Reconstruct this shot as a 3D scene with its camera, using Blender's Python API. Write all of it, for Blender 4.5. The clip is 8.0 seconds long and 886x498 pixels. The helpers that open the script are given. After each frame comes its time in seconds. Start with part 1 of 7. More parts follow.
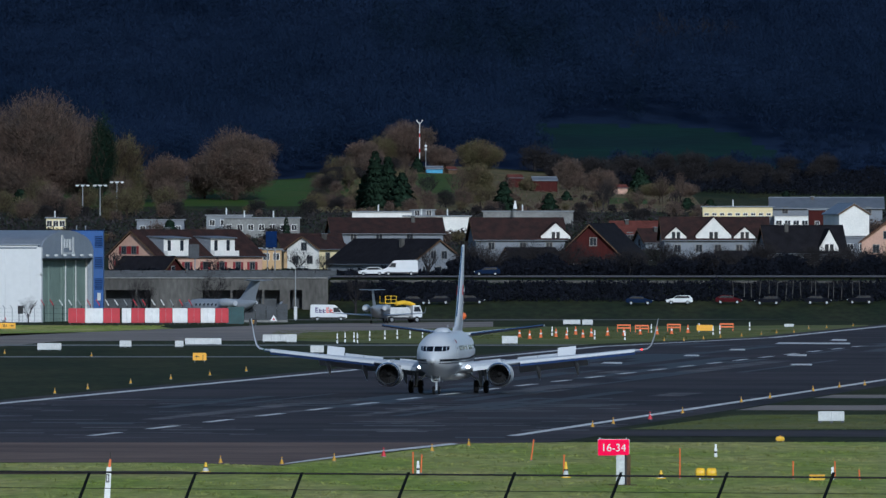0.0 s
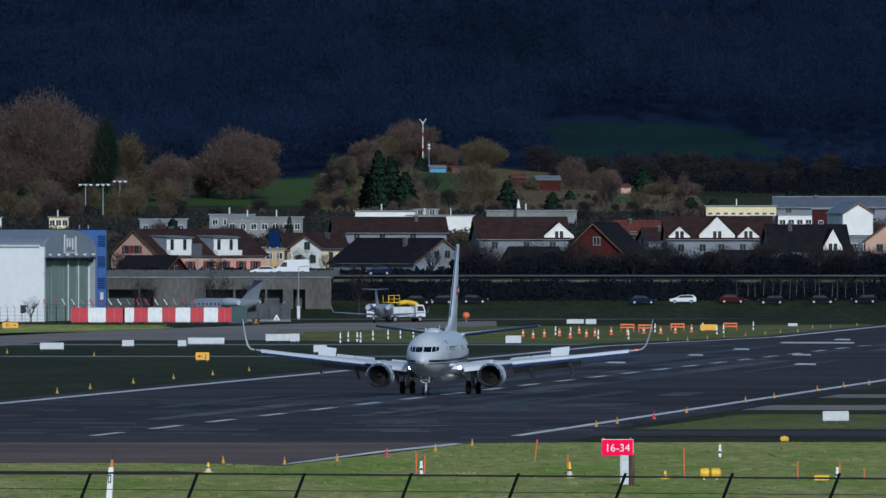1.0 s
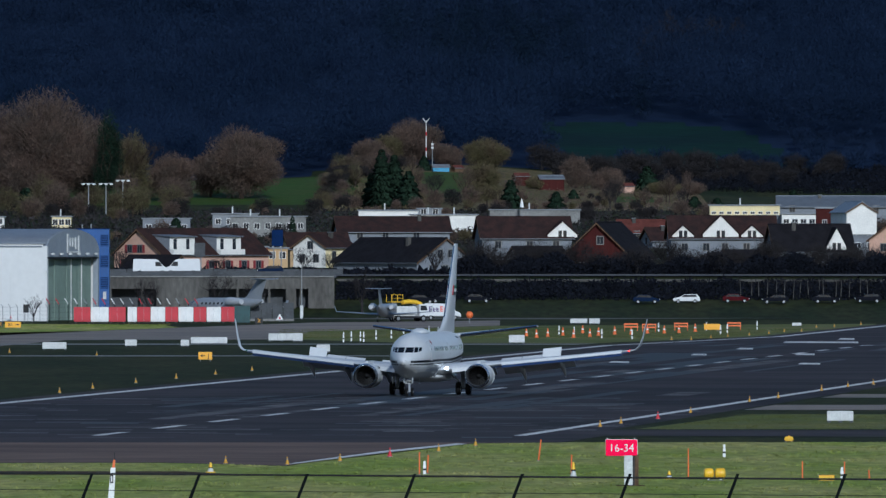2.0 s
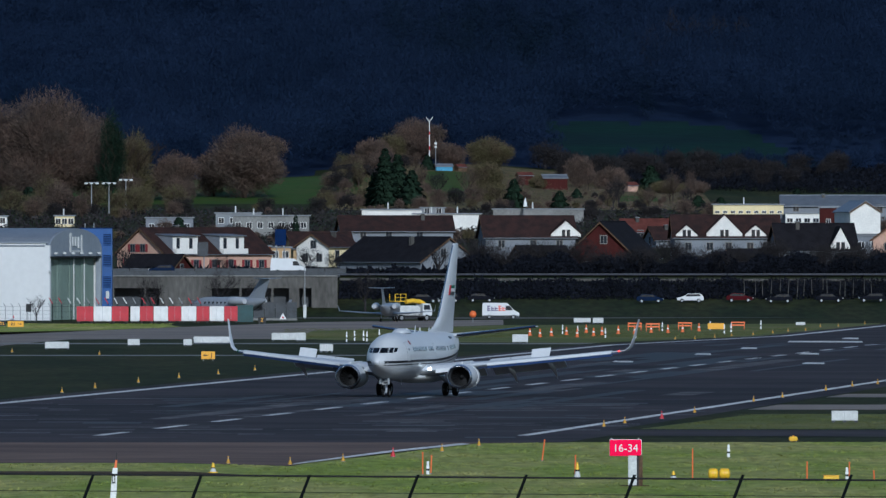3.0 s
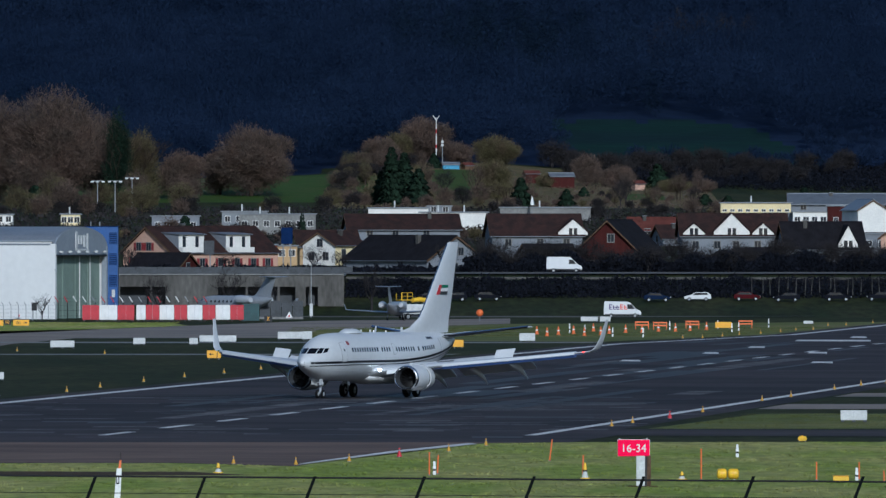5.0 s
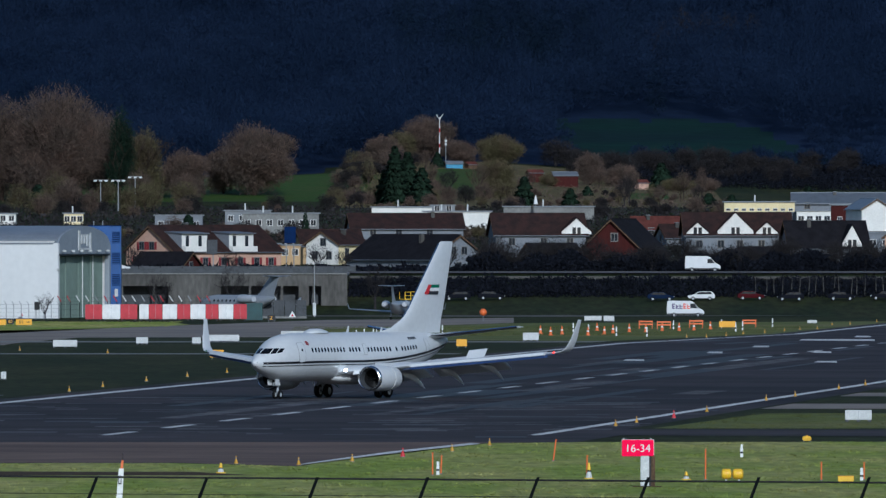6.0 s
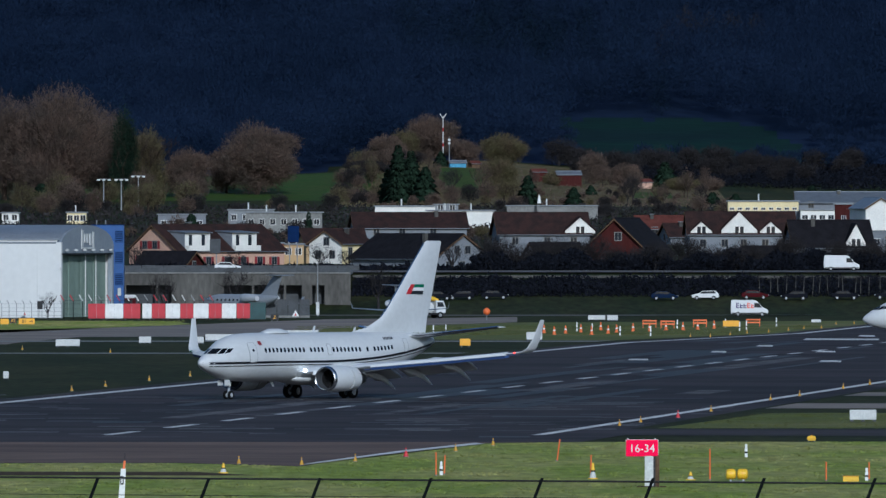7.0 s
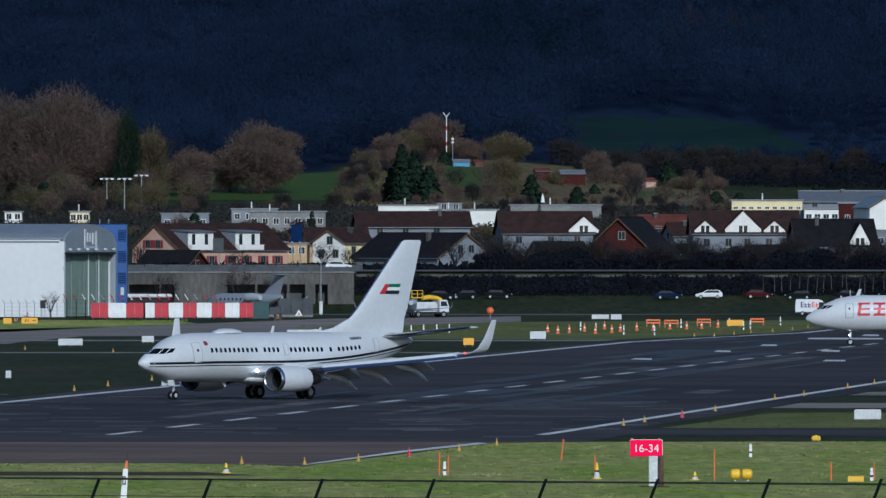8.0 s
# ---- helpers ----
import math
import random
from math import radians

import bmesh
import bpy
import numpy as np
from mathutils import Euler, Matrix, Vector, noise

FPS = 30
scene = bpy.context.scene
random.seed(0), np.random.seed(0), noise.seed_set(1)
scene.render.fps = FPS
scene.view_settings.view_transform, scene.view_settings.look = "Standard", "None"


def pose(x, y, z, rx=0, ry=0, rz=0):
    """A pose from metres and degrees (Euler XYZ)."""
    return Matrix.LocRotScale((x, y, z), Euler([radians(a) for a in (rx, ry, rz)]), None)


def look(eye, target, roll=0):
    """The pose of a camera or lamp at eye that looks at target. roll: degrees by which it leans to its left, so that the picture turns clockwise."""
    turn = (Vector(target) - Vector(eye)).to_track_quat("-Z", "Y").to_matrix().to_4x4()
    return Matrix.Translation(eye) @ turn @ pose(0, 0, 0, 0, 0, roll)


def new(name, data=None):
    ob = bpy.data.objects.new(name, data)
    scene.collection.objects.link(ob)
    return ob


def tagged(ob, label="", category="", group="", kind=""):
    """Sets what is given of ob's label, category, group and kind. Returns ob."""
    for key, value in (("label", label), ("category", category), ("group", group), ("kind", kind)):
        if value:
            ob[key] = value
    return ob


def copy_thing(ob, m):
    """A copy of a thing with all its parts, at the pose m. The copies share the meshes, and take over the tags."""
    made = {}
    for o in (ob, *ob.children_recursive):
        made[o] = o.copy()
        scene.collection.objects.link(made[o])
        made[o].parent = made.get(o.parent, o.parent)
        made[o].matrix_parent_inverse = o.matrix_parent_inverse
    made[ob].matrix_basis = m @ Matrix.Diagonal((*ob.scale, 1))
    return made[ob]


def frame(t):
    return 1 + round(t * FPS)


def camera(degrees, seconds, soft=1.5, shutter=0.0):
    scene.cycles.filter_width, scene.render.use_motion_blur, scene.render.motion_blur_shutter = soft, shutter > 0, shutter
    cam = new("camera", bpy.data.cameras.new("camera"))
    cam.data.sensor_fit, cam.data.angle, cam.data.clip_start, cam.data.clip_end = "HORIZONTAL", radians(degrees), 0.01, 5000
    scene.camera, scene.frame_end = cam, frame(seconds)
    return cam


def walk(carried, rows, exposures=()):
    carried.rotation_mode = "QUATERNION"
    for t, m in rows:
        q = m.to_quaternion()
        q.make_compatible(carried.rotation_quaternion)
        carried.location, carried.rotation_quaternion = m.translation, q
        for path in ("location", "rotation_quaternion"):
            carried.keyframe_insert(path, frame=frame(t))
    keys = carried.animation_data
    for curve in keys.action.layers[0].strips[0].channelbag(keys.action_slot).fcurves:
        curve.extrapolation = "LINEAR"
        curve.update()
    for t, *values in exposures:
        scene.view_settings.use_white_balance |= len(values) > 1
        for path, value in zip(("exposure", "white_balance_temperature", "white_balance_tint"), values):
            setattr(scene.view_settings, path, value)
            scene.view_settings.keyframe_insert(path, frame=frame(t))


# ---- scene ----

# ---------- camera ----------
cam = camera(2.72, 8.0, soft=1.45)


def aim(t, yaw, down):
    """Slow straight push towards the field, panned to the left while tilting down."""
    return t, pose(0, (t - 4.5) * 4.0, 15.33, 90 - down, 0, -yaw)


walk(cam, [aim(0, 0.04584, 0.09580), aim(2, 0.02572, 0.10024), aim(4, 0.00524, 0.10500),
           aim(6, -0.01560, 0.11008), aim(8, -0.03681, 0.11549)],
     exposures=[(0, -0.2, 4900, 8), (8, -0.2, 4900, 8)])

# ---------- light ----------
SUN_DIR = Vector((0.16, -0.86, 0.40)).normalized()
world = bpy.data.worlds.new("sky")
scene.world = world
world.use_nodes = True
wn = world.node_tree.nodes
sky = wn.new("ShaderNodeTexSky")
sky.sky_type, sky.sun_disc = "NISHITA", False
sky.sun_elevation = math.asin(SUN_DIR.z)
sky.sun_rotation = math.atan2(SUN_DIR.x, SUN_DIR.y)
world.node_tree.links.new(sky.outputs[0], wn["Background"].inputs[0])
wn["Background"].inputs[1].default_value = 0.075
sun = new("sun", bpy.data.lights.new("sun", "SUN"))
sun.data.energy, sun.data.angle, sun.data.color = 3.1, radians(0.6), (1.0, 0.90, 0.735)
sun.matrix_world = look((0, 0, 0), -SUN_DIR)


# ---------- materials ----------
def material(name, color, rough=0.6, metal=0.0, scale=1.0, amount=0.25, second=None, bump=0.0, coat=0.0, glow=None, obj_vary=0.0,
             stretch=(1, 1, 1), local=True, island=0.0):
    """A surface with grain at two sizes. scale: metres of the larger stains; second: the colour that the stains lead to."""
    m = bpy.data.materials.new(name)
    m.use_nodes = True
    nt = m.node_tree
    n, l = nt.nodes, nt.links
    b = n["Principled BSDF"]
    b.inputs["Roughness"].default_value, b.inputs["Metallic"].default_value = rough, metal
    b.inputs["Coat Weight"].default_value = coat
    b.inputs["Specular IOR Level"].default_value = 0.5 if rough < 0.72 else 0.06
    if glow:
        b.inputs["Emission Color"].default_value = (*glow[:3], 1)
        b.inputs["Emission Strength"].default_value = glow[3]
    tc = n.new("ShaderNodeTexCoord")
    mp = n.new("ShaderNodeMapping")
    mp.inputs["Scale"].default_value = [s / scale for s in stretch]
    l.new(tc.outputs["Object"], mp.inputs[0])
    big, fine = n.new("ShaderNodeTexNoise"), n.new("ShaderNodeTexNoise")
    big.inputs["Scale"].default_value, big.inputs["Detail"].default_value = 1.0, 5
    fine.inputs["Scale"].default_value, fine.inputs["Detail"].default_value = 9.0, 4
    for t in (big, fine):
        l.new(mp.outputs[0], t.inputs[0])
    mix = n.new("ShaderNodeMix")
    mix.data_type = "RGBA"
    second = second or [c * (1 - amount) for c in color]
    mix.inputs[6].default_value, mix.inputs[7].default_value = (*color, 1), (*second, 1)
    ramp = n.new("ShaderNodeMapRange")
    ramp.inputs[1].default_value, ramp.inputs[2].default_value = 0.38, 0.64
    l.new(big.outputs[0], ramp.inputs[0])
    l.new(ramp.outputs[0], mix.inputs[0])
    grain = n.new("ShaderNodeMix")
    grain.data_type, grain.blend_type = "RGBA", "MULTIPLY"
    grain.inputs[0].default_value = 1.0
    g = n.new("ShaderNodeMapRange")
    g.inputs[1].default_value, g.inputs[2].default_value = 0.3, 0.7
    g.inputs[3].default_value, g.inputs[4].default_value = 1 - amount, 1 + amount * 0.5
    l.new(fine.outputs[0], g.inputs[0])
    l.new(mix.outputs[2], grain.inputs[6])
    l.new(g.outputs[0], grain.inputs[7])
    out = grain.outputs[2]
    if obj_vary or island:
        src = n.new("ShaderNodeObjectInfo").outputs["Random"] if obj_vary else n.new("ShaderNodeNewGeometry").outputs["Random Per Island"]
        v = n.new("ShaderNodeMapRange")
        k = obj_vary or island
        v.inputs[3].default_value, v.inputs[4].default_value = 1 - k, 1 + k
        l.new(src, v.inputs[0])
        vm = n.new("ShaderNodeMix")
        vm.data_type, vm.blend_type = "RGBA", "MULTIPLY"
        vm.inputs[0].default_value = 1.0
        l.new(out, vm.inputs[6])
        l.new(v.outputs[0], vm.inputs[7])
        out = vm.outputs[2]
    l.new(out, b.inputs["Base Color"])
    if bump:
        bp = n.new("ShaderNodeBump")
        bp.inputs["Strength"].default_value, bp.inputs["Distance"].default_value = 0.5, bump
        l.new(fine.outputs[0], bp.inputs["Height"])
        l.new(bp.outputs[0], b.inputs["Normal"])
    return m


M = dict(
    aircraft=material("aircraft_paint", (0.575, 0.59, 0.60), 0.42, scale=3.0, amount=0.05, coat=0.1),
    aircraft_grey=material("aircraft_grey", (0.42, 0.44, 0.47), 0.4, scale=2.0, amount=0.08),
    flap=material("flap_grey", (0.48, 0.50, 0.53), 0.4, scale=2.0, amount=0.08),
    underblue=material("wing_underside_blue", (0.05, 0.09, 0.24), 0.35, scale=2.0, amount=0.1),
    bare_metal=material("polished_metal", (0.62, 0.63, 0.65), 0.25, 1.0, scale=0.6, amount=0.12),
    dark_metal=material("dark_metal", (0.04, 0.042, 0.045), 0.5, 0.6, scale=0.5, amount=0.3),
    tyre=material("tyre_rubber", (0.015, 0.015, 0.016), 0.85, scale=0.3, amount=0.3),
    cockpit_glass=material("cockpit_glass", (0.012, 0.015, 0.02), 0.08, scale=0.5, amount=0.1, coat=0.5),
    stripe=material("black_stripe_paint", (0.012, 0.014, 0.02), 0.35, scale=1.0, amount=0.1),
    seam=material("panel_seam", (0.3, 0.31, 0.33), 0.5, scale=0.5, amount=0.1),
    red=material("red_paint", (0.55, 0.02, 0.03), 0.5, scale=1.2, amount=0.18),
    flag_green=material("flag_green", (0.0, 0.13, 0.06), 0.45, scale=0.6, amount=0.1),
    white=material("white_paint", (0.78, 0.78, 0.76), 0.55, scale=1.2, amount=0.1),
    dirty_white=material("weathered_white", (0.62, 0.63, 0.62), 0.7, scale=0.8, amount=0.18),
    lamp=material("landing_lamp", (0.9, 0.9, 0.85), 0.2, glow=(1, 0.97, 0.85, 7.0)),
    nav_red=material("red_beacon", (0.6, 0.02, 0.02), 0.3, glow=(1, 0.05, 0.03, 4.0)),
    asphalt=material("runway_asphalt", (0.057, 0.046, 0.047), 0.75, scale=16.0, amount=0.34, second=(0.025, 0.0205, 0.022), stretch=(0.35, 0.45, 1)),
    asphalt_light=material("worn_asphalt", (0.15, 0.138, 0.128), 0.8, scale=14.0, amount=0.25, second=(0.09, 0.083, 0.078), stretch=(0.4, 1.6, 1)),
    concrete_taxiway=material("pale_concrete_paving", (0.26, 0.222, 0.190), 0.85, scale=12.0, amount=0.22, second=(0.17, 0.155, 0.143), stretch=(0.3, 0.5, 1)),
    concrete_apron=material("brownish_concrete", (0.17, 0.122, 0.10), 0.85, scale=12.0, amount=0.25, second=(0.095, 0.071, 0.06), stretch=(0.35, 0.6, 1)),
    concrete=material("concrete", (0.25, 0.25, 0.24), 0.85, scale=4.0, amount=0.25, bump=0.01),
    wall_concrete=material("stained_concrete_wall", (0.13, 0.125, 0.115), 0.9, scale=5.0, amount=0.3, second=(0.08, 0.076, 0.07), stretch=(1, 1, 0.35)),
    marking=material("runway_marking", (0.80, 0.79, 0.76), 0.75, scale=3.0, amount=0.3, second=(0.5, 0.49, 0.48), stretch=(0.5, 2.0, 1)),
    faint=material("worn_marking", (0.15, 0.14, 0.14), 0.75, scale=3.0, amount=0.5, second=(0.06, 0.055, 0.056), stretch=(0.6, 0.3, 1)),
    rubber=material("tyre_rubber_marks", (0.016, 0.015, 0.016), 0.7, scale=5.0, amount=0.4),
    # field grass: cloud shade is put into this darker copy of the turf
    grass=material("shaded_winter_grass", (0.021, 0.029, 0.009), 0.9, scale=16.0, amount=0.5, second=(0.040, 0.042, 0.014), stretch=(1.4, 0.3, 1)),
    # lawn and blade: brighter copies of the grass, coloured as in sun
    lawn=material("sunlit_airfield_turf", (0.23, 0.285, 0.054), 0.9, scale=14.0, amount=0.34, second=(0.34, 0.33, 0.11), stretch=(1.6, 0.22, 1)),
    # verge: a step between the two grass colours
    verge=material("dimmer_verge_grass", (0.105, 0.125, 0.036), 0.9, scale=14.0, amount=0.28, second=(0.155, 0.155, 0.06), stretch=(0.35, 0.3, 1)),
    soil=material("bare_soil", (0.085, 0.058, 0.036), 0.95, scale=2.0, amount=0.4),
    blade=material("sunlit_grass_blades", (0.24, 0.295, 0.057), 0.85, scale=14.0, amount=0.34, second=(0.35, 0.34, 0.115), island=0.15, stretch=(1.6, 0.22, 1)),
    yellow=material("yellow_paint", (0.85, 0.52, 0.01), 0.5, scale=0.6, amount=0.15),
    amber=material("amber_plastic", (0.52, 0.28, 0.015), 0.6, scale=0.5, amount=0.15),
    sign_yellow=material("yellow_sign_face", (0.80, 0.40, 0.01), 0.45, scale=1.0, amount=0.08),
    orange=material("orange_plastic", (0.75, 0.16, 0.03), 0.55, scale=0.5, amount=0.15),
    # weak emission added to the sign face to keep its red vivid
    sign_red=material("red_sign_face", (0.70, 0.002, 0.05), 0.8, scale=1.0, amount=0.08, glow=(1.0, 0.0, 0.08, 0.30)),
    black=material("black_paint", (0.012, 0.012, 0.013), 0.6, scale=0.6, amount=0.2),
    galvanised=material("galvanised_steel", (0.34, 0.35, 0.36), 0.5, 0.5, scale=0.4, amount=0.2),
    post_green=material("dark_green_steel", (0.006, 0.008, 0.008), 0.8, scale=0.4, amount=0.2),
    wire=material("fence_wire", (0.03, 0.03, 0.03), 0.8, 0.0, scale=0.3, amount=0.2),
    hangar_wall=material("white_corrugated_cladding", (0.70, 0.70, 0.69), 0.6, scale=9.0, amount=0.04),
    hangar_grey=material("grey_cladding", (0.27, 0.30, 0.34), 0.55, scale=4.0, amount=0.1),
    hangar_roof=material("grey_roof_sheet", (0.23, 0.25, 0.28), 0.5, 0.2, scale=4.0, amount=0.12),
    hangar_door=material("grey_green_door", (0.19, 0.25, 0.21), 0.6, scale=3.0, amount=0.12),
    blue=material("blue_cladding", (0.012, 0.075, 0.27), 0.45, scale=3.0, amount=0.12),
    blue_dark=material("dark_blue_louvre", (0.007, 0.022, 0.085), 0.75, scale=1.0, amount=0.2),
    barrier_white=material("white_barrier_plastic", (0.80, 0.80, 0.78), 0.55, scale=1.0, amount=0.14),
    barrier_red=material("red_barrier_plastic", (0.50, 0.02, 0.035), 0.5, scale=1.0, amount=0.2),
    teal=material("dark_teal_container", (0.02, 0.07, 0.075), 0.55, scale=1.0, amount=0.25),
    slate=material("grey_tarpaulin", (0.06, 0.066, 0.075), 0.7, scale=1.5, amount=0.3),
    pane=material("window_pane", (0.03, 0.035, 0.045), 0.1, scale=0.7, amount=0.3),
    pink=material("salmon_render", (0.56, 0.36, 0.27), 0.85, scale=3.0, amount=0.12),
    cream=material("cream_render", (0.78, 0.66, 0.38), 0.85, scale=3.0, amount=0.1),
    plaster=material("white_render", (0.78, 0.76, 0.71), 0.85, scale=3.0, amount=0.1),
    grey_render=material("grey_render", (0.21, 0.224, 0.25), 0.85, scale=3.0, amount=0.12),
    ochre=material("ochre_render", (0.52, 0.36, 0.19), 0.85, scale=3.0, amount=0.12),
    barn=material("dark_red_boards", (0.065, 0.018, 0.016), 0.8, scale=1.5, amount=0.25, stretch=(3, 3, 0.4)),
    rust=material("rust_red_render", (0.30, 0.08, 0.035), 0.8, scale=2.0, amount=0.2),
    roof_brown=material("brown_roof_tiles", (0.045, 0.025, 0.022), 0.85, scale=1.6, amount=0.35, second=(0.028, 0.019, 0.018), bump=0.05),
    roof_dark=material("dark_roof_tiles", (0.017, 0.016, 0.019), 0.85, scale=1.6, amount=0.35, bump=0.05),
    roof_red=material("red_roof_tiles", (0.13, 0.045, 0.035), 0.8, scale=1.6, amount=0.3, bump=0.05),
    zinc=material("zinc_sheet", (0.19, 0.205, 0.225), 0.45, 0.4, scale=1.5, amount=0.15),
    shutter=material("red_shutter", (0.22, 0.02, 0.024), 0.6, scale=0.6, amount=0.15),
    wood=material("weathered_wood", (0.14, 0.09, 0.055), 0.85, scale=0.6, amount=0.35, stretch=(3, 3, 0.4)),
    bark=material("bark", (0.06, 0.045, 0.035), 0.95, scale=0.8, amount=0.4, bump=0.03),
    twig=material("winter_twigs", (0.125, 0.088, 0.070), 0.9, scale=6.0, amount=0.3, second=(0.09, 0.071, 0.058), island=0.4),
    twig_olive=material("olive_twigs", (0.105, 0.095, 0.048), 0.9, scale=4.0, amount=0.3, second=(0.105, 0.08, 0.052), island=0.4),
    twig_grey=material("grey_twigs", (0.034, 0.031, 0.032), 0.9, scale=5.0, amount=0.3, island=0.3),
    needle=material("conifer_needles", (0.018, 0.034, 0.021), 0.9, scale=3.0, amount=0.3, island=0.3),
    # both forest colours carry the distance haze and the hill's shade as dark blue
    forest=material("haze_blue_bare_forest", (0.0125, 0.0225, 0.052), 0.95, scale=40.0, amount=0.2, second=(0.0085, 0.0165, 0.039), island=0.12),
    forest_dark=material("haze_blue_conifers", (0.0075, 0.0155, 0.031), 0.95, scale=24.0, amount=0.2, island=0.12),
    # pasture: darkened copy of the grass, with the cloud shade in its colour
    pasture=material("cloud_shaded_pasture", (0.010, 0.030, 0.026), 0.95, scale=30.0, amount=0.25, second=(0.009, 0.022, 0.025), stretch=(0.6, 1.5, 1)),
    meadow=material("green_meadow_grass", (0.042, 0.082, 0.014), 0.9, scale=9.0, amount=0.25, second=(0.058, 0.08, 0.02)),
    garden_soil=material("dry_garden_ground", (0.16, 0.12, 0.06), 0.95, scale=5.0, amount=0.4, second=(0.085, 0.085, 0.035)),
    hedge=material("dark_hedge", (0.0105, 0.012, 0.018), 0.95, scale=5.0, amount=0.4, island=0.3),
    car_white=material("white_car_paint", (0.68, 0.69, 0.7), 0.3, scale=1.0, amount=0.06, coat=0.5),
    car_dark=material("dark_car_paint", (0.008, 0.009, 0.014), 0.75, scale=1.0, amount=0.1),
    car_blue=material("blue_car_paint", (0.007, 0.016, 0.045), 0.75, scale=1.0, amount=0.1),
    car_red=material("red_car_paint", (0.06, 0.007, 0.010), 0.75, scale=1.0, amount=0.1),
    purple=material("purple_lettering", (0.06, 0.03, 0.14), 0.5, scale=0.6, amount=0.08),
    orange_red=material("orange_red_lettering", (0.7, 0.06, 0.02), 0.5, scale=0.6, amount=0.08),
    letter_red=material("red_lettering", (0.5, 0.02, 0.03), 0.45, scale=0.8, amount=0.06),
    parked_silver=material("silver_grey_paint", (0.26, 0.28, 0.31), 0.4, scale=2.0, amount=0.08),
    light_blue=material("light_blue_boards", (0.09, 0.32, 0.52), 0.7, scale=0.8, amount=0.15),
)


# ---------- building helpers ----------
def thing(name, m, label, category, group="", kind=""):
    ob = new(name)
    ob.empty_display_size = 0.2
    ob.matrix_basis = m
    return tagged(ob, label, category, group, kind)


def part(name, bm, mat, parent=None, label="", smooth=False):
    """Links a bmesh as one mesh object under a thing or a part."""
    data = bpy.data.meshes.new(name)
    bmesh.ops.recalc_face_normals(bm, faces=bm.faces[:])
    bm.to_mesh(data)
    bm.free()
    if smooth:
        data.shade_smooth()
        data.set_sharp_from_angle(angle=radians(38))
    data.materials.append(M[mat])
    ob = new(name, data)
    if parent:
        ob.parent = parent
    return tagged(ob, label) if label else ob


def array_mesh(name, verts, faces, mat):
    data = bpy.data.meshes.new(name)
    v, f = np.asarray(verts, np.float32), np.asarray(faces, np.int32)
    k = f.shape[1]
    data.vertices.add(len(v))
    data.vertices.foreach_set("co", v.ravel())
    data.loops.add(f.size)
    data.loops.foreach_set("vertex_index", f.ravel())
    data.polygons.add(len(f))
    data.polygons.foreach_set("loop_start", np.arange(0, f.size, k, dtype=np.int32))
    data.update(calc_edges=True)
    data.materials.append(M[mat])
    return data


def box(x0, y0, z0, x1, y1, z1, bevel=0.0, bm=None):
    b = bmesh.new() if bm is None or bevel else bm
    m = Matrix.LocRotScale(((x0 + x1) / 2, (y0 + y1) / 2, (z0 + z1) / 2), None, (abs(x1 - x0), abs(y1 - y0), abs(z1 - z0)))
    bmesh.ops.create_cube(b, size=1, matrix=m)
    if bevel:
        bmesh.ops.bevel(b, geom=b.edges[:], offset=bevel, segments=2, affect="EDGES")
    return b


def rod(p, q, r0, r1=None, n=8, bm=None, caps=True):
    b = bm or bmesh.new()
    p, q = Vector(p), Vector(q)
    d = q - p
    m = Matrix.Translation((p + q) / 2) @ d.to_track_quat("Z", "Y").to_matrix().to_4x4()
    bmesh.ops.create_cone(b, cap_ends=caps, segments=n, radius1=r0, radius2=r0 if r1 is None else r1, depth=d.length, matrix=m)
    return b


def loft(rings, closed=True, caps=True, bm=None):
    b = bm or bmesh.new()
    rows = [[b.verts.new(v) for v in ring] for ring in rings]
    k = len(rows[0])
    for a, c in zip(rows, rows[1:]):
        for i in range(k if closed else k - 1):
            j = (i + 1) % k
            b.faces.new((a[i], a[j], c[j], c[i]))
    if caps and closed:
        b.faces.new(rows[0][::-1])
        b.faces.new(rows[-1])
    return b


def prism(points, axis, a, b_, bm=None):
    """Extrudes a flat outline. axis 'x','y','z': the way of the extrusion, from a to b_."""
    def at(p, w):
        return {"x": (w, p[0], p[1]), "y": (p[0], w, p[1]), "z": (p[0], p[1], w)}[axis]
    return loft([[at(p, a) for p in points], [at(p, b_) for p in points]], bm=bm)


def plate(points, z, mat, name, parent=None, label="", thick=0.05):
    """A flat paved sheet that follows the ground's height, laid z over it."""
    b = bmesh.new()
    top = [b.verts.new((x, y, 0)) for x, y in points]
    b.faces.new(top)
    bmesh.ops.triangulate(b, faces=b.faces[:])
    ys = [p[1] for p in points]
    for k in (960, 2200, 2300, 2400, 2520):
        if min(ys) < k < max(ys):
            bmesh.ops.bisect_plane(b, geom=b.verts[:] + b.edges[:] + b.faces[:], plane_co=(0, k, 0), plane_no=(0, 1, 0))
    for v in b.verts:
        v.co.z = ground_z(v.co.y) + z
    ob = part(name, b, mat, parent, label)
    for p in ob.data.polygons:
        if p.normal.z < 0:
            p.flip()
    return ob


PROFILE = [(-400, 13.4), (20, 13.4), (300, 9.4), (640, 3.9), (820, 1.1), (960, 0), (2200, 0), (2520, -1), (2960, -1), (3050, 4.6), (3060, 5.4), (3150, 5.6),
           (3400, 6.2), (3700, 9.0), (3900, 12.0), (4150, 16.5), (4450, 19.5), (4600, 27), (4800, 55), (4990, 92)]


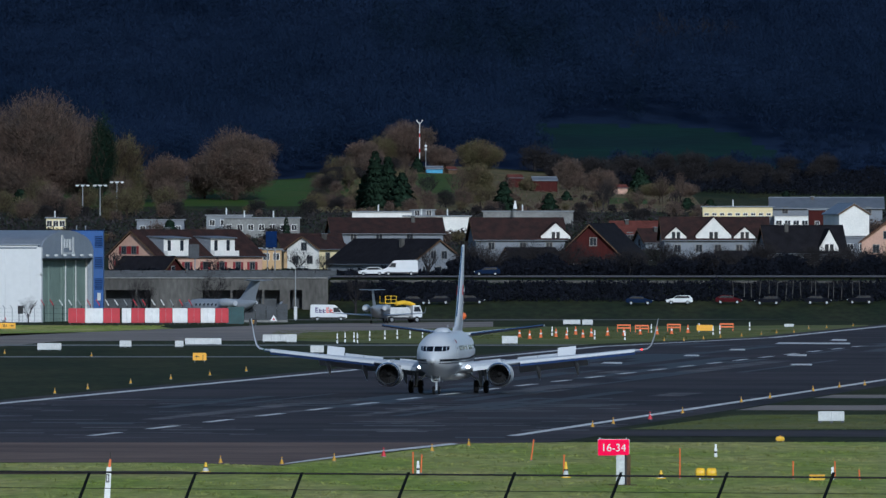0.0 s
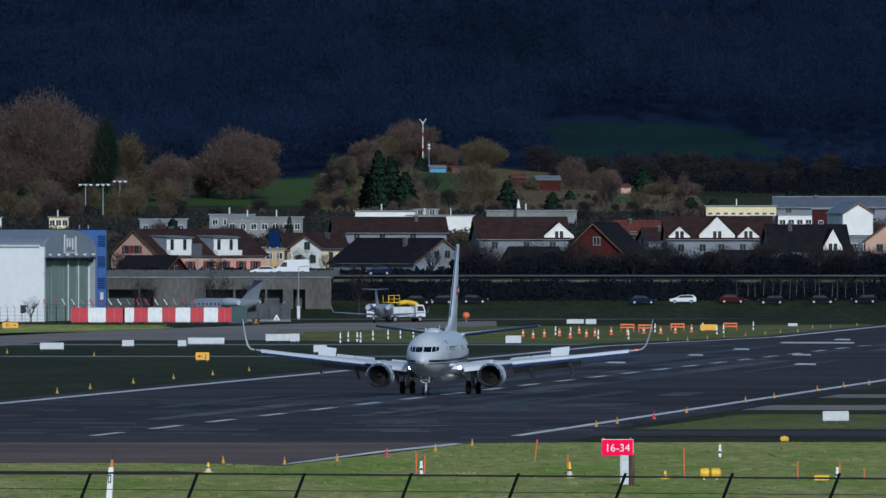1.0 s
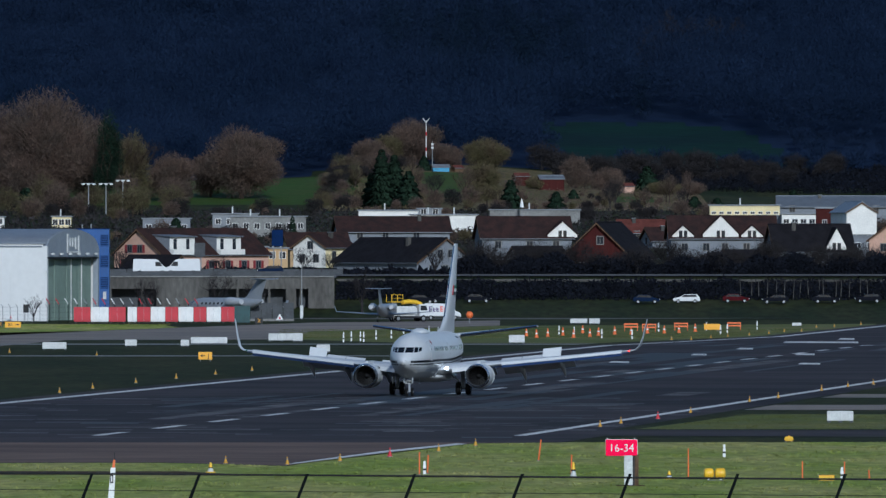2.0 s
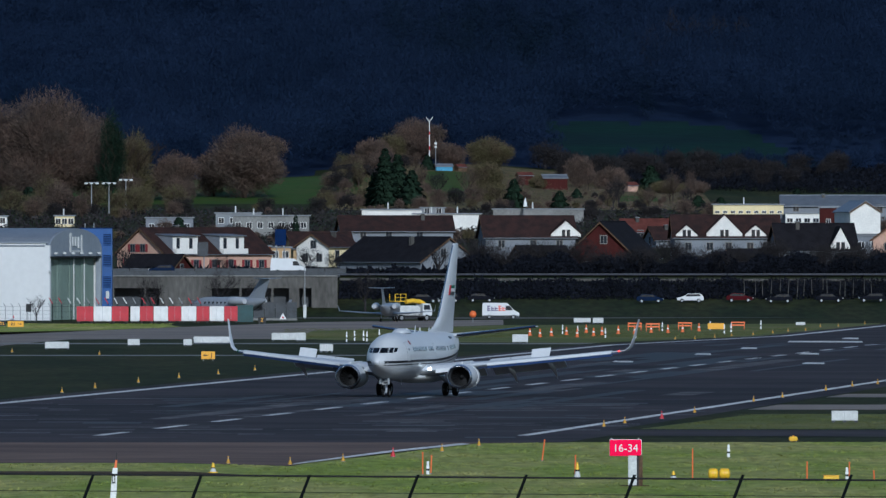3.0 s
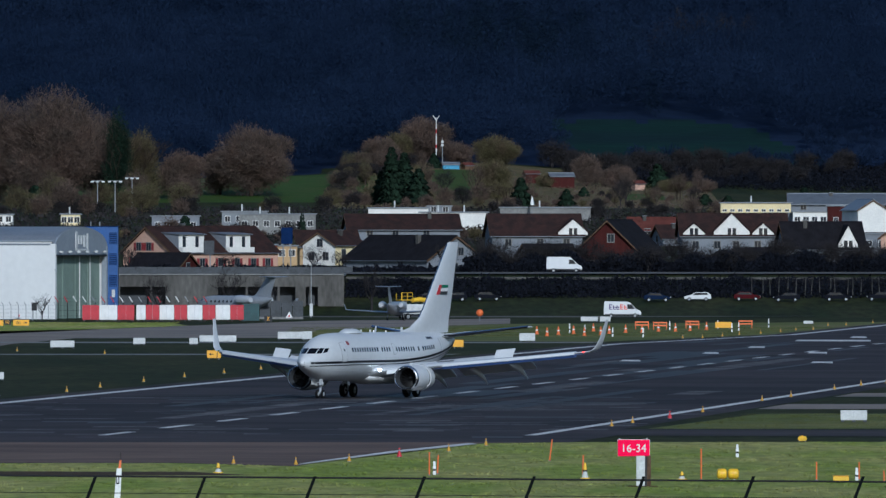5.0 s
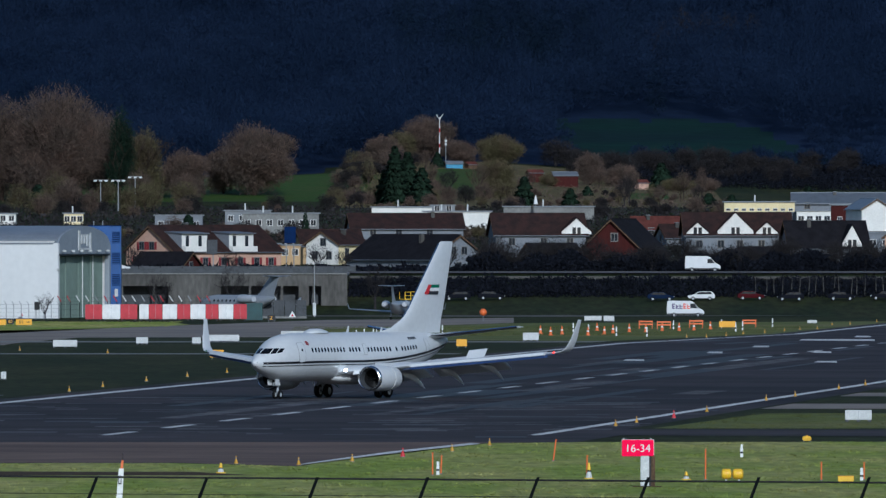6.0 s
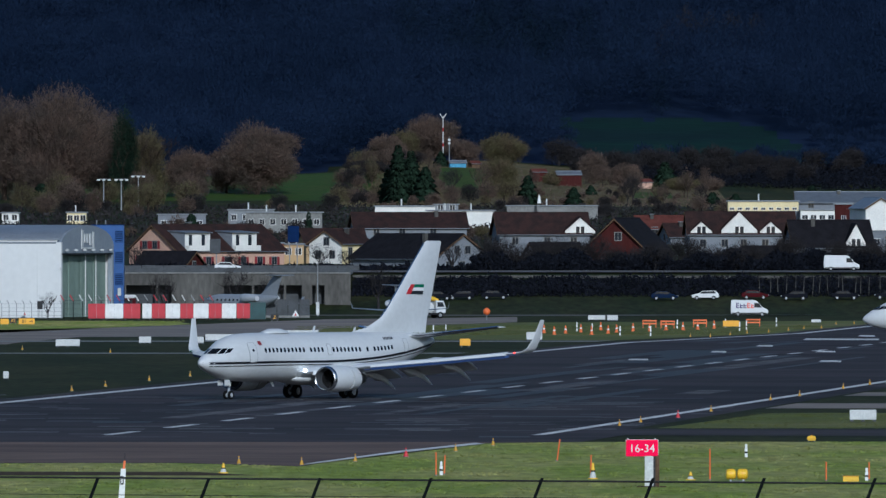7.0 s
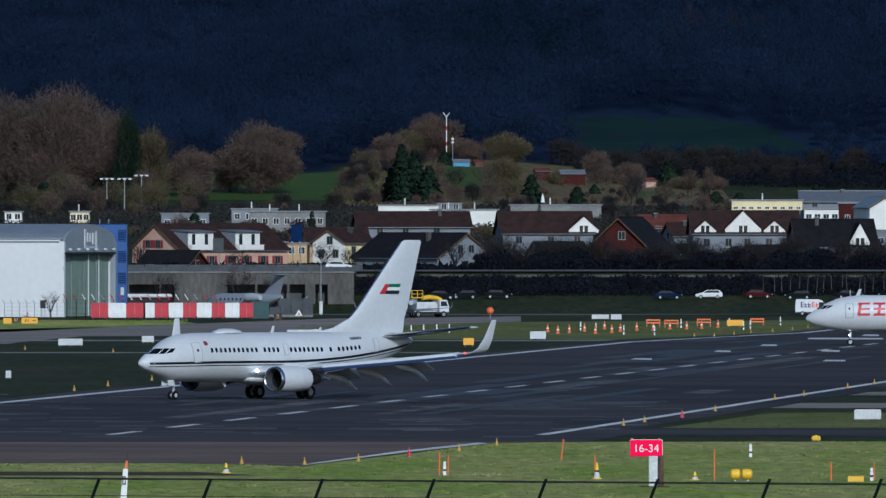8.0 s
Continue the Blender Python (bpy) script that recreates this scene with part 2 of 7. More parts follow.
def ground_z(y):
    """Height of the field: the spectators' slope, the level field, the dip, the road bank, the village slope and the wooded hill."""
    return float(np.interp(y, [p[0] for p in PROFILE], [p[1] for p in PROFILE]))


def hill_z(x, y):
    """Ground height with the garden knoll and the meadow shoulder behind the village."""
    z = ground_z(y)
    z += 4.8 * math.exp(-((x - 2) / 26) ** 2 - ((y - 4480) / 110) ** 2)
    z += 1.8 * math.exp(-((x - 44) / 30) ** 2 - ((y - 4420) / 110) ** 2)
    z += 4.5 * math.exp(-((x + 45) / 40) ** 2 - ((y - 4420) / 90) ** 2)
    return z


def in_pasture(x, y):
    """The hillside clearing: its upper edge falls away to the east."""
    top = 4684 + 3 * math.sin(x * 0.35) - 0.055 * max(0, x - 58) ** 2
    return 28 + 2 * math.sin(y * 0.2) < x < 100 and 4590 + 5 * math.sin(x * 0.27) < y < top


def land_cover(x, y):
    """What grows at a spot: 0 shaded winter grass, 1 green meadow, 2 cloud-shaded pasture, 3 garden ground, 4 woodland
    floor.
    """
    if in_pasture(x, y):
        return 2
    if y > 4570 or (y > 4500 and x > 62) or (y > 4520 and x < -30):
        return 4
    wob = 2 * math.sin(y * 0.09) + 1.5 * math.sin(x * 0.4)
    if (-88 < x < -16 + wob and 4270 < y < 4505) or (-2.5 < x < 10 + wob * 0.6 and 4335 < y < 4464) or (41 < x < 51 and 4300 < y < 4362):
        return 1
    if -26 < x < 63 and 4160 < y < 4560:
        return 3
    return 0

# ---------- ground ----------
def build_ground():
    xs = [-2500, -900, -300] + list(range(-180, 181, 3)) + [300, 900, 2500]
    ys = [-400, -100, 20, 150, 300, 450, 640, 740, 820, 900, 960, 1100, 1500, 2200, 2360, 2520, 2960, 2990, 3020, 3060, 3150, 3400, 3550, 3700, 3900, 4020]
    ys += list(range(4150, 4990, 8)) + [4990]
    verts = [(x, y, hill_z(x, y)) for y in ys for x in xs]
    k = len(xs)
    faces, cover = [], []
    for j in range(len(ys) - 1):
        for i in range(k - 1):
            faces.append((j * k + i, j * k + i + 1, (j + 1) * k + i + 1, (j + 1) * k + i))
            cover.append(land_cover((xs[i] + xs[i + 1]) / 2, (ys[j] + ys[j + 1]) / 2))
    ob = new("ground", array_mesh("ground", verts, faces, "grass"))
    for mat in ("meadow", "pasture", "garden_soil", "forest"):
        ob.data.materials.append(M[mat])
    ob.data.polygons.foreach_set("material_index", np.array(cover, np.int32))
    ob.data.shade_smooth()
    tagged(ob, "winter grass field in a shaded green rising to a wooded hill", "grass", kind="structure")


def centre(y):
    return -130.0 + 0.0821 * y


def strip(y0, y1, off0, off1):
    return [(centre(y0) + off0, y0), (centre(y0) + off1, y0), (centre(y1) + off1, y1), (centre(y1) + off0, y1)]


def build_pavement():
    run = tagged(plate(strip(1330, 2960, -33.5, 33.5), 0.02, "asphalt", "runway"), "dark grey asphalt runway streaked with rubber", "runway", kind="structure")
    tagged(plate([(-80, 1253.1), (8.58, 1253.1), (11.88, 1291.4), (75, 1272.0), (75, 1318.3), (12.28, 1328.7), (24.91, 1506.7), (-80, 1577.1)], 0.03, "asphalt", "taxiway_crossing"),
           "dark asphalt crossing taxiway", "taxiway", kind="structure")
    tagged(plate([(-80, 1147.9), (-16.86, 1150.6), (-9.07, 1135.1), (-5.18, 1188.4), (-0.89, 1225.8), (2.88, 1250.0), (8.59, 1254.6), (-80, 1254.6)], 0.025, "concrete_apron", "pavement_shoulder"),
           "brownish worn concrete shoulder of the taxiway", "pavement", kind="structure")
    # far taxiways and service strips
    tagged(plate([(-95, 2127.1), (-51.58, 2172.7), (-47.34, 2390.4), (-19.28, 2411.1), (-17.84, 2630.6), (9.76, 2779.7), (10.24, 2915.0), (-19.35, 2853.3), (-37.44, 2723.6), (-46.98, 2656.5), (-60.39, 2543.7), (-95, 2475.2)], 0.02, "concrete_taxiway", "taxiway_far"),
           "worn pale concrete taxiway beside the barrier", "taxiway", kind="structure")
    tagged(plate([(-60, 2960.0), (19.27, 2946.8), (60, 2962), (-60, 2962)], 0.02, "asphalt_light", "apron"), "grey asphalt apron below the road wall", "apron", kind="structure")
    for a, b in ((2228.3, 2264.4), (2029.0, 2043.8)):
        tagged(plate([(-90, a), (centre(a) - 36, a), (centre(b) - 36, b), (-90, b)], 0.03, "concrete", "service_path"), "narrow pale concrete cable strip in the grass", "path", kind="structure")
    for a, b, x0 in ((1467.4, 1506.7, 1330), (1567.3, 1597.0, 1400)):
        tagged(plate([(centre(a) + 34, a), (90, a), (90, b), (centre(b) + 34, b)], 0.015, "concrete_taxiway", "taxiway_side"), "pale worn concrete side taxiway", "taxiway", kind="structure")
    tagged(plate([(-30, 1095.8), (-11.2, 1095.8), (-15, 1110.2), (-30, 1112.6)], 0.02, "soil", "soil_patch"), "bare brown soil strip in the grass", "soil", kind="structure")

    # plates lay the sunlit green over the shaded field colour
    turf = "mown turf in a sunlit green beside the pavement"
    for k, pts in enumerate(([(-42, 925), (42, 925), (45, 1257), (8.58, 1254.3), (2.88, 1249.4), (-0.89, 1225.2), (-5.18, 1187.8), (-9.07, 1134.6), (-16.86, 1150.0), (-45, 1147.4)],
                [(14.5, 1334), (60, 1334), (60, 1434), (24.5, 1434)], 
                [(-19.36, 2421.5), (-17.73, 2637.0), (9.74, 2772.6), (67.03, 2823.4), (65.49, 2758.4), (43.19, 2519.9), (19.00, 2273.7), (-5.88, 2311.3)],
                [(-95, 2555.8), (-60.68, 2555.8), (-47.09, 2663.1), (-37.54, 2730.5), (-40.95, 2794.1), (-67.03, 2823.4), (-95, 2838.3)])):
        tagged(plate(pts, 0.012, "verge" if k in (1, 2) else "lawn", "turf"), "dimmer green verge beside the runway" if k in (1, 2) else turf, "grass", kind="structure")

    # centre line, edge lines, threshold marks
    def mark(name, pts, label, mat="marking"):
        o = plate(pts, 0.045, mat, name)
        tagged(o, label, "marking", "runway markings", kind="structure")
    for n in range(0, 22):
        y = (30 + n) * 43.05
        mark("centre_line_mark", strip(y, y + 20.5, -0.1, 0.66), "worn white runway centre line stripe")
    mark("edge_line_left", strip(1470, 2950, -30.6, -29.4), "long white runway edge line")
    mark("edge_line_right", strip(1291, 2950, 29.5, 30.4), "long white runway edge line")
    mark("turn_line", [(-9.17, 1138.1), (-3.05, 1199.1), (2.18, 1243.2), (1.55, 1247.5), (-3.50, 1204.8), (-8.66, 1147.9)], "curved white taxiway edge line")
    for pts in ([(42.86, 2286.7), (51.89, 2275.5), (53.01, 2324.8), (44.15, 2332.5)],
                [(39.82, 2051.2), (41.89, 2046.3), (42.33, 2068.0), (40.58, 2071.4)],
                [(18.16, 1941.1), (20.29, 1936.7), (20.50, 1956.1), (18.69, 1959.2)],
                [(37.54, 1919.0), (39.77, 1914.7), (40.17, 1933.7), (38.24, 1936.7)],
                [(34.70, 2137.9), (36.55, 2132.5), (36.95, 2156.1), (35.45, 2159.7)],
                [(28.21, 2047.1), (29.93, 2042.1), (30.25, 2063.8), (28.86, 2067.1)],
                [(52.14, 2404.9), (54.05, 2392.5), (55.28, 2447.0), (53.69, 2455.6)]):
        mark("touchdown_mark", pts, "faded white touchdown zone bar")
    # rubber streaks and repaired bands
    rng = random.Random(4)
    for i in range(60):
        y = rng.uniform(1380, 2300)
        off = rng.gauss(0, 9)
        ln, w = rng.uniform(30, 160), rng.uniform(0.4, 1.6)
        o = plate(strip(y, y + ln, off - w, off + w), 0.032 + 0.0002 * i, "rubber" if i % 4 else "faint", "tyre_streak")
        tagged(o, "dark tyre rubber streak on the runway", "tyre mark", "tyre streaks", kind="structure")
    for i in range(130):
        y = rng.uniform(1275, 1570)
        x, ln, w = rng.uniform(-40, 20), rng.uniform(2, 9), rng.choice((rng.uniform(2.0, 4.0), rng.uniform(3.5, 8.0)))
        ln = min(ln, centre(y) + 33 - x)
        if ln < 1.5:
            continue
        o = plate([(x, y), (x + ln, y + ln * 0.05), (x + ln, y + ln * 0.05 + w), (x, y + w)], 0.032 + 0.0001 * i, "faint" if i % 4 else "rubber", "tyre_streak")
        tagged(o, "faint worn streak across the crossing", "tyre mark", "tyre streaks", kind="structure")


build_ground()
build_pavement()

# ---------- aircraft ----------
class Hull:
    """A fuselage given by stations (x, centre height, half width, half height)."""

    def __init__(self, stations):
        self.s = np.array(sorted(stations), float)

    def at(self, x, a, off=0.0):
        c = [float(np.interp(x, self.s[:, 0], self.s[:, i])) for i in (1, 2, 3)]
        return Vector((x, (c[1] + off) * math.cos(a), c[0] + (c[2] + off) * math.sin(a)))

    def body(self, steps=70, n=40):
        lo, hi = self.s[0, 0], self.s[-1, 0]
        ts = [0.5 - 0.5 * math.cos(math.pi * i / steps) for i in range(steps + 1)]
        return loft([[self.at(lo + (hi - lo) * t, 2 * math.pi * k / n) for k in range(n)] for t in ts])

    def patch(self, x0, x1, a0, a1, off=0.012, nx=4, na=4, corner=0.0, lean=0.0):
        """A thin plate that lies on the skin between two stations and two angles (degrees)."""
        b = bmesh.new()
        grid = []
        for i in range(nx + 1):
            u = i / nx
            row = []
            for j in range(na + 1):
                v = j / na
                du = corner * (abs(2 * v - 1) ** 4)
                uu = du + (1 - 2 * du) * u
                x = x0 + (x1 - x0) * uu + lean * (v - 0.5)
                row.append(b.verts.new(self.at(x, radians(a0 + (a1 - a0) * v), off)))
            grid.append(row)
        for i in range(nx):
            for j in range(na):
                b.faces.new((grid[i][j], grid[i + 1][j], grid[i + 1][j + 1], grid[i][j + 1]))
        r = bmesh.ops.extrude_face_region(b, geom=b.faces[:])
        cx = [self.at((x0 + x1) / 2, radians((a0 + a1) / 2), 0), self.at((x0 + x1) / 2, radians((a0 + a1) / 2), 1)]
        d = (cx[1] - cx[0]).normalized() * -0.03
        bmesh.ops.translate(b, verts=[v for v in r["geom"] if isinstance(v, bmesh.types.BMVert)], vec=d)
        return b

    def nose_x(self, y, z):
        """The station nearest the nose at which the skin is y wide at height z."""
        x = self.s[-1, 0]
        while x > 0:
            c = [float(np.interp(x, self.s[:, 0], self.s[:, i])) for i in (1, 2, 3)]
            q = (z - c[0]) / c[2]
            if abs(q) < 1 and c[1] * math.sqrt(1 - q * q) >= y:
                return x
            x -= 0.01
        return x

    def pane(self, y0, y1, z0, z1, side, off=0.02, cut=0.0):
        """A glazed panel on the nose between two widths and two heights."""
        b = bmesh.new()
        rows = []
        for i in range(5):
            y = y0 + (y1 - y0) * i / 4
            row = []
            for j in range(4):
                z = z0 + cut * i / 4 + (z1 - z0 - cut * i / 4) * j / 3
                row.append(b.verts.new((self.nose_x(y, z) + off, side * (y + off * 0.7), z)))
            rows.append(row)
        for p, q in zip(rows, rows[1:]):
            for j in range(3):
                b.faces.new((p[j], q[j], q[j + 1], p[j + 1]))
        bmesh.ops.solidify(b, geom=b.faces[:], thickness=0.015)
        return b

    def band(self, x0, x1, height, wide, side, off=0.014, n=50):
        """A narrow painted stripe along the side; height(x) gives its middle."""
        b = bmesh.new()
        rows = []
        for i in range(n + 1):
            x = x0 + (x1 - x0) * i / n
            c = [float(np.interp(x, self.s[:, 0], self.s[:, k])) for k in (1, 2, 3)]
            row = []
            for h in (height(x) - wide / 2, height(x) + wide / 2):
                q = max(-0.98, min(0.98, (h - c[0]) / c[2]))
                row.append(b.verts.new((x, side * (c[1] * math.sqrt(1 - q * q) + off), h)))
                
            rows.append(row)
        for p, q in zip(rows, rows[1:]):
            b.faces.new((p[0], q[0], q[1], p[1]))
        bmesh.ops.solidify(b, geom=b.faces[:], thickness=0.01)
        return b


def airfoil(lead, chord, y, z, thick, n=10, twist=0.0):
    """A wing section at span y: its leading edge at (lead, z), running aft."""
    up, down = [], []
    for i in range(n + 1):
        u = i / n
        u = u * u * (3 - 2 * u)
        t = 5 * thick * (0.2969 * math.sqrt(u) - 0.126 * u - 0.3516 * u ** 2 + 0.2843 * u ** 3 - 0.1036 * u ** 4) * chord
        x, dz = lead - u * chord, -math.sin(twist) * u * chord
        up.append((x, y, z + dz + t * 1.1))
        down.append((x, y, z + dz - t * 0.8))
    return up + down[::-1][1:-1]


def mirror(bm, side):
    if side < 0:
        for v in bm.verts:
            v.co.y = -v.co.y
    return bm


def wheel(parent, x, y, r, w, name="wheel"):
    b = bmesh.new()
    prof = [(0.55 * r, -w / 2), (0.9 * r, -w / 2), (r, -w * 0.3), (r, w * 0.3), (0.9 * r, w / 2), (0.55 * r, w / 2)]
    n = 24
    loft([[(x + q * math.cos(2 * math.pi * k / n), y + s, r + q * math.sin(2 * math.pi * k / n)) for q, s in prof] for k in range(n + 1)], caps=False, bm=b)
    bmesh.ops.remove_doubles(b, verts=b.verts[:], dist=1e-4)
    t = part(name, b, "tyre", parent, smooth=True)
    b = rod((x, y - w * 0.36, r), (x, y + w * 0.36, r), 0.56 * r, n=20)
    rod((x, y - w * 0.48, r), (x, y + w * 0.48, r), 0.2 * r, n=12, bm=b)
    part("hub", b, "aircraft_grey", t, smooth=True)
    return t


SLEEVES = []


def nacelle(parent, side, x, y, z, r, length):
    n = 36

    def ring(dx, rr, flat=0.0):
        return [(x - dx, side * y + rr * 1.03 * math.cos(2 * math.pi * k / n),
                 z + rr * math.sin(2 * math.pi * k / n) * (0.93 if math.sin(2 * math.pi * k / n) < 0 else 1.0)) for k in range(n)]
    lip = loft([ring(0.12, 0.80 * r), ring(0.06, 0.82 * r), ring(0, 0.88 * r), ring(0.05, 0.94 * r), ring(0.3, 0.985 * r)], caps=False)
    eng = part("engine_cowl", loft([ring(0.3, 0.985 * r), ring(0.8, r * 1.02), ring(1.5, r * 1.03), ring(0.55 * length, r * 1.0), ring(0.552 * length, r * 0.9)], caps=False),
               "aircraft", parent, "white engine nacelle", True)
    part("intake_lip", lip, "bare_metal", eng, "polished metal intake lip", True)
    # intake wall and fan coloured dark for the shade inside the duct
    part("intake_duct", loft([ring(0.12, 0.80 * r), ring(0.35, 0.765 * r), ring(0.75, 0.74 * r)], caps=False), "slate", eng, "intake wall in dark grey for its shade", True)
    part("fan_case", loft([ring(0.75, 0.74 * r), ring(1.3, 0.72 * r)], caps=False), "tyre", eng, smooth=True)
    b = loft([ring(1.28, 0.72 * r), ring(1.3, 0.72 * r)])
    fan = part("fan", b, "tyre", eng, "dark engine fan")
    for k in range(18):
        a = 2 * math.pi * k / 18
        c, s = math.cos(a), math.sin(a)
        c2, s2 = math.cos(a + 0.25), math.sin(a + 0.25)
        b = bmesh.new()
        b.faces.new([b.verts.new((x - dx, side * y + rr * cc, z + rr * ss)) for dx, rr, cc, ss in
                     ((1.1, 0.2 * r, c, s), (1.2, 0.2 * r, c2, s2), (1.22, 0.7 * r, c2, s2), (1.05, 0.7 * r, c, s))])
        part("fan_blade", b, "black", eng)
    part("spinner", rod((x - 1.25, side * y, z), (x - 0.8, side * y, z), 0.2 * r, 0.02, n=18), "black", eng, smooth=True)
    part("exhaust_cone", loft([ring(0.78 * length, 0.66 * r), ring(0.95 * length, 0.55 * r), ring(1.12 * length, 0.40 * r), ring(1.2 * length, 0.12 * r)]), "dark_metal", eng, smooth=True)
    part("reverser_cascade", loft([ring(0.54 * length, 0.93 * r), ring(0.78 * length, 0.80 * r)], caps=False), "stripe", eng, "black cascade of the thrust reverser", True)
    sleeve = loft([ring(0.553 * length, 0.9 * r), ring(0.555 * length, 0.998 * r), ring(0.66 * length, 0.965 * r), ring(0.8 * length, 0.88 * r), ring(0.80 * length, 0.7 * r)], caps=False)
    SLEEVES.append(part("reverser_sleeve", sleeve, "aircraft", eng, "white sliding sleeve of the thrust reverser", True))
    # pylon
    b = loft([[(x - 1.0, side * y - 0.16, z + 0.9 * r), (x - 1.0, side * y + 0.16, z + 0.9 * r), (x - 1.3, side * y + 0.1, z + 1.18 * r), (x - 1.3, side * y - 0.1, z + 1.18 * r)],
              [(x - length - 0.8, side * y - 0.16, z + 0.62 * r), (x - length - 0.8, side * y + 0.16, z + 0.62 * r), (x - length - 0.8, side * y + 0.16, z + 1.2 * r), (x - length - 0.8, side * y - 0.16, z + 1.2 * r)]])
    part("pylon", b, "aircraft", parent)
    return eng


HULL_MAIN = [(16.6, 2.95, 0.03, 0.03), (16.5, 2.955, 0.2, 0.2), (16.25, 2.97, 0.40, 0.39), (15.7, 3.01, 0.72, 0.68), (15.0, 3.07, 1.02, 0.98), (14.35, 3.14, 1.25, 1.24),
            (13.6, 3.25, 1.46, 1.58), (12.8, 3.33, 1.63, 1.80), (11.6, 3.39, 1.79, 1.94), (10.2, 3.41, 1.87, 1.99), (9.0, 3.41, 1.88, 2.0), (-3.8, 3.41, 1.88, 2.0),
            (-5.5, 3.46, 1.86, 1.95), (-7.5, 3.6, 1.74, 1.80), (-9.5, 3.83, 1.5, 1.56), (-11.5, 4.1, 1.17, 1.24), (-13.3, 4.36, 0.82, 0.9), (-14.8, 4.56, 0.47, 0.52),
            (-15.5, 4.64, 0.26, 0.28), (-15.65, 4.66, 0.08, 0.08)]


SPOILERS = []


def wing(parent, side):
    secs = [(5.4, 9.2, 1.2, 2.15, 0.12), (4.4, 8.1, 2.2, 2.22, 0.12), (2.1, 5.3, 5.6, 2.6, 0.11), (-1.6, 3.1, 11.5, 3.2, 0.11), (-4.3, 1.75, 16.6, 3.72, 0.10)]
    w = part("wing", mirror(loft([airfoil(l, c, y, z, t) for l, c, y, z, t in secs]), side), "flap", parent, "pale grey swept wing", True)
    part("wing_underside", mirror(loft([[(l - 0.10 * c, y, z - 0.035 * c - 0.02), (l - 0.72 * c, y, z - 0.03 * c - 0.02), (l - 0.72 * c, y, z - 0.028 * c - 0.05), (l - 0.10 * c, y, z - 0.04 * c - 0.06)]
                                        for l, c, y, z, t in secs[2:]]), side), "underblue", w, "blue underside of the wing")
    # leading-edge slats, drooped
    part("slat", mirror(loft([[(l + 0.28, y, z - 0.12), (l + 0.12, y, z + 0.10), (l - 0.3, y, z + 0.17), (l - 0.22, y, z + 0.04), (l + 0.1, y, z - 0.16)]
                              for l, y, z in ((1.5, 6.4, 2.68), (-1.6, 11.4, 3.18), (-4.0, 16.0, 3.66))]), side), "aircraft", w, "extended white leading edge slat", True)
    part("slat_underside", mirror(loft([[(l + 0.24, y, z - 0.165), (l - 0.25, y, z - 0.13), (l - 0.45, y, z - 0.30), (l + 0.10, y, z - 0.34)]
                                        for l, y, z in ((1.5, 6.4, 2.68), (-1.6, 11.4, 3.18), (-4.0, 16.0, 3.66))]), side), "underblue", w, "blue underside of the leading edge")
    part("krueger_flap", mirror(loft([[(l + 0.35, y, z - 0.28), (l + 0.2, y, z + 0.04), (l - 0.2, y, z + 0.10), (l - 0.1, y, z - 0.1)]
                                      for l, y, z in ((4.1, 2.5, 2.22), (3.1, 3.9, 2.4))]), side), "aircraft", w)
    # trailing-edge flaps, lowered
    for a, b_ in (((-3.35, 2.3, 2.0), (-2.95, 5.2, 2.35)), ((-3.05, 5.9, 2.38), (-4.5, 11.8, 3.02))):
        part("flap", mirror(loft([[(x + 0.25, y, z + 0.12), (x - 0.5, y, z - 0.12), (x - 1.35, y, z - 0.62), (x - 1.3, y, z - 0.66), (x - 0.4, y, z - 0.28), (x + 0.2, y, z - 0.02)] for x, y, z in (a, b_)]), side),
             "flap", w, "lowered grey trailing edge flap", True)
    part("aileron", mirror(loft([[(x, y, z + 0.06), (x - 0.75, y, z), (x, y, z - 0.06)] for x, y, z in ((-4.65, 12.2, 3.24), (-5.6, 15.6, 3.6))]), side), "flap", w)
    for x, y, z in ((-2.3, 4.1, 2.1), (-2.7, 7.6, 2.45), (-3.5, 10.9, 2.85)):
        part("flap_fairing", mirror(loft([[(x + d, y + r * math.cos(a), z - 0.22 - drop + r * 1.25 * math.sin(a)) for a in [k * math.pi / 6 for k in range(12)]]
                                          for d, r, drop in ((1.5, 0.03, -0.1), (0.9, 0.15, 0.0), (0.0, 0.2, 0.1), (-1.0, 0.19, 0.36), (-1.9, 0.12, 0.8), (-2.5, 0.02, 1.15))]), side), "aircraft", w, "white canoe-shaped flap track fairing", True)
    # raised spoilers
    for y0, y1, h, l in ((2.6, 4.4, 0.34, (-0.9, -1.2)), (5.9, 7.6, 0.3, (-1.35, -1.75)), (7.65, 9.3, 0.3, (-1.78, -2.2)), (9.35, 10.9, 0.78, (-2.25, -2.6))):
        zs = [float(np.interp(y, [1.2, 5.6, 11.5], [2.15, 2.6, 3.2])) + 0.16 for y in (y0, y1)]
        sp = part("spoiler", mirror(loft([[(x, y, z), (x - 0.05, y, z - 0.02), (x - 0.75, y, z + h * 0.98), (x - 0.7, y, z + h)] for x, y, z in ((l[0], y0, zs[0]), (l[1], y1, zs[1]))]), side), "aircraft", w, "raised white spoiler panel")
        SPOILERS.append((sp, Vector(((l[0] + l[1]) / 2, side * (y0 + y1) / 2, sum(zs) / 2)), math.degrees(math.atan2(h, 0.75))))
    # winglet
    secs = [(-4.3, 1.75, 16.6, 3.72, 0.0), (-4.65, 1.55, 17.05, 3.82, 0.3), (-5.0, 1.35, 17.35, 4.12, 0.9), (-5.5, 1.05, 17.6, 4.9, 1.2), (-6.15, 0.55, 17.9, 6.45, 1.25)]
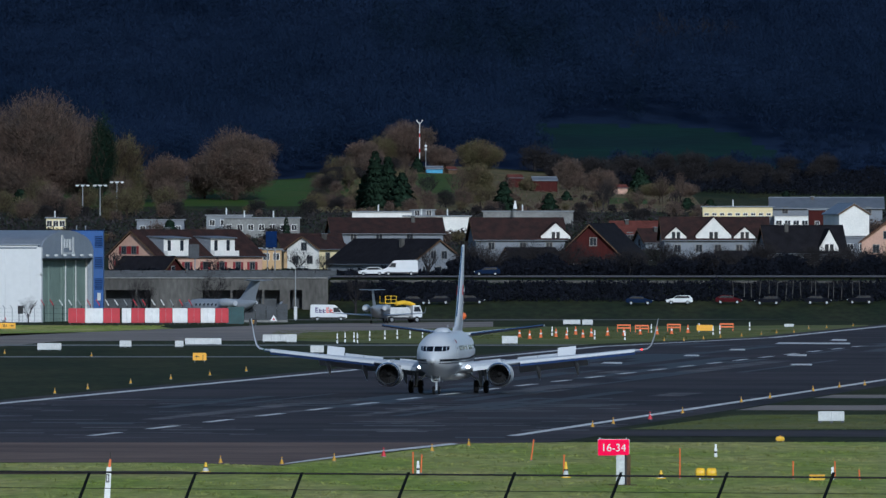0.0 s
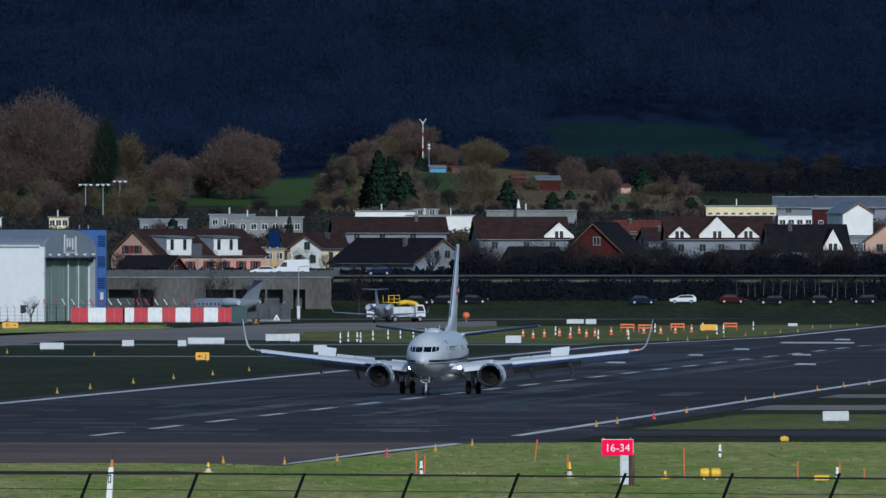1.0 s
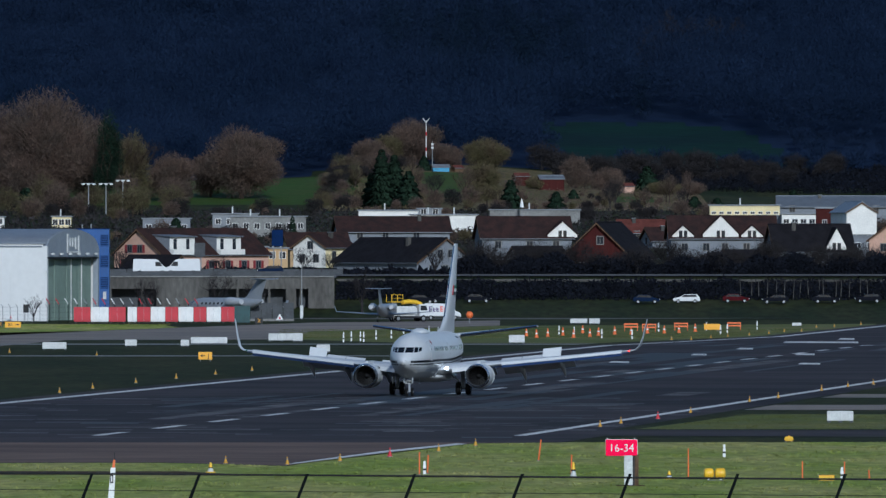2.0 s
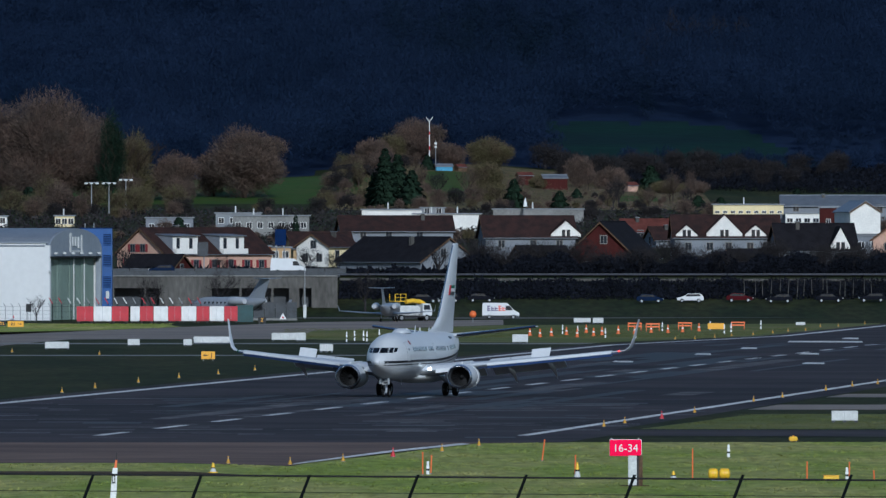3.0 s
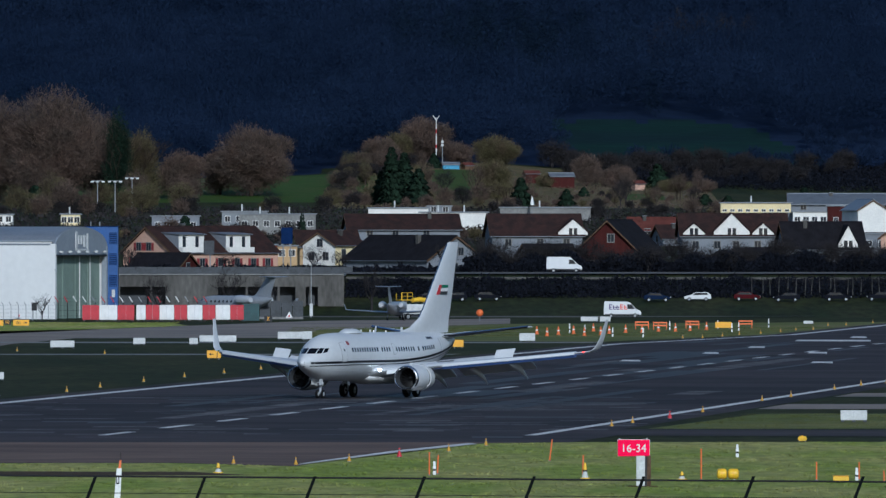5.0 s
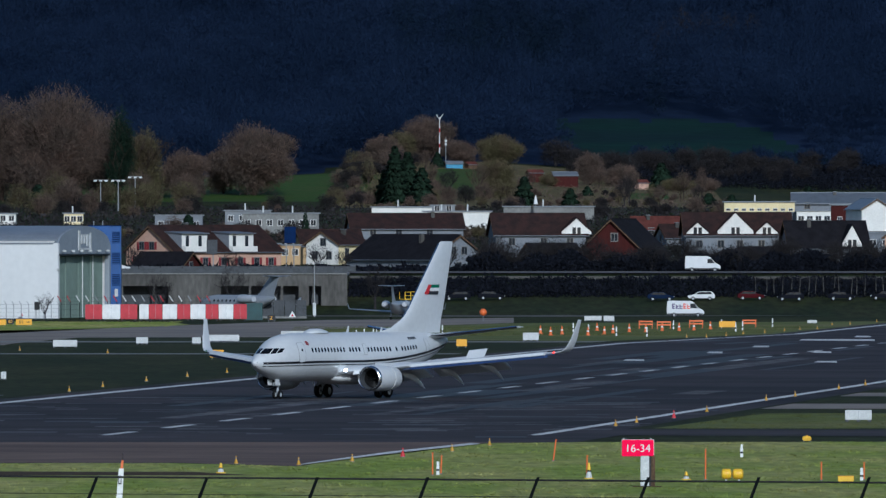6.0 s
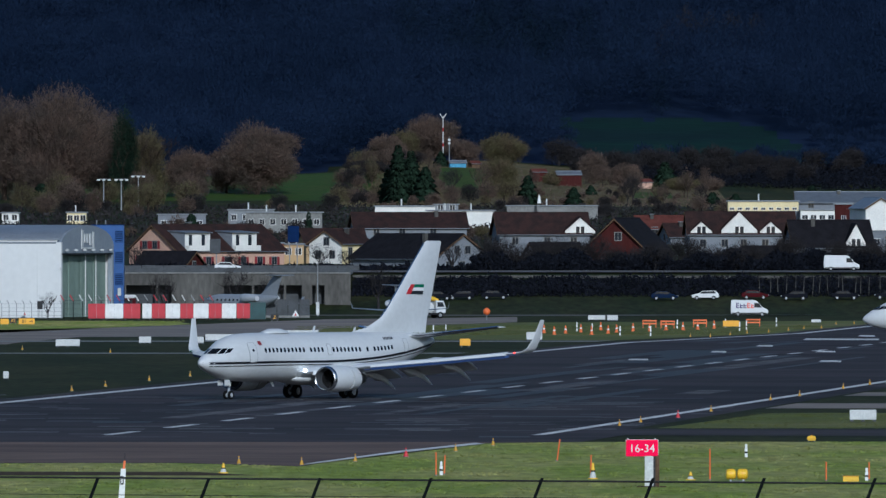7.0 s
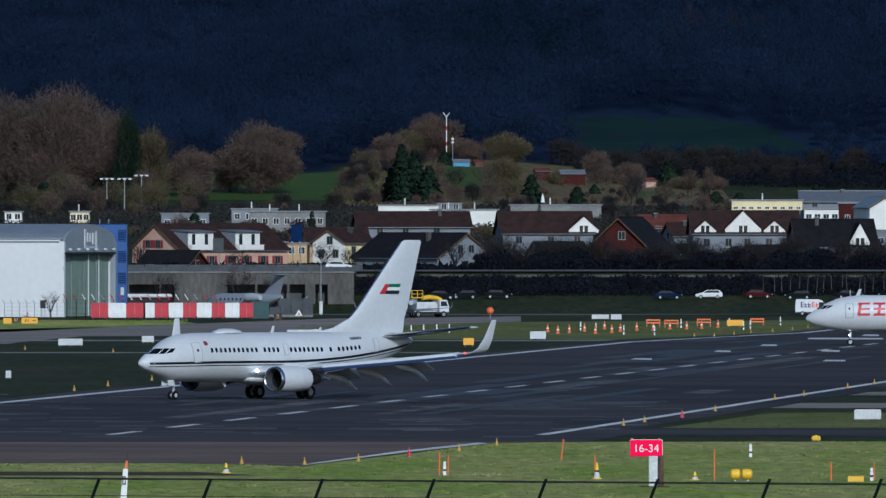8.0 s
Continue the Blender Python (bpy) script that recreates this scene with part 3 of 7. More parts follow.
    rings = []
    for l, c, y, z, tilt in secs:
        r = []
        for px, py, pz in airfoil(l, c, y, z, 0.09):
            d = pz - z
            r.append((px, y - d * math.sin(tilt), z + d * math.cos(tilt)))
        rings.append(r)
    part("winglet", mirror(loft(rings), side), "aircraft", w, "tall white blended winglet", True)
    b = box(-4.5, 16.5, 3.68, -4.27, 16.66, 3.82, 0.03)
    part("navigation_light", mirror(b, side), "nav_red" if side > 0 else "flag_green", w, "glowing red wing tip light" if side > 0 else "green wing tip light")
    b = bmesh.new()
    bmesh.ops.create_uvsphere(b, u_segments=16, v_segments=10, radius=0.15, matrix=Matrix.Translation((4.95, 2.12, 2.30)) @ Matrix.Diagonal((0.9, 1.15, 1.0, 1)))
    part("landing_light", mirror(b, side), "lamp", w, "bright white landing light in the wing root", True)
    return w


def build_business_jet():
    """The white twin-engined jet that turns off the runway."""
    jet = thing("airliner", pose(0, 0, 0), "white twin-engine jet airliner with thin black cheat lines and winglets", "airplane")
    hull = Hull(HULL_MAIN)
    body = part("fuselage", hull.body(), "aircraft", jet, "white fuselage with thin black cheat lines", True)
    # wing-body fairing
    part("belly_fairing", loft([[(x, w * math.cos(a), 1.62 + h * math.sin(a)) for a in [k * math.pi / 10 for k in range(20)]] for x, w, h in
                                ((5.4, 0.3, 0.1), (4.6, 1.3, 0.34), (3.0, 1.85, 0.52), (-2.5, 1.9, 0.55), (-4.2, 1.4, 0.42), (-5.6, 0.4, 0.15))]), "aircraft", jet, smooth=True)
    for side in (1, -1):
        def ang(a):
            return a if side > 0 else 180 - a
        # cockpit panes
        for y0, y1, z0, z1, cut in ((0.03, 0.66, 3.72, 4.16, 0.0), (0.71, 0.98, 3.72, 4.17, 0.02), (1.02, 1.22, 3.76, 4.16, 0.08)):
            part("cockpit_pane", hull.pane(y0, y1, z0, z1, side, cut=cut), "cockpit_glass", body, "dark cockpit window")
        # cabin windows in groups
        xs = [9.9 - 0.52 * i for i in range(11)] + [3.7 - 0.52 * i for i in range(4)] + [0.6 - 0.52 * i for i in range(8)] + [-4.1] + [-5.1 - 0.52 * i for i in range(6)]
        for x in xs:
            part("cabin_window", hull.patch(x + 0.14, x - 0.14, ang(11.5), ang(23.0), 0.012, 2, 4, 0.2), "cockpit_glass", body)
        for x0, x1, a0, a1 in ((12.0, 11.0, -12, 40), (1.45, 0.85, 4, 32), (-9.7, -10.45, -6, 40)):
            d = part("cabin_door", hull.patch(x0, x1, ang(a0), ang(a1), 0.008, 3, 6, 0.08), "seam", body, "cabin door outline")
            part("door_skin", hull.patch(x0 - 0.06, x1 + 0.06, ang(a0 + 1.2), ang(a1 - 1.2), 0.016, 3, 6, 0.08), "aircraft", d)
        part("door_window", hull.patch(11.6, 11.35, ang(15), ang(21), 0.02, 2, 3, 0.2), "cockpit_glass", body)
        for dz, w in ((0.0, 0.19), (0.25, 0.08)):
            part("cheat_line", hull.band(16.45, -15.2, lambda x: 2.93 - dz + 0.012 * (16.5 - x) * (x > 9) + 0.09 * (x <= 9) + 0.0062 * max(0, 2 - x) ** 1.9, w, side), "stripe", body, "thin black cheat line")
        for i in range(5):
            x = -7.0 - i * 0.3
            part("registration_bar", hull.patch(x, x - 0.2, ang(41), ang(50), 0.012, 1, 2), "stripe", body, "dark registration character bar")
        part("crest", hull.patch(10.6, 10.15, ang(30), ang(42), 0.012, 3, 3, 0.2), "shutter", body, "small red and gold crest")
        wing(jet, side)
        nacelle(jet, side, 5.9, 4.83, 1.62, 1.09, 4.6)
        # tailplane
        part("tailplane", mirror(loft([airfoil(l, c, y, z, 0.10) for l, c, y, z in ((-10.8, 4.3, 0.3, 4.95), (-11.3, 3.9, 1.0, 5.03), (-14.9, 1.3, 7.15, 5.78))]), side), "aircraft", jet, "white horizontal tailplane", True)
        part("tailplane_edge", mirror(loft([[(l + 0.05, y, z + 0.03), (l - 0.22, y, z + 0.13), (l - 0.22, y, z - 0.10), (l, y, z - 0.04)] for l, y, z in ((-11.28, 1.0, 5.03), (-14.9, 7.15, 5.78))]), side), "bare_metal", jet)
        # main gear
        g = part("main_gear_leg", rod((0.0, side * 2.86, 0.56), (0.05, side * 2.75, 2.1), 0.14, 0.16, 14), "aircraft_grey", jet, smooth=True)
        part("side_strut", rod((0.0, side * 2.7, 1.0), (0.1, side * 1.5, 1.95), 0.07, n=10), "aircraft_grey", g)
        part("drag_strut", rod((0.0, side * 2.86, 0.8), (1.1, side * 2.8, 2.1), 0.06, n=10), "aircraft_grey", g)
        part("axle", rod((0, side * 2.86 - 0.5, 0.565), (0, side * 2.86 + 0.5, 0.565), 0.09, n=10), "dark_metal", g)
        part("gear_door", box(-0.6, side * 3.15, 0.95, 0.55, side * 3.2, 2.05, 0.015), "aircraft", g)
        for dy in (-0.43, 0.43):
            wheel(jet, 0, side * 2.86 + dy, 0.565, 0.4, "main_wheel")
        part("nose_gear_door", box(12.9, side * 0.34, 1.12, 13.6, side * 0.37, 1.6, 0.01), "aircraft", jet)
        wheel(jet, 12.6, side * 0.24, 0.345, 0.2, "nose_wheel")
    part("nose_gear_leg", rod((12.6, 0, 0.34), (12.5, 0, 1.8), 0.09, 0.11, 12), "aircraft_grey", jet, smooth=True)
    part("taxi_light_panel", box(12.72, -0.34, 1.05, 12.8, 0.34, 1.36, 0.02), "dirty_white", jet, "white panel with dark marks on the nose gear")
    part("panel_mark", box(12.802, -0.2, 1.13, 12.81, 0.2, 1.25), "stripe", jet)
    # fin with dorsal fillet
    fin = part("fin", loft([[(px, pz, z) for px, py, pz in airfoil(l, c, 0, 0, t)] for l, c, z, t in
                            ((-3.6, 11.0, 5.30, 0.02), (-6.3, 8.4, 5.75, 0.045), (-8.2, 6.6, 6.5, 0.075), (-9.2, 6.0, 7.4, 0.085), (-14.35, 2.45, 12.75, 0.085), (-14.8, 1.9, 12.92, 0.05))]),
               "aircraft", jet, "tall white tail fin", True)
    part("fin_edge", loft([[(l + 0.03, 0.02, z), (l + 0.03, -0.02, z), (l - 0.08, -0.06, z), (l - 0.08, 0.06, z)] for l, z in ((-8.25, 6.6), (-9.2, 7.4), (-14.35, 12.75))]), "bare_metal", fin, "bare metal leading edge")
    for side in (1, -1):
        for name, mat, pts in (("flag_red", "red", ((-11.55, 8.5), (-12.2, 8.5), (-12.75, 9.32), (-12.3, 9.32))),
                               ("flag_green_bar", "flag_green", ((-12.57, 9.05), (-14.0, 9.05), (-14.1, 9.32), (-12.75, 9.32))),
                               ("flag_white_bar", "white", ((-12.39, 8.78), (-13.95, 8.78), (-14.0, 9.05), (-12.57, 9.05))),
                               ("flag_black_bar", "stripe", ((-12.2, 8.5), (-13.88, 8.5), (-13.95, 8.78), (-12.39, 8.78)))):
            part(name, prism(pts, "y", side * 0.15, side * 0.268), mat, fin, "painted flag stripe on the fin")
    part("antenna_dome", loft([[(x, r * math.cos(a), 5.36 + h * max(0, math.sin(a))) for a in [k * math.pi / 8 for k in range(16)]] for x, r, h in
                               ((7.9, 0.05, 0.03), (7.6, 0.5, 0.22), (6.9, 0.72, 0.38), (5.8, 0.72, 0.38), (5.0, 0.5, 0.24), (4.5, 0.05, 0.03))]), "aircraft", jet, "white satellite antenna dome", True)
    for x, h in ((1.2, 0.55), (-4.4, 0.4)):
        part("blade_antenna", loft([[(x, 0.03, 5.35), (x - 0.4, 0.02, 5.35), (x - 0.4, -0.02, 5.35), (x, -0.03, 5.35)], [(x - 0.3, 0.01, 5.4 + h), (x - 0.5, 0.01, 5.4 + h), (x - 0.5, -0.01, 5.4 + h), (x - 0.3, -0.01, 5.4 + h)]]), "aircraft", jet)
    part("belly_antenna", loft([[(7, 0.03, 1.45), (6.6, 0.03, 1.45), (6.6, -0.03, 1.45), (7, -0.03, 1.45)], [(6.6, 0.01, 1.0), (6.4, 0.01, 1.0), (6.4, -0.01, 1.0), (6.6, -0.01, 1.0)]]), "aircraft", jet)
    return jet


HULL_SECOND = [(20.0, 3.05, 0.03, 0.03), (19.85, 3.06, 0.3, 0.3), (19.4, 3.1, 0.66, 0.64), (18.6, 3.2, 1.08, 1.06), (17.6, 3.36, 1.45, 1.46), (16.4, 3.52, 1.73, 1.80), (15.0, 3.6, 1.9, 2.0),
            (13.4, 3.64, 1.97, 2.07), (-10, 3.64, 1.97, 2.07), (-14, 3.95, 1.6, 1.7), (-17, 4.4, 0.9, 1.0), (-18.5, 4.7, 0.3, 0.3)]


def build_second_jet():
    """The white jet with red lettering that rolls in behind."""
    jet = thing("airliner", pose(0, 0, 0), "white jet airliner with large red lettering rolling along the runway", "airplane")
    hull = Hull(HULL_SECOND)
    body = part("fuselage", hull.body(), "aircraft", jet, "white fuselage with large red letters", True)
    for side in (1, -1):
        def ang(a):
            return a if side > 0 else 180 - a
        for y0, y1, z0, z1, cut in ((0.03, 0.66, 4.12, 4.55, 0.0), (0.72, 1.0, 4.12, 4.56, 0.02), (1.04, 1.22, 4.16, 4.55, 0.1)):
            part("cockpit_pane", hull.pane(y0, y1, z0, z1, side, cut=cut), "cockpit_glass", body)
        d = part("cabin_door", hull.patch(15.6, 14.6, ang(-14), ang(38), 0.01, 3, 6, 0.06), "seam", body)
        part("door_skin", hull.patch(15.5, 14.7, ang(-12), ang(36.5), 0.018, 3, 6, 0.06), "aircraft", d)
        part("door_window", hull.patch(15.2, 15.0, ang(14), ang(20), 0.024, 2, 2), "cockpit_glass", d)
        # large red letter shapes as slanted bars
        for i in range(5):
            x = 14.1 - 1.75 * i
            for k, (a0, a1) in enumerate(((-7, 0.5), (11, 18), (29.5, 37))):
                part("letter_bar", hull.patch(x, x - 1.35, ang(a0), ang(a1), 0.014, 3, 2, lean=-0.1), "letter_red", body, "red letter shape")
            part("letter_bar", hull.patch(x - (0.0, 0.5, 1.0)[i % 3], x - 0.35 - (0.0, 0.5, 1.0)[i % 3], ang(-7), ang(37), 0.016, 2, 4, lean=-0.25), "letter_red", body, "red letter shape")
        for i in range(30):
            x = 5.2 - 0.53 * i
            part("cabin_window", hull.patch(x, x - 0.22, ang(4), ang(10), 0.012, 2, 3, 0.2), "cockpit_glass", body)
        wing(jet, side)
        nacelle(jet, side, 5.5, 5.75, 1.75, 1.12, 4.4)
        part("tailplane", mirror(loft([airfoil(l, c, y, z, 0.10) for l, c, y, z in ((-13.0, 4.0, 0.3, 5.0), (-16.6, 1.4, 6.2, 5.6))]), side), "aircraft", jet, smooth=True)
        part("main_gear_leg", rod((0, side * 3.8, 0.58), (0.05, side * 3.6, 2.3), 0.16, 0.18, 12), "aircraft_grey", jet, smooth=True)
        for dy in (-0.46, 0.46):
            wheel(jet, 0, side * 3.8 + dy, 0.58, 0.42, "main_wheel")
        wheel(jet, 14.9, side * 0.25, 0.38, 0.22, "nose_wheel")
    part("nose_gear_leg", rod((14.9, 0, 0.38), (14.8, 0, 2.0), 0.1, 0.12, 12), "aircraft_grey", jet, smooth=True)
    part("taxi_light", box(14.98, -0.25, 1.05, 15.06, 0.25, 1.25, 0.02), "lamp", jet, "lit white taxi light")
    part("fin", loft([[(px, pz, z) for px, py, pz in airfoil(l, c, 0, 0, t)] for l, c, z, t in ((-8, 9.5, 5.5, 0.03), (-10.6, 6.6, 6.4, 0.08), (-16.2, 2.4, 12.0, 0.08))]), "red", jet, "red tail fin", True)
    part("blade_antenna", loft([[(14.3, 0.04, 5.6), (13.8, 0.03, 5.6), (13.8, -0.03, 5.6), (14.3, -0.04, 5.6)], [(13.9, 0.01, 6.4), (13.6, 0.01, 6.4), (13.6, -0.01, 6.4), (13.9, -0.01, 6.4)]]), "aircraft_grey", jet)
    part("beacon", rod((14.9, 0, 5.6), (14.9, 0, 6.3), 0.06, 0.03), "aircraft_grey", jet)
    return jet


JET = build_business_jet()
JET_SPOILERS = list(SPOILERS)
JET_SLEEVES = list(SLEEVES)
SECOND_JET = build_second_jet()


# ---------- airfield furniture ----------
def put(pt, rz=0.0):
    return pose(pt[0], pt[1], ground_z(pt[1]), 0, 0, rz)


def letters(text, size, mat, parent, m, label=""):
    c = bpy.data.curves.new("lettering", "FONT")
    c.body, c.size, c.extrude, c.align_x, c.align_y = text, size, 0.008, "CENTER", "CENTER"
    c.materials.append(M[mat])
    ob = new("lettering", c)
    ob.parent = parent
    ob.matrix_basis = m
    return tagged(ob, label or "painted lettering")


FACE = Matrix.Rotation(radians(90), 4, "X")


def build_runway_sign(pt):
    s = thing("runway_sign", put(pt), "red runway holding sign reading 16-34 on a pale post", "sign")
    board = part("board", box(-1.5, -0.06, 1.72, 0.28, 0.1, 2.64, 0.03), "sign_red", s, "red sign board with white figures")
    part("board_frame", box(-1.52, 0.1, 1.7, 0.3, 0.16, 2.66, 0.02), "white", board)
    t = letters("16-34", 0.62, "white", board, Matrix.Translation((-0.61, -0.075, 2.15)) @ FACE, "white figures 16-34")
    for x in (-1.4, 0.12):
        part("sign_lamp", rod((x, 0, 2.64), (x, 0, 2.74), 0.04, n=8), "dirty_white", s)
    part("post_panel", box(-0.46, -0.05, 0.06, 0.02, 0.3, 1.82, 0.02), "dirty_white", s, "pale concrete post")
    # black strip stands for the shaded side of the pale post
    part("post_shadow_side", box(0.02, -0.03, 0.06, 0.14, 0.32, 1.8, 0.01), "black", s)
    part("post_brown_side", box(0.14, -0.05, 0.06, 0.36, 0.3, 1.78, 0.02), "wood", s, "brown wooden post beside the pale one")
    part("footing", box(-0.9, -0.25, -0.05, 0.75, 0.5, 0.06, 0.02), "soil", s)


def build_marker_post(pt, h=2.2):
    s = thing("marker_post", put(pt), "white leaning marker post with a dark figure and orange tip", "post")
    part("shaft", loft([[(-0.17, -0.12, -0.1), (0.17, -0.12, -0.1), (0.17, 0.12, -0.1), (-0.17, 0.12, -0.1)], [(0.0, -0.1, h * 0.8), (0.26, -0.1, h * 0.8), (0.26, 0.1, h * 0.8), (0.0, 0.1, h * 0.8)]]), "white", s)
    f = part("figure_frame", box(-0.03, -0.135, 1.05, 0.14, -0.122, 1.5), "black", s, "dark figure frame")
    part("figure_field", box(0.02, -0.142, 1.12, 0.09, -0.136, 1.43), "white", f)
    part("tip", loft([[(0.08, -0.06, h * 0.8), (0.22, -0.06, h * 0.8), (0.22, 0.06, h * 0.8), (0.08, 0.06, h * 0.8)], [(0.14, -0.05, h * 0.98), (0.25, -0.05, h * 0.98), (0.25, 0.05, h * 0.98), (0.14, 0.05, h * 0.98)]]), "orange", s, "orange top")
    part("rod", rod((0.2, 0, h * 0.97), (0.21, 0, h * 1.15), 0.02, n=6), "black", s)


def edge_light_master(mat, label):
    s = thing("edge_light", pose(0, 0, -60), label, "runway light", "runway edge lights")
    part("base", rod((0, 0, 0), (0, 0, 0.06), 0.2, 0.2, 14), "concrete", s)
    part("cone", rod((0, 0, 0.06), (0, 0, 0.46), 0.19, 0.06, 16), mat, s, smooth=True)
    part("stem", rod((0, 0, 0.46), (0, 0, 0.56), 0.045, n=10), "galvanised", s)
    part("lens", rod((0, 0, 0.56), (0, 0, 0.68), 0.07, 0.05, 12), mat, s, smooth=True)
    return s


def build_edge_lights():
    yellow = edge_light_master("amber", "yellow conical runway edge light in the grass edge")
    red = edge_light_master("red", "red conical runway light beside the pavement edge")
    spots = [(-32.51, 1607.1, 0.00), (-30.41, 1649.0, 0.00), (-27.46, 1704.5, 0.00), (-24.40, 1751.7, 0.00), (-21.20, 1795.2, 0.00), (-18.12, 1840.9, 0.00), (12.03, 1346.4, 0.00), (13.76, 1368.2, 0.00), (19.92, 1442.3, 0.00), (25.98, 1529.4, 0.00), (28.96, 1562.5, 0.00),
             (33.96, 1627.8, 0.00), (37.11, 1665.3, 0.00), (39.91, 1687.5, 0.00), (-9.08, 1140.2, 0.00), (-5.91, 1155.8, 0.00), (0.26, 1205.3, 0.00), (2.73, 1234.7, 0.00), (49.23, 2617.8, -1.00), (51.94, 2630.6, -1.00), (55.92, 2723.6, -1.00), (58.85, 2737.4, -1.00), (64.05, 2794.1, -1.00),
             (46.41, 2580.2, -1.00), (43.06, 2543.7, -1.00), (39.76, 2519.9, -1.00), (36.48, 2453.5, -0.79), (30.47, 2390.4, -0.60), (33.01, 2390.4, -0.60), (-12.94, 1145.3, 0.00), (-47.69, 2083.3, 0.00), (-37.15, 2041.3, 0.00)]
    for x, y, z in spots:
        copy_thing(yellow, pose(x, y, z) @ Matrix.Scale(0.74, 4))
    for x, y, z in ((-2.85, 1177.3, 0.00), (16.85, 1398.5, 0.00), (-62.48, 2960.0, -1.00)):
        copy_thing(red, pose(x, y, z) @ Matrix.Scale(0.9, 4))
    for s in (yellow, red):
        for o in (*s.children_recursive, s):
            bpy.data.objects.remove(o)


def build_pole(pt, h, r=0.05, lean=0.0, mat="orange", label="slim orange marker pole in the grass", foot=True):
    s = thing("marker_pole", put(pt), label, "pole", "marker poles")
    part("shaft", rod((0, 0, -0.05), (lean, 0, h), r, r * 0.9, 10), mat, s, smooth=True)
    part("cap", rod((lean, 0, h), (lean, 0, h + 0.04), r * 1.2, r * 0.9, 10), mat, s)
    if foot:
        part("foot", rod((0, 0, -0.03), (0, 0, 0.06), r * 2.2, r * 1.8, 12), "concrete", s)


def build_cone_lamp(pt, h=0.95):
    s = thing("obstacle_light", put(pt), "small white and yellow obstacle light on a stand", "light")
    part("base", rod((0, 0, 0), (0, 0, 0.08), 0.3, 0.28, 14), "yellow", s)
    part("body", rod((0, 0, 0.08), (0, 0, h * 0.45), 0.2, 0.12, 14), "dirty_white", s, smooth=True)
    part("collar", rod((0, 0, h * 0.45), (0, 0, h * 0.55), 0.14, n=14), "black", s)
    part("lamp", rod((0, 0, h * 0.55), (0, 0, h), 0.12, 0.05, 12), "yellow", s, smooth=True)


def build_white_marker(pt, h=0.8):
    s = thing("white_marker", put(pt), "white upright marker with dark band in the grass", "marker", "white markers")
    part("shaft", box(-0.09, -0.06, 0, 0.09, 0.06, h * 0.7, 0.015), "white", s)
    part("band", box(-0.092, -0.062, h * 0.3, 0.092, 0.062, h * 0.45), "black", s)
    part("top", box(-0.07, -0.05, h * 0.7, 0.07, 0.05, h, 0.02), "white", s)


def build_yellow_drum(pt):
    s = thing("fuel_drum", put(pt), "yellow horizontal drum beacon on short legs", "drum")
    for x0, x1 in ((-0.62, -0.04), (0.02, 0.64)):
        b = loft([[(x, r * math.cos(a), 0.42 + r * math.sin(a)) for a in [k * math.pi / 12 for k in range(24)]] for x, r in
                  ((x0, 0.16), (x0 + 0.06, 0.27), (x0 + 0.15, 0.3), (x1 - 0.15, 0.3), (x1 - 0.06, 0.27), (x1, 0.16))])
        d = part("drum_half", b, "yellow", s, smooth=True)
        part("seam_ring", rod(((x0 + x1) / 2 - 0.02, 0, 0.42), ((x0 + x1) / 2 + 0.02, 0, 0.42), 0.31, n=24), "sign_yellow", d)
    for x in (-0.35, 0.38):
        part("leg", box(x - 0.05, -0.05, 0, x + 0.05, 0.05, 0.2), "dirty_white", s)
    part("footing", box(-0.4, -0.2, -0.03, 0.5, 0.2, 0.04, 0.01), "concrete", s)


def build_yellow_lamp(pt):
    s = thing("guard_light", put(pt), "yellow twin guard light low on the grass", "light")
    part("housing", box(-0.3, -0.15, 0.08, 0.3, 0.15, 0.36, 0.06), "yellow", s)
    for x in (-0.16, 0.16):
        part("hood", rod((x, -0.2, 0.28), (x, 0.05, 0.3), 0.11, n=14), "yellow", s, smooth=True)
    part("top_lamp", rod((0, 0, 0.36), (0, 0, 0.46), 0.09, 0.05, 12), "sign_yellow", s)
    for x in (-0.2, 0.2):
        part("leg", rod((x, 0, 0), (x, 0, 0.1), 0.03), "galvanised", s)


def build_yellow_box(pt):
    s = thing("junction_box", put(pt), "flat yellow junction box in the grass", "box")
    part("case", box(-0.45, -0.2, 0.03, 0.45, 0.2, 0.31, 0.03), "yellow", s)
    part("lid", box(-0.47, -0.22, 0.31, 0.47, 0.22, 0.35, 0.01), "sign_yellow", s)
    part("foot", box(-0.4, -0.15, -0.03, 0.4, 0.15, 0.03), "concrete", s)


def build_sign_back(pt, w, h, feet=2, label="pale grey back of a taxiway sign"):
    s = thing("taxiway_sign", put(pt), label, "sign", "sign backs")
    b = part("cabinet", box(-w / 2, -0.12, h * 0.18, w / 2, 0.12, h, 0.03), "dirty_white", s)
    n = max(2, int(w / 1.1))
    for i in range(1, n):
        x = -w / 2 + w * i / n
        part("panel_joint", box(x - 0.012, -0.128, h * 0.2, x + 0.012, -0.121, h * 0.98), "seam", b)
    # feet in dark grey stand for the thin shadow under the cabinet
    for i in range(feet + 1):
        x = -w / 2 + 0.15 + (w - 0.3) * i / feet
        part("foot", box(x - 0.13, -0.1, 0, x + 0.13, 0.1, h * 0.18), "slate", s)


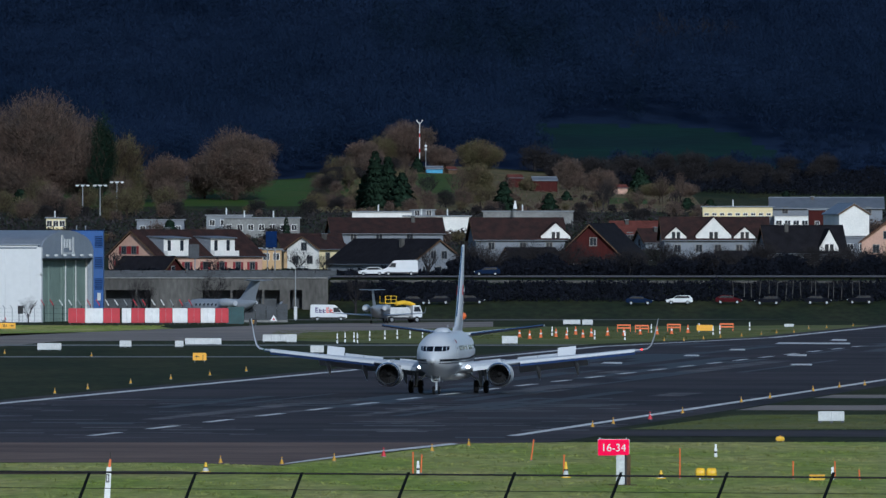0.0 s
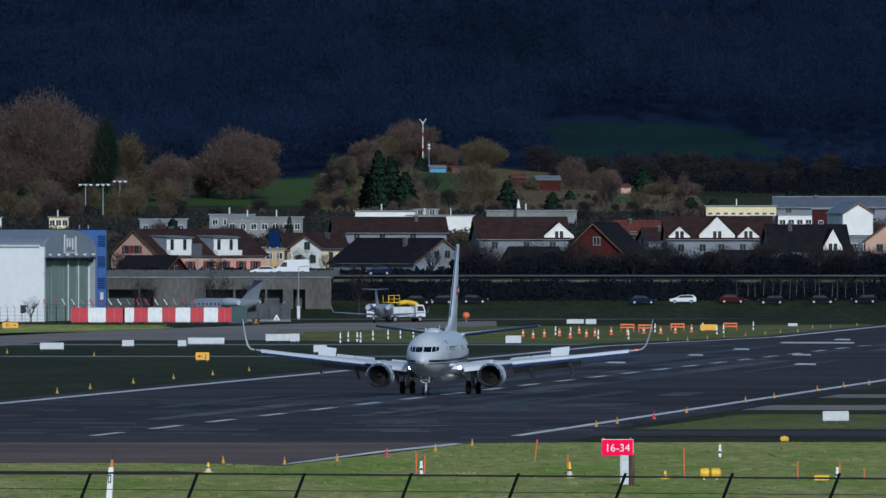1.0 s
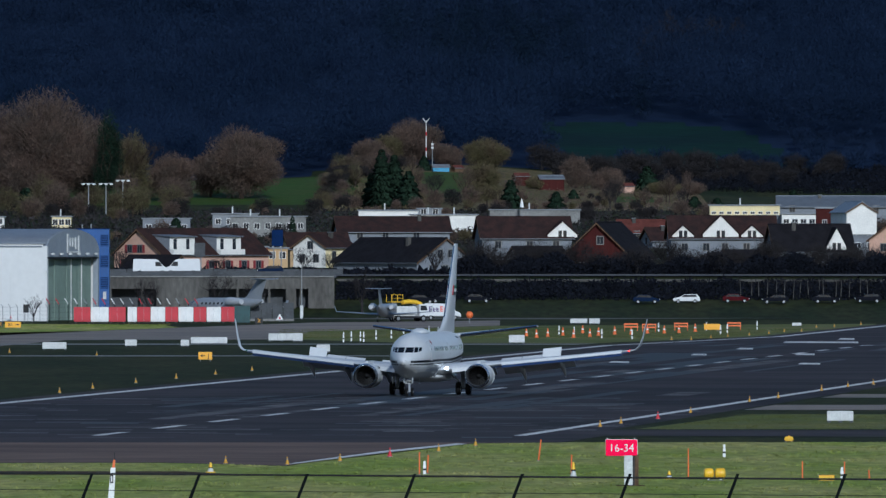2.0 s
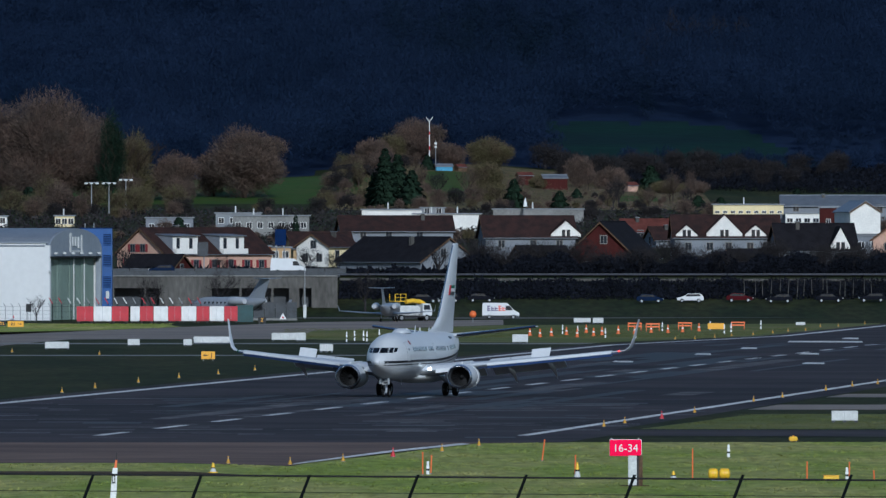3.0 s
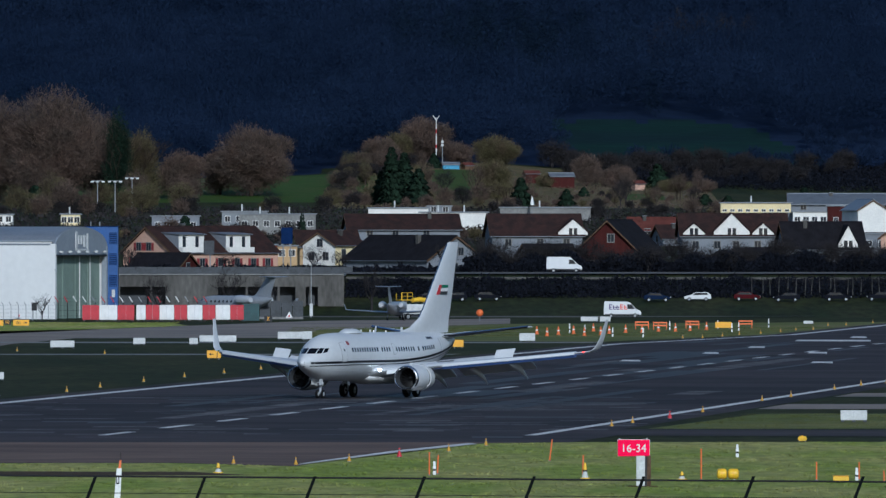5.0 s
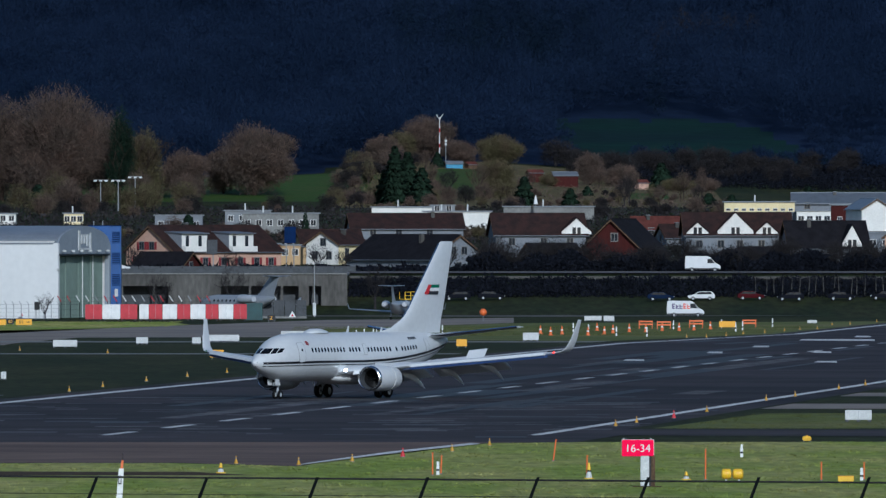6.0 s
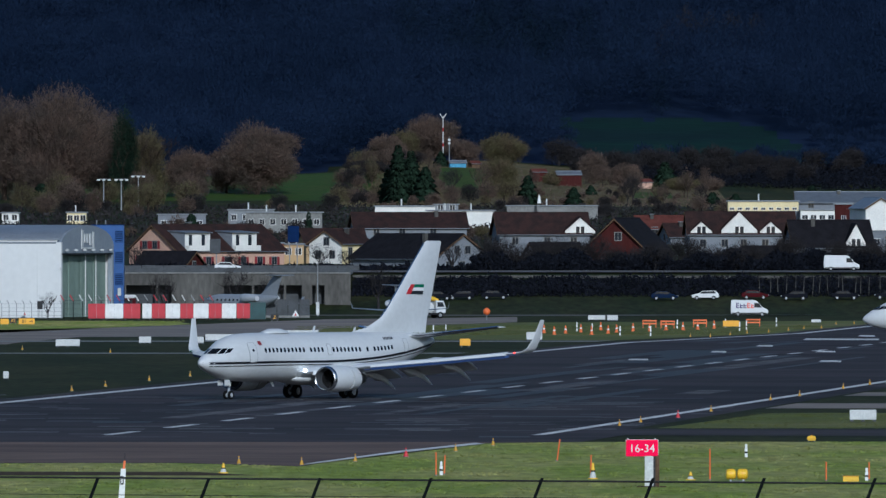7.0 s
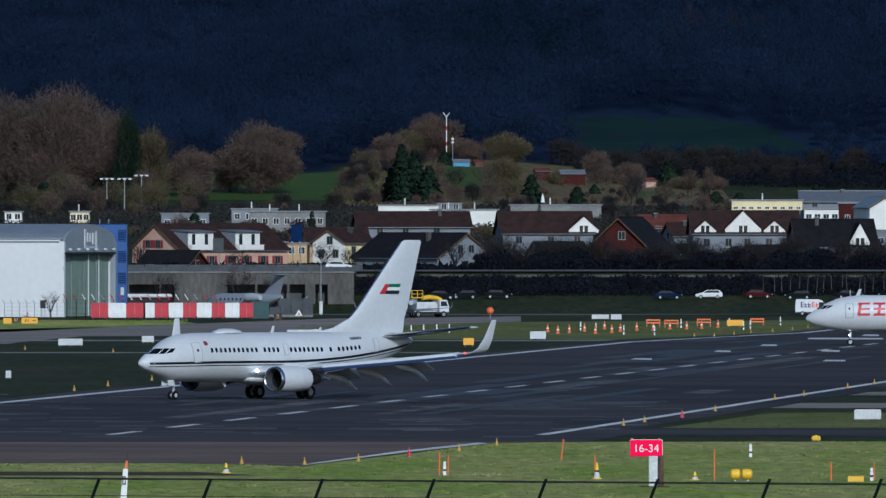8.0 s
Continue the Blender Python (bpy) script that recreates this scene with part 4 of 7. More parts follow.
def build_yellow_sign(pt, w, h, text="", mat="sign_yellow", ink="black", label="yellow taxiway sign", arrow=0):
    s = thing("taxiway_sign", put(pt), label, "sign", "taxiway signs")
    c = part("cabinet", box(-w / 2, -0.1, h * 0.2, w / 2, 0.1, h, 0.03), mat, s)
    x = 0.0
    if arrow:
        part("arrow", prism([(-0.42, 0.0), (-0.18, 0.14), (-0.18, 0.045), (0.1, 0.045), (0.1, -0.045), (-0.18, -0.045), (-0.18, -0.14)], "y", -0.118, -0.104), ink, c, "black arrow")
        a = c.children[0]
        a.matrix_basis = Matrix.Translation((-0.12 * arrow if arrow > 0 else 0.5, 0, h * 0.6)) @ Matrix.Diagonal((arrow, 1, 1, 1))
        x = 0.35 * arrow if arrow > 0 else -0.35
    if text:
        letters(text, h * 0.62, ink, c, Matrix.Translation((x, -0.112, h * 0.58)) @ FACE)
    for dx in (-w * 0.35, w * 0.35):
        part("leg", rod((dx, 0, 0), (dx, 0, h * 0.22), 0.04), "galvanised", s)


def build_airfield_things():
    build_runway_sign((11.23, 1050.3))
    build_marker_post((-17.34, 988.8), 2.35)
    build_edge_lights()
    for pt, h, lean in (((6.49, 1158.5), 1.32, 0.17), ((-0.90, 1095.8), 1.32, 0.0), ((-0.43, 1100.5), 1.1, 0.05), ((8.03, 1086.4), 1.28, 0.02), ((14.78, 1077.1), 1.76, 0.0), ((21.38, 1074.8), 1.05, 0.0), ((25.18, 1070.3), 0.6, -0.04)):
        build_pole(pt, h, lean=lean)
    build_white_marker((-0.60, 1098.1), 0.8)
    build_white_marker((23.69, 1074.8), 0.75)
    build_pole((23.88, 1077.1), 1.0, 0.045, label="orange pole behind a white marker")
    build_white_marker((18.43, 1177.3), 0.82)
    build_cone_lamp((8.12, 1081.7), 0.95)
    build_cone_lamp((-13.39, 1105.3), 0.62)
    build_cone_lamp((13.67, 1077.1), 0.5)
    build_yellow_drum((16.24, 1072.6))
    build_yellow_lamp((24.04, 1256.2))
    build_yellow_box((22.69, 1070.3))
    build_sign_back((30.12, 1375.7), 1.95, 0.88, 2, "pale grey concrete-footed sign back in the grass")
    build_sign_back((-43.54, 2127.1), 2.75, 0.92)
    build_sign_back((-35.68, 2182.1), 1.4, 0.86)
    build_sign_back((-29.34, 2182.1), 1.0, 0.84)
    build_sign_back((-27.17, 2237.2), 4.4, 0.9)
    build_sign_back((-19.13, 2330.6), 3.4, 1.05)
    build_sign_back((-17.01, 2311.3), 1.2, 1.15)
    build_sign_back((-12.49, 2083.3), 1.5, 0.95)
    build_sign_back((9.97, 2255.3), 1.9, 1.1)
    build_sign_back((24.15, 2808.7), 1.6, 0.9)
    build_sign_back((-40.74, 1716.1), 0.5, 0.8)
    build_sign_back((53.85, 2765.5), 1.4, 0.5)
    build_sign_back((21.89, 2823.4), 2.6, 0.8)
    build_yellow_sign((-24.24, 1962.2), 1.45, 1.0, "J", label="yellow taxiway sign with black arrow and letter J", arrow=1)
    build_yellow_sign((-61.16, 2696.3), 2.3, 1.05, "B1", label="yellow taxiway sign lettered B1 with an arrow", arrow=-1)
    build_yellow_sign((-63.75, 2723.6), 1.05, 0.95, "B2", "black", "sign_yellow", "black taxiway sign with yellow B2")
    build_yellow_sign((-64.34, 2696.3), 1.2, 1.0, "", label="yellow taxiway sign beside the black one")
    build_yellow_sign((-26.40, 2794.1), 1.2, 1.1, "Z", "black", "sign_yellow", "black taxiway sign with yellow letter Z")
    build_yellow_sign((39.46, 2643.5), 2.3, 1.05, "", label="yellow taxiway sign beside the far runway")
    build_yellow_sign((1.55, 2127.1), 1.2, 1.0, "", label="small yellow sign in the far grass")
    # far white posts and works cones along the grass strip
    for pt in ((-11.34, 2311.3), (-10.53, 2350.2), (-9.39, 2350.2), (-8.89, 2330.6), (-7.59, 2411.1), (-5.72, 2453.5), (-4.12, 2475.2), (-2.42, 2497.4), (-0.76, 2519.9), (31.70, 2630.6), (38.85, 2656.5), (39.69, 2580.2), (41.02, 2605.2), (46.55, 2682.9), (17.19, 2567.9), (19.10, 2543.7),
               (22.07, 2453.5), (25.85, 2432.1)):
        build_white_marker(pt, 1.25)
    for pt in ((15.34, 2519.9), (17.56, 2543.7), (18.51, 2475.2), (21.06, 2519.9), (22.42, 2543.7), (24.88, 2567.9), (27.14, 2567.9), (29.68, 2592.6), (32.03, 2592.6), (34.24, 2605.2), (36.88, 2630.6), (13.57, 2475.2), (12.50, 2531.8), (20.65, 2592.6)):
        c = thing("traffic_cone", put(pt), "orange traffic cone on the grass strip", "cone", "works cones")
        part("base", box(-0.3, -0.3, 0, 0.3, 0.3, 0.06, 0.02), "orange", c)
        part("cone", rod((0, 0, 0.06), (0, 0, 1.15), 0.24, 0.07, 14), "orange", c, smooth=True)
        part("band", rod((0, 0, 0.5), (0, 0, 0.7), 0.175, 0.14, 14), "white", c)
    for pt in ((27.80, 2630.6), (35.06, 2643.5), (42.80, 2656.5), (30.20, 2617.8)):
        f = thing("works_barrier", put(pt), "low orange and white works barrier", "barrier", "works barriers")
        for x in (-0.9, 0.9):
            part("leg", box(x - 0.08, -0.3, 0, x + 0.08, 0.3, 0.1), "black", f)
            part("upright", box(x - 0.05, -0.03, 0.1, x + 0.05, 0.03, 1.2), "orange", f)
        for z in (0.6, 1.0):
            part("rail", box(-1.0, -0.05, z, 1.0, -0.03, z + 0.2), "orange", f)
    for pt in ((5.33, 2838.3),):
        f = thing("ball_marker", put(pt), "orange round marker ball on a short stand", "marker")
        b = bmesh.new()
        bmesh.ops.create_uvsphere(b, u_segments=20, v_segments=12, radius=0.55, matrix=Matrix.Translation((0, 0, 1.3)))
        part("ball", b, "orange", f, smooth=True)
        part("stand", rod((0, 0, 0), (0, 0, 0.8), 0.06), "galvanised", f)


def build_near_fence():
    """Security fence in front: posts with outward-leaning tops and wires."""
    y, z0 = 640.0, ground_z(640)
    f = thing("security_fence", pose(0, y, z0), "dark green security fence with leaning post tops and barbed wire", "fence")
    xs = [-12.30 + 3.75 * i for i in range(-2, 10)]
    for x in xs:
        p = part("fence_post", box(x - 0.045, -0.045, -0.2, x + 0.045, 0.045, 1.55, 0.01), "post_green", f)
        part("post_arm", loft([[(x - 0.06, -0.06, 1.5), (x + 0.06, -0.06, 1.5), (x + 0.06, 0.06, 1.5), (x - 0.06, 0.06, 1.5)],
                               [(x + 0.31, -0.05, 2.46), (x + 0.42, -0.05, 2.46), (x + 0.42, 0.05, 2.46), (x + 0.31, 0.05, 2.46)]]), "post_green", p, "leaning dark post top")
    for z, dx, r in ((2.52, 0.34, 0.034), (1.95, 0.18, 0.012), (1.5, 0, 0.012)):
        part("barbed_wire", rod((xs[0] + dx, 0, z), (xs[-1] + dx, 0, z - 0.30), r, n=6), "wire", f)
    for z in (0.0, 0.5, 1.0):
        part("fence_wire", rod((xs[0], 0, z), (xs[-1], 0, z), 0.006, n=5), "wire", f)


build_airfield_things()
build_near_fence()


# ---------- hangar and apron ----------
def build_hangar():
    h = thing("hangar", pose(-60.70, 2899, -1.0, 0, 0, 75.4), "white aircraft hangar with arched grey gable and green doors", "building")
    W, L, E, R = 30.0, 62.0, 12.2, 14.25

    def arch(u):
        return E - 0.6 + (R - E + 0.6) * math.sqrt(max(0.0, 1 - ((u - W / 2) / (W / 2)) ** 2)) ** 1.15
    us = [W * i / 20 for i in range(21)]
    part("side_wall", box(0.05, 0.4, 0, 0.35, L, E - 0.05), "hangar_wall", h, "white clad side wall")
    b = bmesh.new()
    for i in range(60):
        v = 0.5 + i * (L - 1) / 60
        box(0.035, v, 0.1, 0.05, v + 0.06, E - 0.15, bm=b)
    part("cladding_rib", b, "hangar_wall", h)
    part("far_wall", box(W - 0.35, 0.4, 0, W - 0.05, L, E - 0.6), "hangar_wall", h)
    part("back_wall", prism([(0.3, 0), (W - 0.3, 0)] + [(u, arch(u) - 0.2) for u in us[::-1]], "y", L - 0.3, L), "hangar_wall", h)
    roof = part("roof", loft([[(u, v, arch(u) + 0.12) for u in us] + [(u, v, arch(u) - 0.12) for u in us[::-1]] for v in (0.0, L)]), "hangar_roof", h, "grey vaulted metal roof", True)
    for v in (16, 33, 50):
        part("roof_rib", loft([[(u, v + d, arch(u) + e) for u in us] for d, e in ((-0.08, 0.12), (0, 0.2), (0.08, 0.12))], closed=False), "hangar_grey", roof)
    # gable above the doors
    g = part("gable_panel", prism([(0.1, 10.0), (W - 0.1, 10.0)] + [(u, arch(u)) for u in us[::-1]], "y", -0.25, 0.1), "hangar_grey", h, "grey arched gable panel")
    for x0, z0, x1, z1 in ((11.5, 10.9, 12.4, 13.6), (13.1, 11.6, 14.0, 13.0), (14.6, 11.6, 15.6, 13.0), (16.2, 11.2, 17.2, 13.0), (18.0, 10.9, 18.7, 13.3), (11.5, 10.6, 19.0, 10.9)):
        part("emblem_bar", box(x0, -0.38, z0, x1, -0.26, z1), "dirty_white", g, "pale emblem shape")
    part("door_header", box(0.2, -0.3, 9.75, W - 0.2, 0.2, 10.0), "black", h)
    n = 8
    for i in range(n):
        u0 = 0.7 + i * (W - 1.4) / n
        d = part("hangar_door_leaf", box(u0 + 0.05, 0.7 + 0.12 * (i % 2), 0.05, u0 + (W - 1.4) / n - 0.05, 0.85 + 0.12 * (i % 2), 9.75), "hangar_door", h, "grey-green sliding door leaf")
        bb = bmesh.new()
        for k in range(1, 6):
            uu = u0 + k * (W - 1.4) / n / 6
            box(uu - 0.04, 0.66 + 0.12 * (i % 2), 0.1, uu + 0.04, 0.7 + 0.12 * (i % 2), 9.7, bm=bb)
        part("door_rib", bb, "hangar_door", d)
    for u in (17, 23):
        part("door_gap_strip", box(u - 0.12, 0.55, 0.1, u + 0.12, 0.64, 9.7), "white", h, "bright white strip between doors")
    part("corner_post", box(-0.1, -0.3, 0, 0.65, 0.5, E - 0.5), "hangar_wall", h)
    part("corner_post", box(W - 0.65, -0.3, 0, W + 0.1, 0.5, E - 0.9), "hangar_grey", h)
    for u in (2, 7, 12, 17, 22, 27):
        l = part("flood_lamp", box(u - 0.3, -1.0, 10.3, u + 0.3, -0.5, 10.6, 0.06), "dirty_white", h)
        part("lamp_arm", rod((u, -0.55, 10.45), (u, -0.2, 10.5), 0.05), "galvanised", l)
    for z in (3.0, 7.5):
        part("corner_lamp", box(-0.55, -0.6, z, -0.15, -0.25, z + 0.3, 0.05), "dirty_white", h)
    part("gutter", box(-0.16, 0, E - 0.16, 0.06, L, E + 0.02), "hangar_grey", h)
    # blue stair tower
    t = thing("stair_tower", pose(-56.64, 2945, -1.0), "bright blue clad stair tower beside the hangar", "building")
    w = 5.08
    part("tower_body", box(0, 0, 0, w, 8, 14.3), "blue", t, "blue clad tower")
    for z0, z1 in ((11.6, 13.4), (8.3, 10.1), (4.9, 6.7)):
        p = part("louvre_panel", box(w - 1.35, -0.05, z0, w - 0.12, 0.03, z1), "blue_dark", t, "dark blue louvred opening")
        for k in range(6):
            part("slat", box(w - 1.33, -0.1, z0 + 0.1 + k * 0.29, w - 0.14, -0.05, z0 + 0.2 + k * 0.29), "blue", p)
    part("meter_box", box(w - 0.95, -0.25, 3.2, w - 0.45, 0, 4.4, 0.02), "dirty_white", t, "white wall box")
    part("tower_cap", box(-0.08, -0.08, 14.3, w + 0.08, 8.08, 14.42), "blue_dark", t)
    for x in (0.8, 2.2):
        v = part("roof_vent", rod((x, 2, 14.4), (x, 2, 15.1), 0.1), "galvanised", t)


def build_barrier():
    Y = 2835.0
    x = -55.03
    widths = [2.58, 2.75, 2.58, 1.46, 2.06, 2.23, 1.98, 2.32, 1.97, 2.23, 2.06]
    cols = [1, 0, 1, 0, 1, 0, 1, 0, 1, 0, 1]
    for i, (w, c) in enumerate(zip(widths, cols)):
        s = thing("barrier_block", pose(x, Y + (0.4 if i == 3 else 0) + 0.6 * i, ground_z(Y)), ("red" if c else "white") + " plastic barrier block in a striped row", "barrier", "red and white barrier")
        mat = "barrier_red" if c else "barrier_white"
        part("shell", box(0.02, -0.35, 0.25, w - 0.02, 0.35, 2.5, 0.06), mat, s)
        for dx in (0.3, w - 0.3):
            part("foot", box(dx - 0.15, -0.4, 0, dx + 0.15, 0.4, 0.26, 0.02), "black", s)
        part("joint", box(w / 2 - 0.012, -0.365, 0.3, w / 2 + 0.012, -0.351, 2.45), "seam", s)
        x += w + (0.25 if i in (2,) else 0.0)
    c = thing("container", pose(-30.87, 2848, -1.0), "dark teal steel container at the end of the barrier", "container")
    w = 2.59
    body = part("box_body", box(0, 0, 0.05, w, 2.4, 2.65, 0.03), "teal", c)
    for i in range(9):
        part("rib", box(0.12 + i * w / 9.3, -0.03, 0.15, 0.2 + i * w / 9.3, 0, 2.5), "teal", body)
    part("skid", box(0.1, 0.1, 0, w - 0.1, 2.3, 0.05), "black", c)
    s = thing("storage_screen", pose(-28.72, 2900, -1.0), "dark grey sheeted storage stacks on the apron", "screen")
    for i in range(4):
        w = 1.7
        part("sheet", box(i * w, 0.1 * (i % 2), 0, i * w + w - 0.06, 2, 2.6 + 0.25 * (i % 2), 0.05), "slate", s)
    part("kerb_board", box(-0.2, -1.2, 0, 6.8, -1.0, 0.35), "concrete", s)
    # fence behind the barrier, arms leaning in red and white
    f = thing("security_fence", pose(-59.03, 2852, -1.0), "wire security fence with red and white leaning arms", "fence")
    for i in range(17):
        x = i * 1.42
        mat = "white" if i % 5 in (2, 3) else ("barrier_red" if i % 5 != 4 else "galvanised")
        p = part("fence_post", rod((x, 0, 0), (x, 0, 2.9), 0.05, n=8), "post_green", f)
        part("post_arm", rod((x, 0, 2.85), (x - 0.55, 0, 3.75), 0.075, n=8), mat, p, ("white" if mat == "white" else "red") + " leaning arm")
    for z in (0.8, 1.6, 2.4, 2.9, 3.4):
        part("fence_wire", rod((-0.1, 0, z), (23, 0, z), 0.015, n=5), "wire", f)
    f = thing("security_fence", pose(-69.01, 2872, -1.0), "pale wire fence in front of the hangar wall", "fence")
    for i in range(9):
        x = i * 1.15
        p = part("fence_post", rod((x, 0, 0), (x, 0, 2.3), 0.05, n=8), "galvanised", f)
        part("post_arm", rod((x, 0, 2.28), (x - 0.3, 0, 2.8), 0.05, n=8), "galvanised", p)
    for z in (0.5, 1.1, 1.7, 2.3):
        part("fence_wire", rod((-0.1, 0, z), (9.4, 0, z), 0.02, n=5), "galvanised", f)
    b = thing("notice_board", pose(-62.99, 2866, -1.0), "small dark notice board on two legs", "board")
    part("panel", box(-0.42, -0.05, 1.5, 0.42, 0.05, 2.75, 0.02), "black", b)
    for x in (-0.3, 0.3):
        part("leg", rod((x, 0, 0), (x, 0, 1.5), 0.04), "galvanised", b)
    for pt in ((-66.11, 2899.3), (-24.01, 2883.8)):
        s = thing("warning_sign", put(pt), "white triangular warning sign with a red edge", "sign", "warning signs")
        part("triangle", prism([(-0.55, 0.3), (0.55, 0.3), (0, 1.25)], "y", -0.03, 0.0), "white", s)
        part("symbol", prism([(-0.2, 0.42), (0.2, 0.42), (0, 0.85)], "y", -0.045, -0.031), "red", s)
        part("leg", rod((0, 0.03, 0), (0, 0.03, 0.6), 0.04), "galvanised", s)


build_hangar()
build_barrier()


# ---------- road, wall and parked things ----------
def build_road():
    r = plate([(-250, 3058), (250, 3058), (250, 3084), (-250, 3084)], 0.05, "asphalt_light", "road")
    r.location.z += 0.25
    tagged(r, "grey asphalt road along the top of the bank", "road", kind="structure")
    x0, x1 = -57.31, -16.09
    w = tagged(new("wall_retaining"), "long stained concrete retaining wall with dark openings", "wall", kind="structure")
    w.location = (0, 2985, -1)
    top = 6.75
    opens = [(-52.07, -44.65), (-36.25, -29.11), (-27.66, -23.86), (-22.24, -20.25)]
    edges = [x0] + [v for o in opens for v in o] + [x1]
    for a, b in zip(edges[::2], edges[1::2]):
        part("wall_panel", box(a, 0, 0, b, 0.6, 4.7), "wall_concrete", w)
    part("wall_beam", box(x0, 0, 4.7, x1, 0.6, top), "wall_concrete", w, "stained concrete beam over the openings")
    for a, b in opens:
        # bay back darker than the wall, standing in for the shade inside
        part("recess_back", box(a, 3.0, 0, b, 3.2, 4.7), "slate", w, "dark sheet for the shade in the bay")
        part("recess_side", box(a - 0.3, 0.6, 0, a - 0.002, 3.0, 4.7), "wall_concrete", w)
        part("recess_side", box(b + 0.002, 0.6, 0, b + 0.3, 3.0, 4.7), "wall_concrete", w)
    x = x0
    while x < x1:
        part("buttress", box(x, -0.12, 0, x + 0.35, -0.002, top), "wall_concrete", w)
        x += 5.1
    part("deck", box(x0, 0.6, top - 0.4, x1, 76, top - 0.05), "concrete", w)
    part("parapet", box(x0, -0.1, top, x1, 0.25, top + 0.75), "slate", w, "dark parapet")
    part("coping", box(x0, -0.2, top - 0.18, x1, -0.002, top), "concrete", w)
    # crash barrier along the bank to the east
    g = tagged(new("guard_rail"), "pale weathered steel crash barrier along the road", "guard rail", kind="structure")
    g.location = (0, 3046, 4.35)
    part("rail", loft([[(x, -0.05, z), (x, -0.1, z + 0.1), (x, -0.05, z + 0.2), (x, -0.1, z + 0.3), (x, -0.03, z + 0.4)] for x, z in ((x1, 0.35), (140, 0.1))], closed=False), "wall_concrete", g)
    for i in range(60):
        xx = x1 + 1 + i * 2.6
        part("rail_post", box(xx, 0, -0.4, xx + 0.12, 0.1, 0.6), "galvanised", g)
    # noise screen behind the road
    n = tagged(new("wall_noise_screen"), "dark low noise screen behind the road", "wall", kind="structure")
    n.location = (0, 3092, 5.4)
    for i in range(18):
        xx = -80 + i * 3.6
        part("screen_panel", box(xx + 0.05, 0, 0, xx + 3.55, 0.15, 1.15), "slate", n)


def build_car(m, mat, label, estate=0.0, category="car", group="cars"):
    c = thing("car", m, label, category, group)
    prof = [(-2.15, 0.35), (2.1, 0.35), (2.15, 0.7), (1.95, 0.85), (1.0, 0.97), (0.45, 1.42), (-1.2 - 0.4 * estate, 1.46), (-1.95 - 0.1 * estate, 0.98 + 0.1 * estate), (-2.15, 0.9)]
    b = prism(prof, "y", -0.86, 0.86)
    bmesh.ops.bevel(b, geom=b.edges[:], offset=0.06, segments=2, affect="EDGES")
    body = part("body", b, mat, c, smooth=True)
    for side in (-1, 1):
        part("side_window", prism([(0.85, 0.98), (0.42, 1.35), (-1.15 - 0.35 * estate, 1.38), (-1.7, 1.02)], "y", side * 0.85, side * 0.872), "pane", body)
        for x in (-1.35, 1.35):
            w = part("wheel", rod((x, side * 0.7, 0.32), (x, side * 0.9, 0.32), 0.32, n=18), "tyre", c)
            part("rim", rod((x, side * 0.86, 0.32), (x, side * 0.91, 0.32), 0.19, n=14), "galvanised", w)
    part("windscreen", loft([[(1.04, -0.72, 0.97), (1.04, 0.72, 0.97)], [(0.5, -0.62, 1.38), (0.5, 0.62, 1.38)]], closed=False), "pane", body)
    part("headlight", box(2.08, 0.5, 0.62, 2.17, 0.8, 0.78), "dirty_white", body)
    part("headlight", box(2.08, -0.8, 0.62, 2.17, -0.5, 0.78), "dirty_white", body)
    return c


def build_van(m, label, lettered=False, mat="car_white"):
    c = thing("delivery_van", m, label, "van", "vans")
    prof = [(-2.9, 0.4), (2.85, 0.4), (2.95, 0.85), (2.75, 1.15), (2.05, 1.35), (1.35, 2.3), (0.9, 2.55), (-2.85, 2.6), (-2.95, 1.2)]
    b = prism(prof, "y", -1.0, 1.0)
    bmesh.ops.bevel(b, geom=b.edges[:], offset=0.09, segments=2, affect="EDGES")
    body = part("body", b, mat, c, smooth=True)
    for side in (-1, 1):
        part("cab_window", prism([(1.95, 1.4), (1.4, 2.12), (0.75, 2.12), (0.75, 1.4)], "y", side * 0.99, side * 1.012), "pane", body)
        part("sill_strip", box(-2.8, side * 1.0 - 0.01, 0.42, 2.7, side * 1.0 + 0.015, 0.6), "black", body)
        for x in (-1.8, 1.95):
            w = part("wheel", rod((x, side * 0.78, 0.36), (x, side * 1.03, 0.36), 0.36, n=18), "tyre", c)
            part("rim", rod((x, side * 0.99, 0.36), (x, side * 1.04, 0.36), 0.2, n=14), "galvanised", w)
        if lettered:
            for i, (x, mt) in enumerate(((-2.1, "purple"), (-1.5, "purple"), (-0.95, "purple"), (-0.35, "orange_red"), (0.25, "orange_red"))):
                y0, y1 = side * 1.0, side * 1.018
                hgt = 2.15 if i in (0, 3) else 1.95
                part("letter_shape", box(x, y0, 1.3, x + 0.16, y1, hgt), mt, body, "coloured letter shape")
                for z in (1.3, 1.62) + ((1.97,) if i in (0, 3) else ()):
                    part("letter_shape", box(x + 0.161, y0, z, x + 0.46, y1, z + 0.15), mt, body, "coloured letter shape")
    part("windscreen", loft([[(2.03, -0.85, 1.42), (2.03, 0.85, 1.42)], [(1.45, -0.75, 2.22), (1.45, 0.75, 2.22)]], closed=False), "pane", body)
    return c


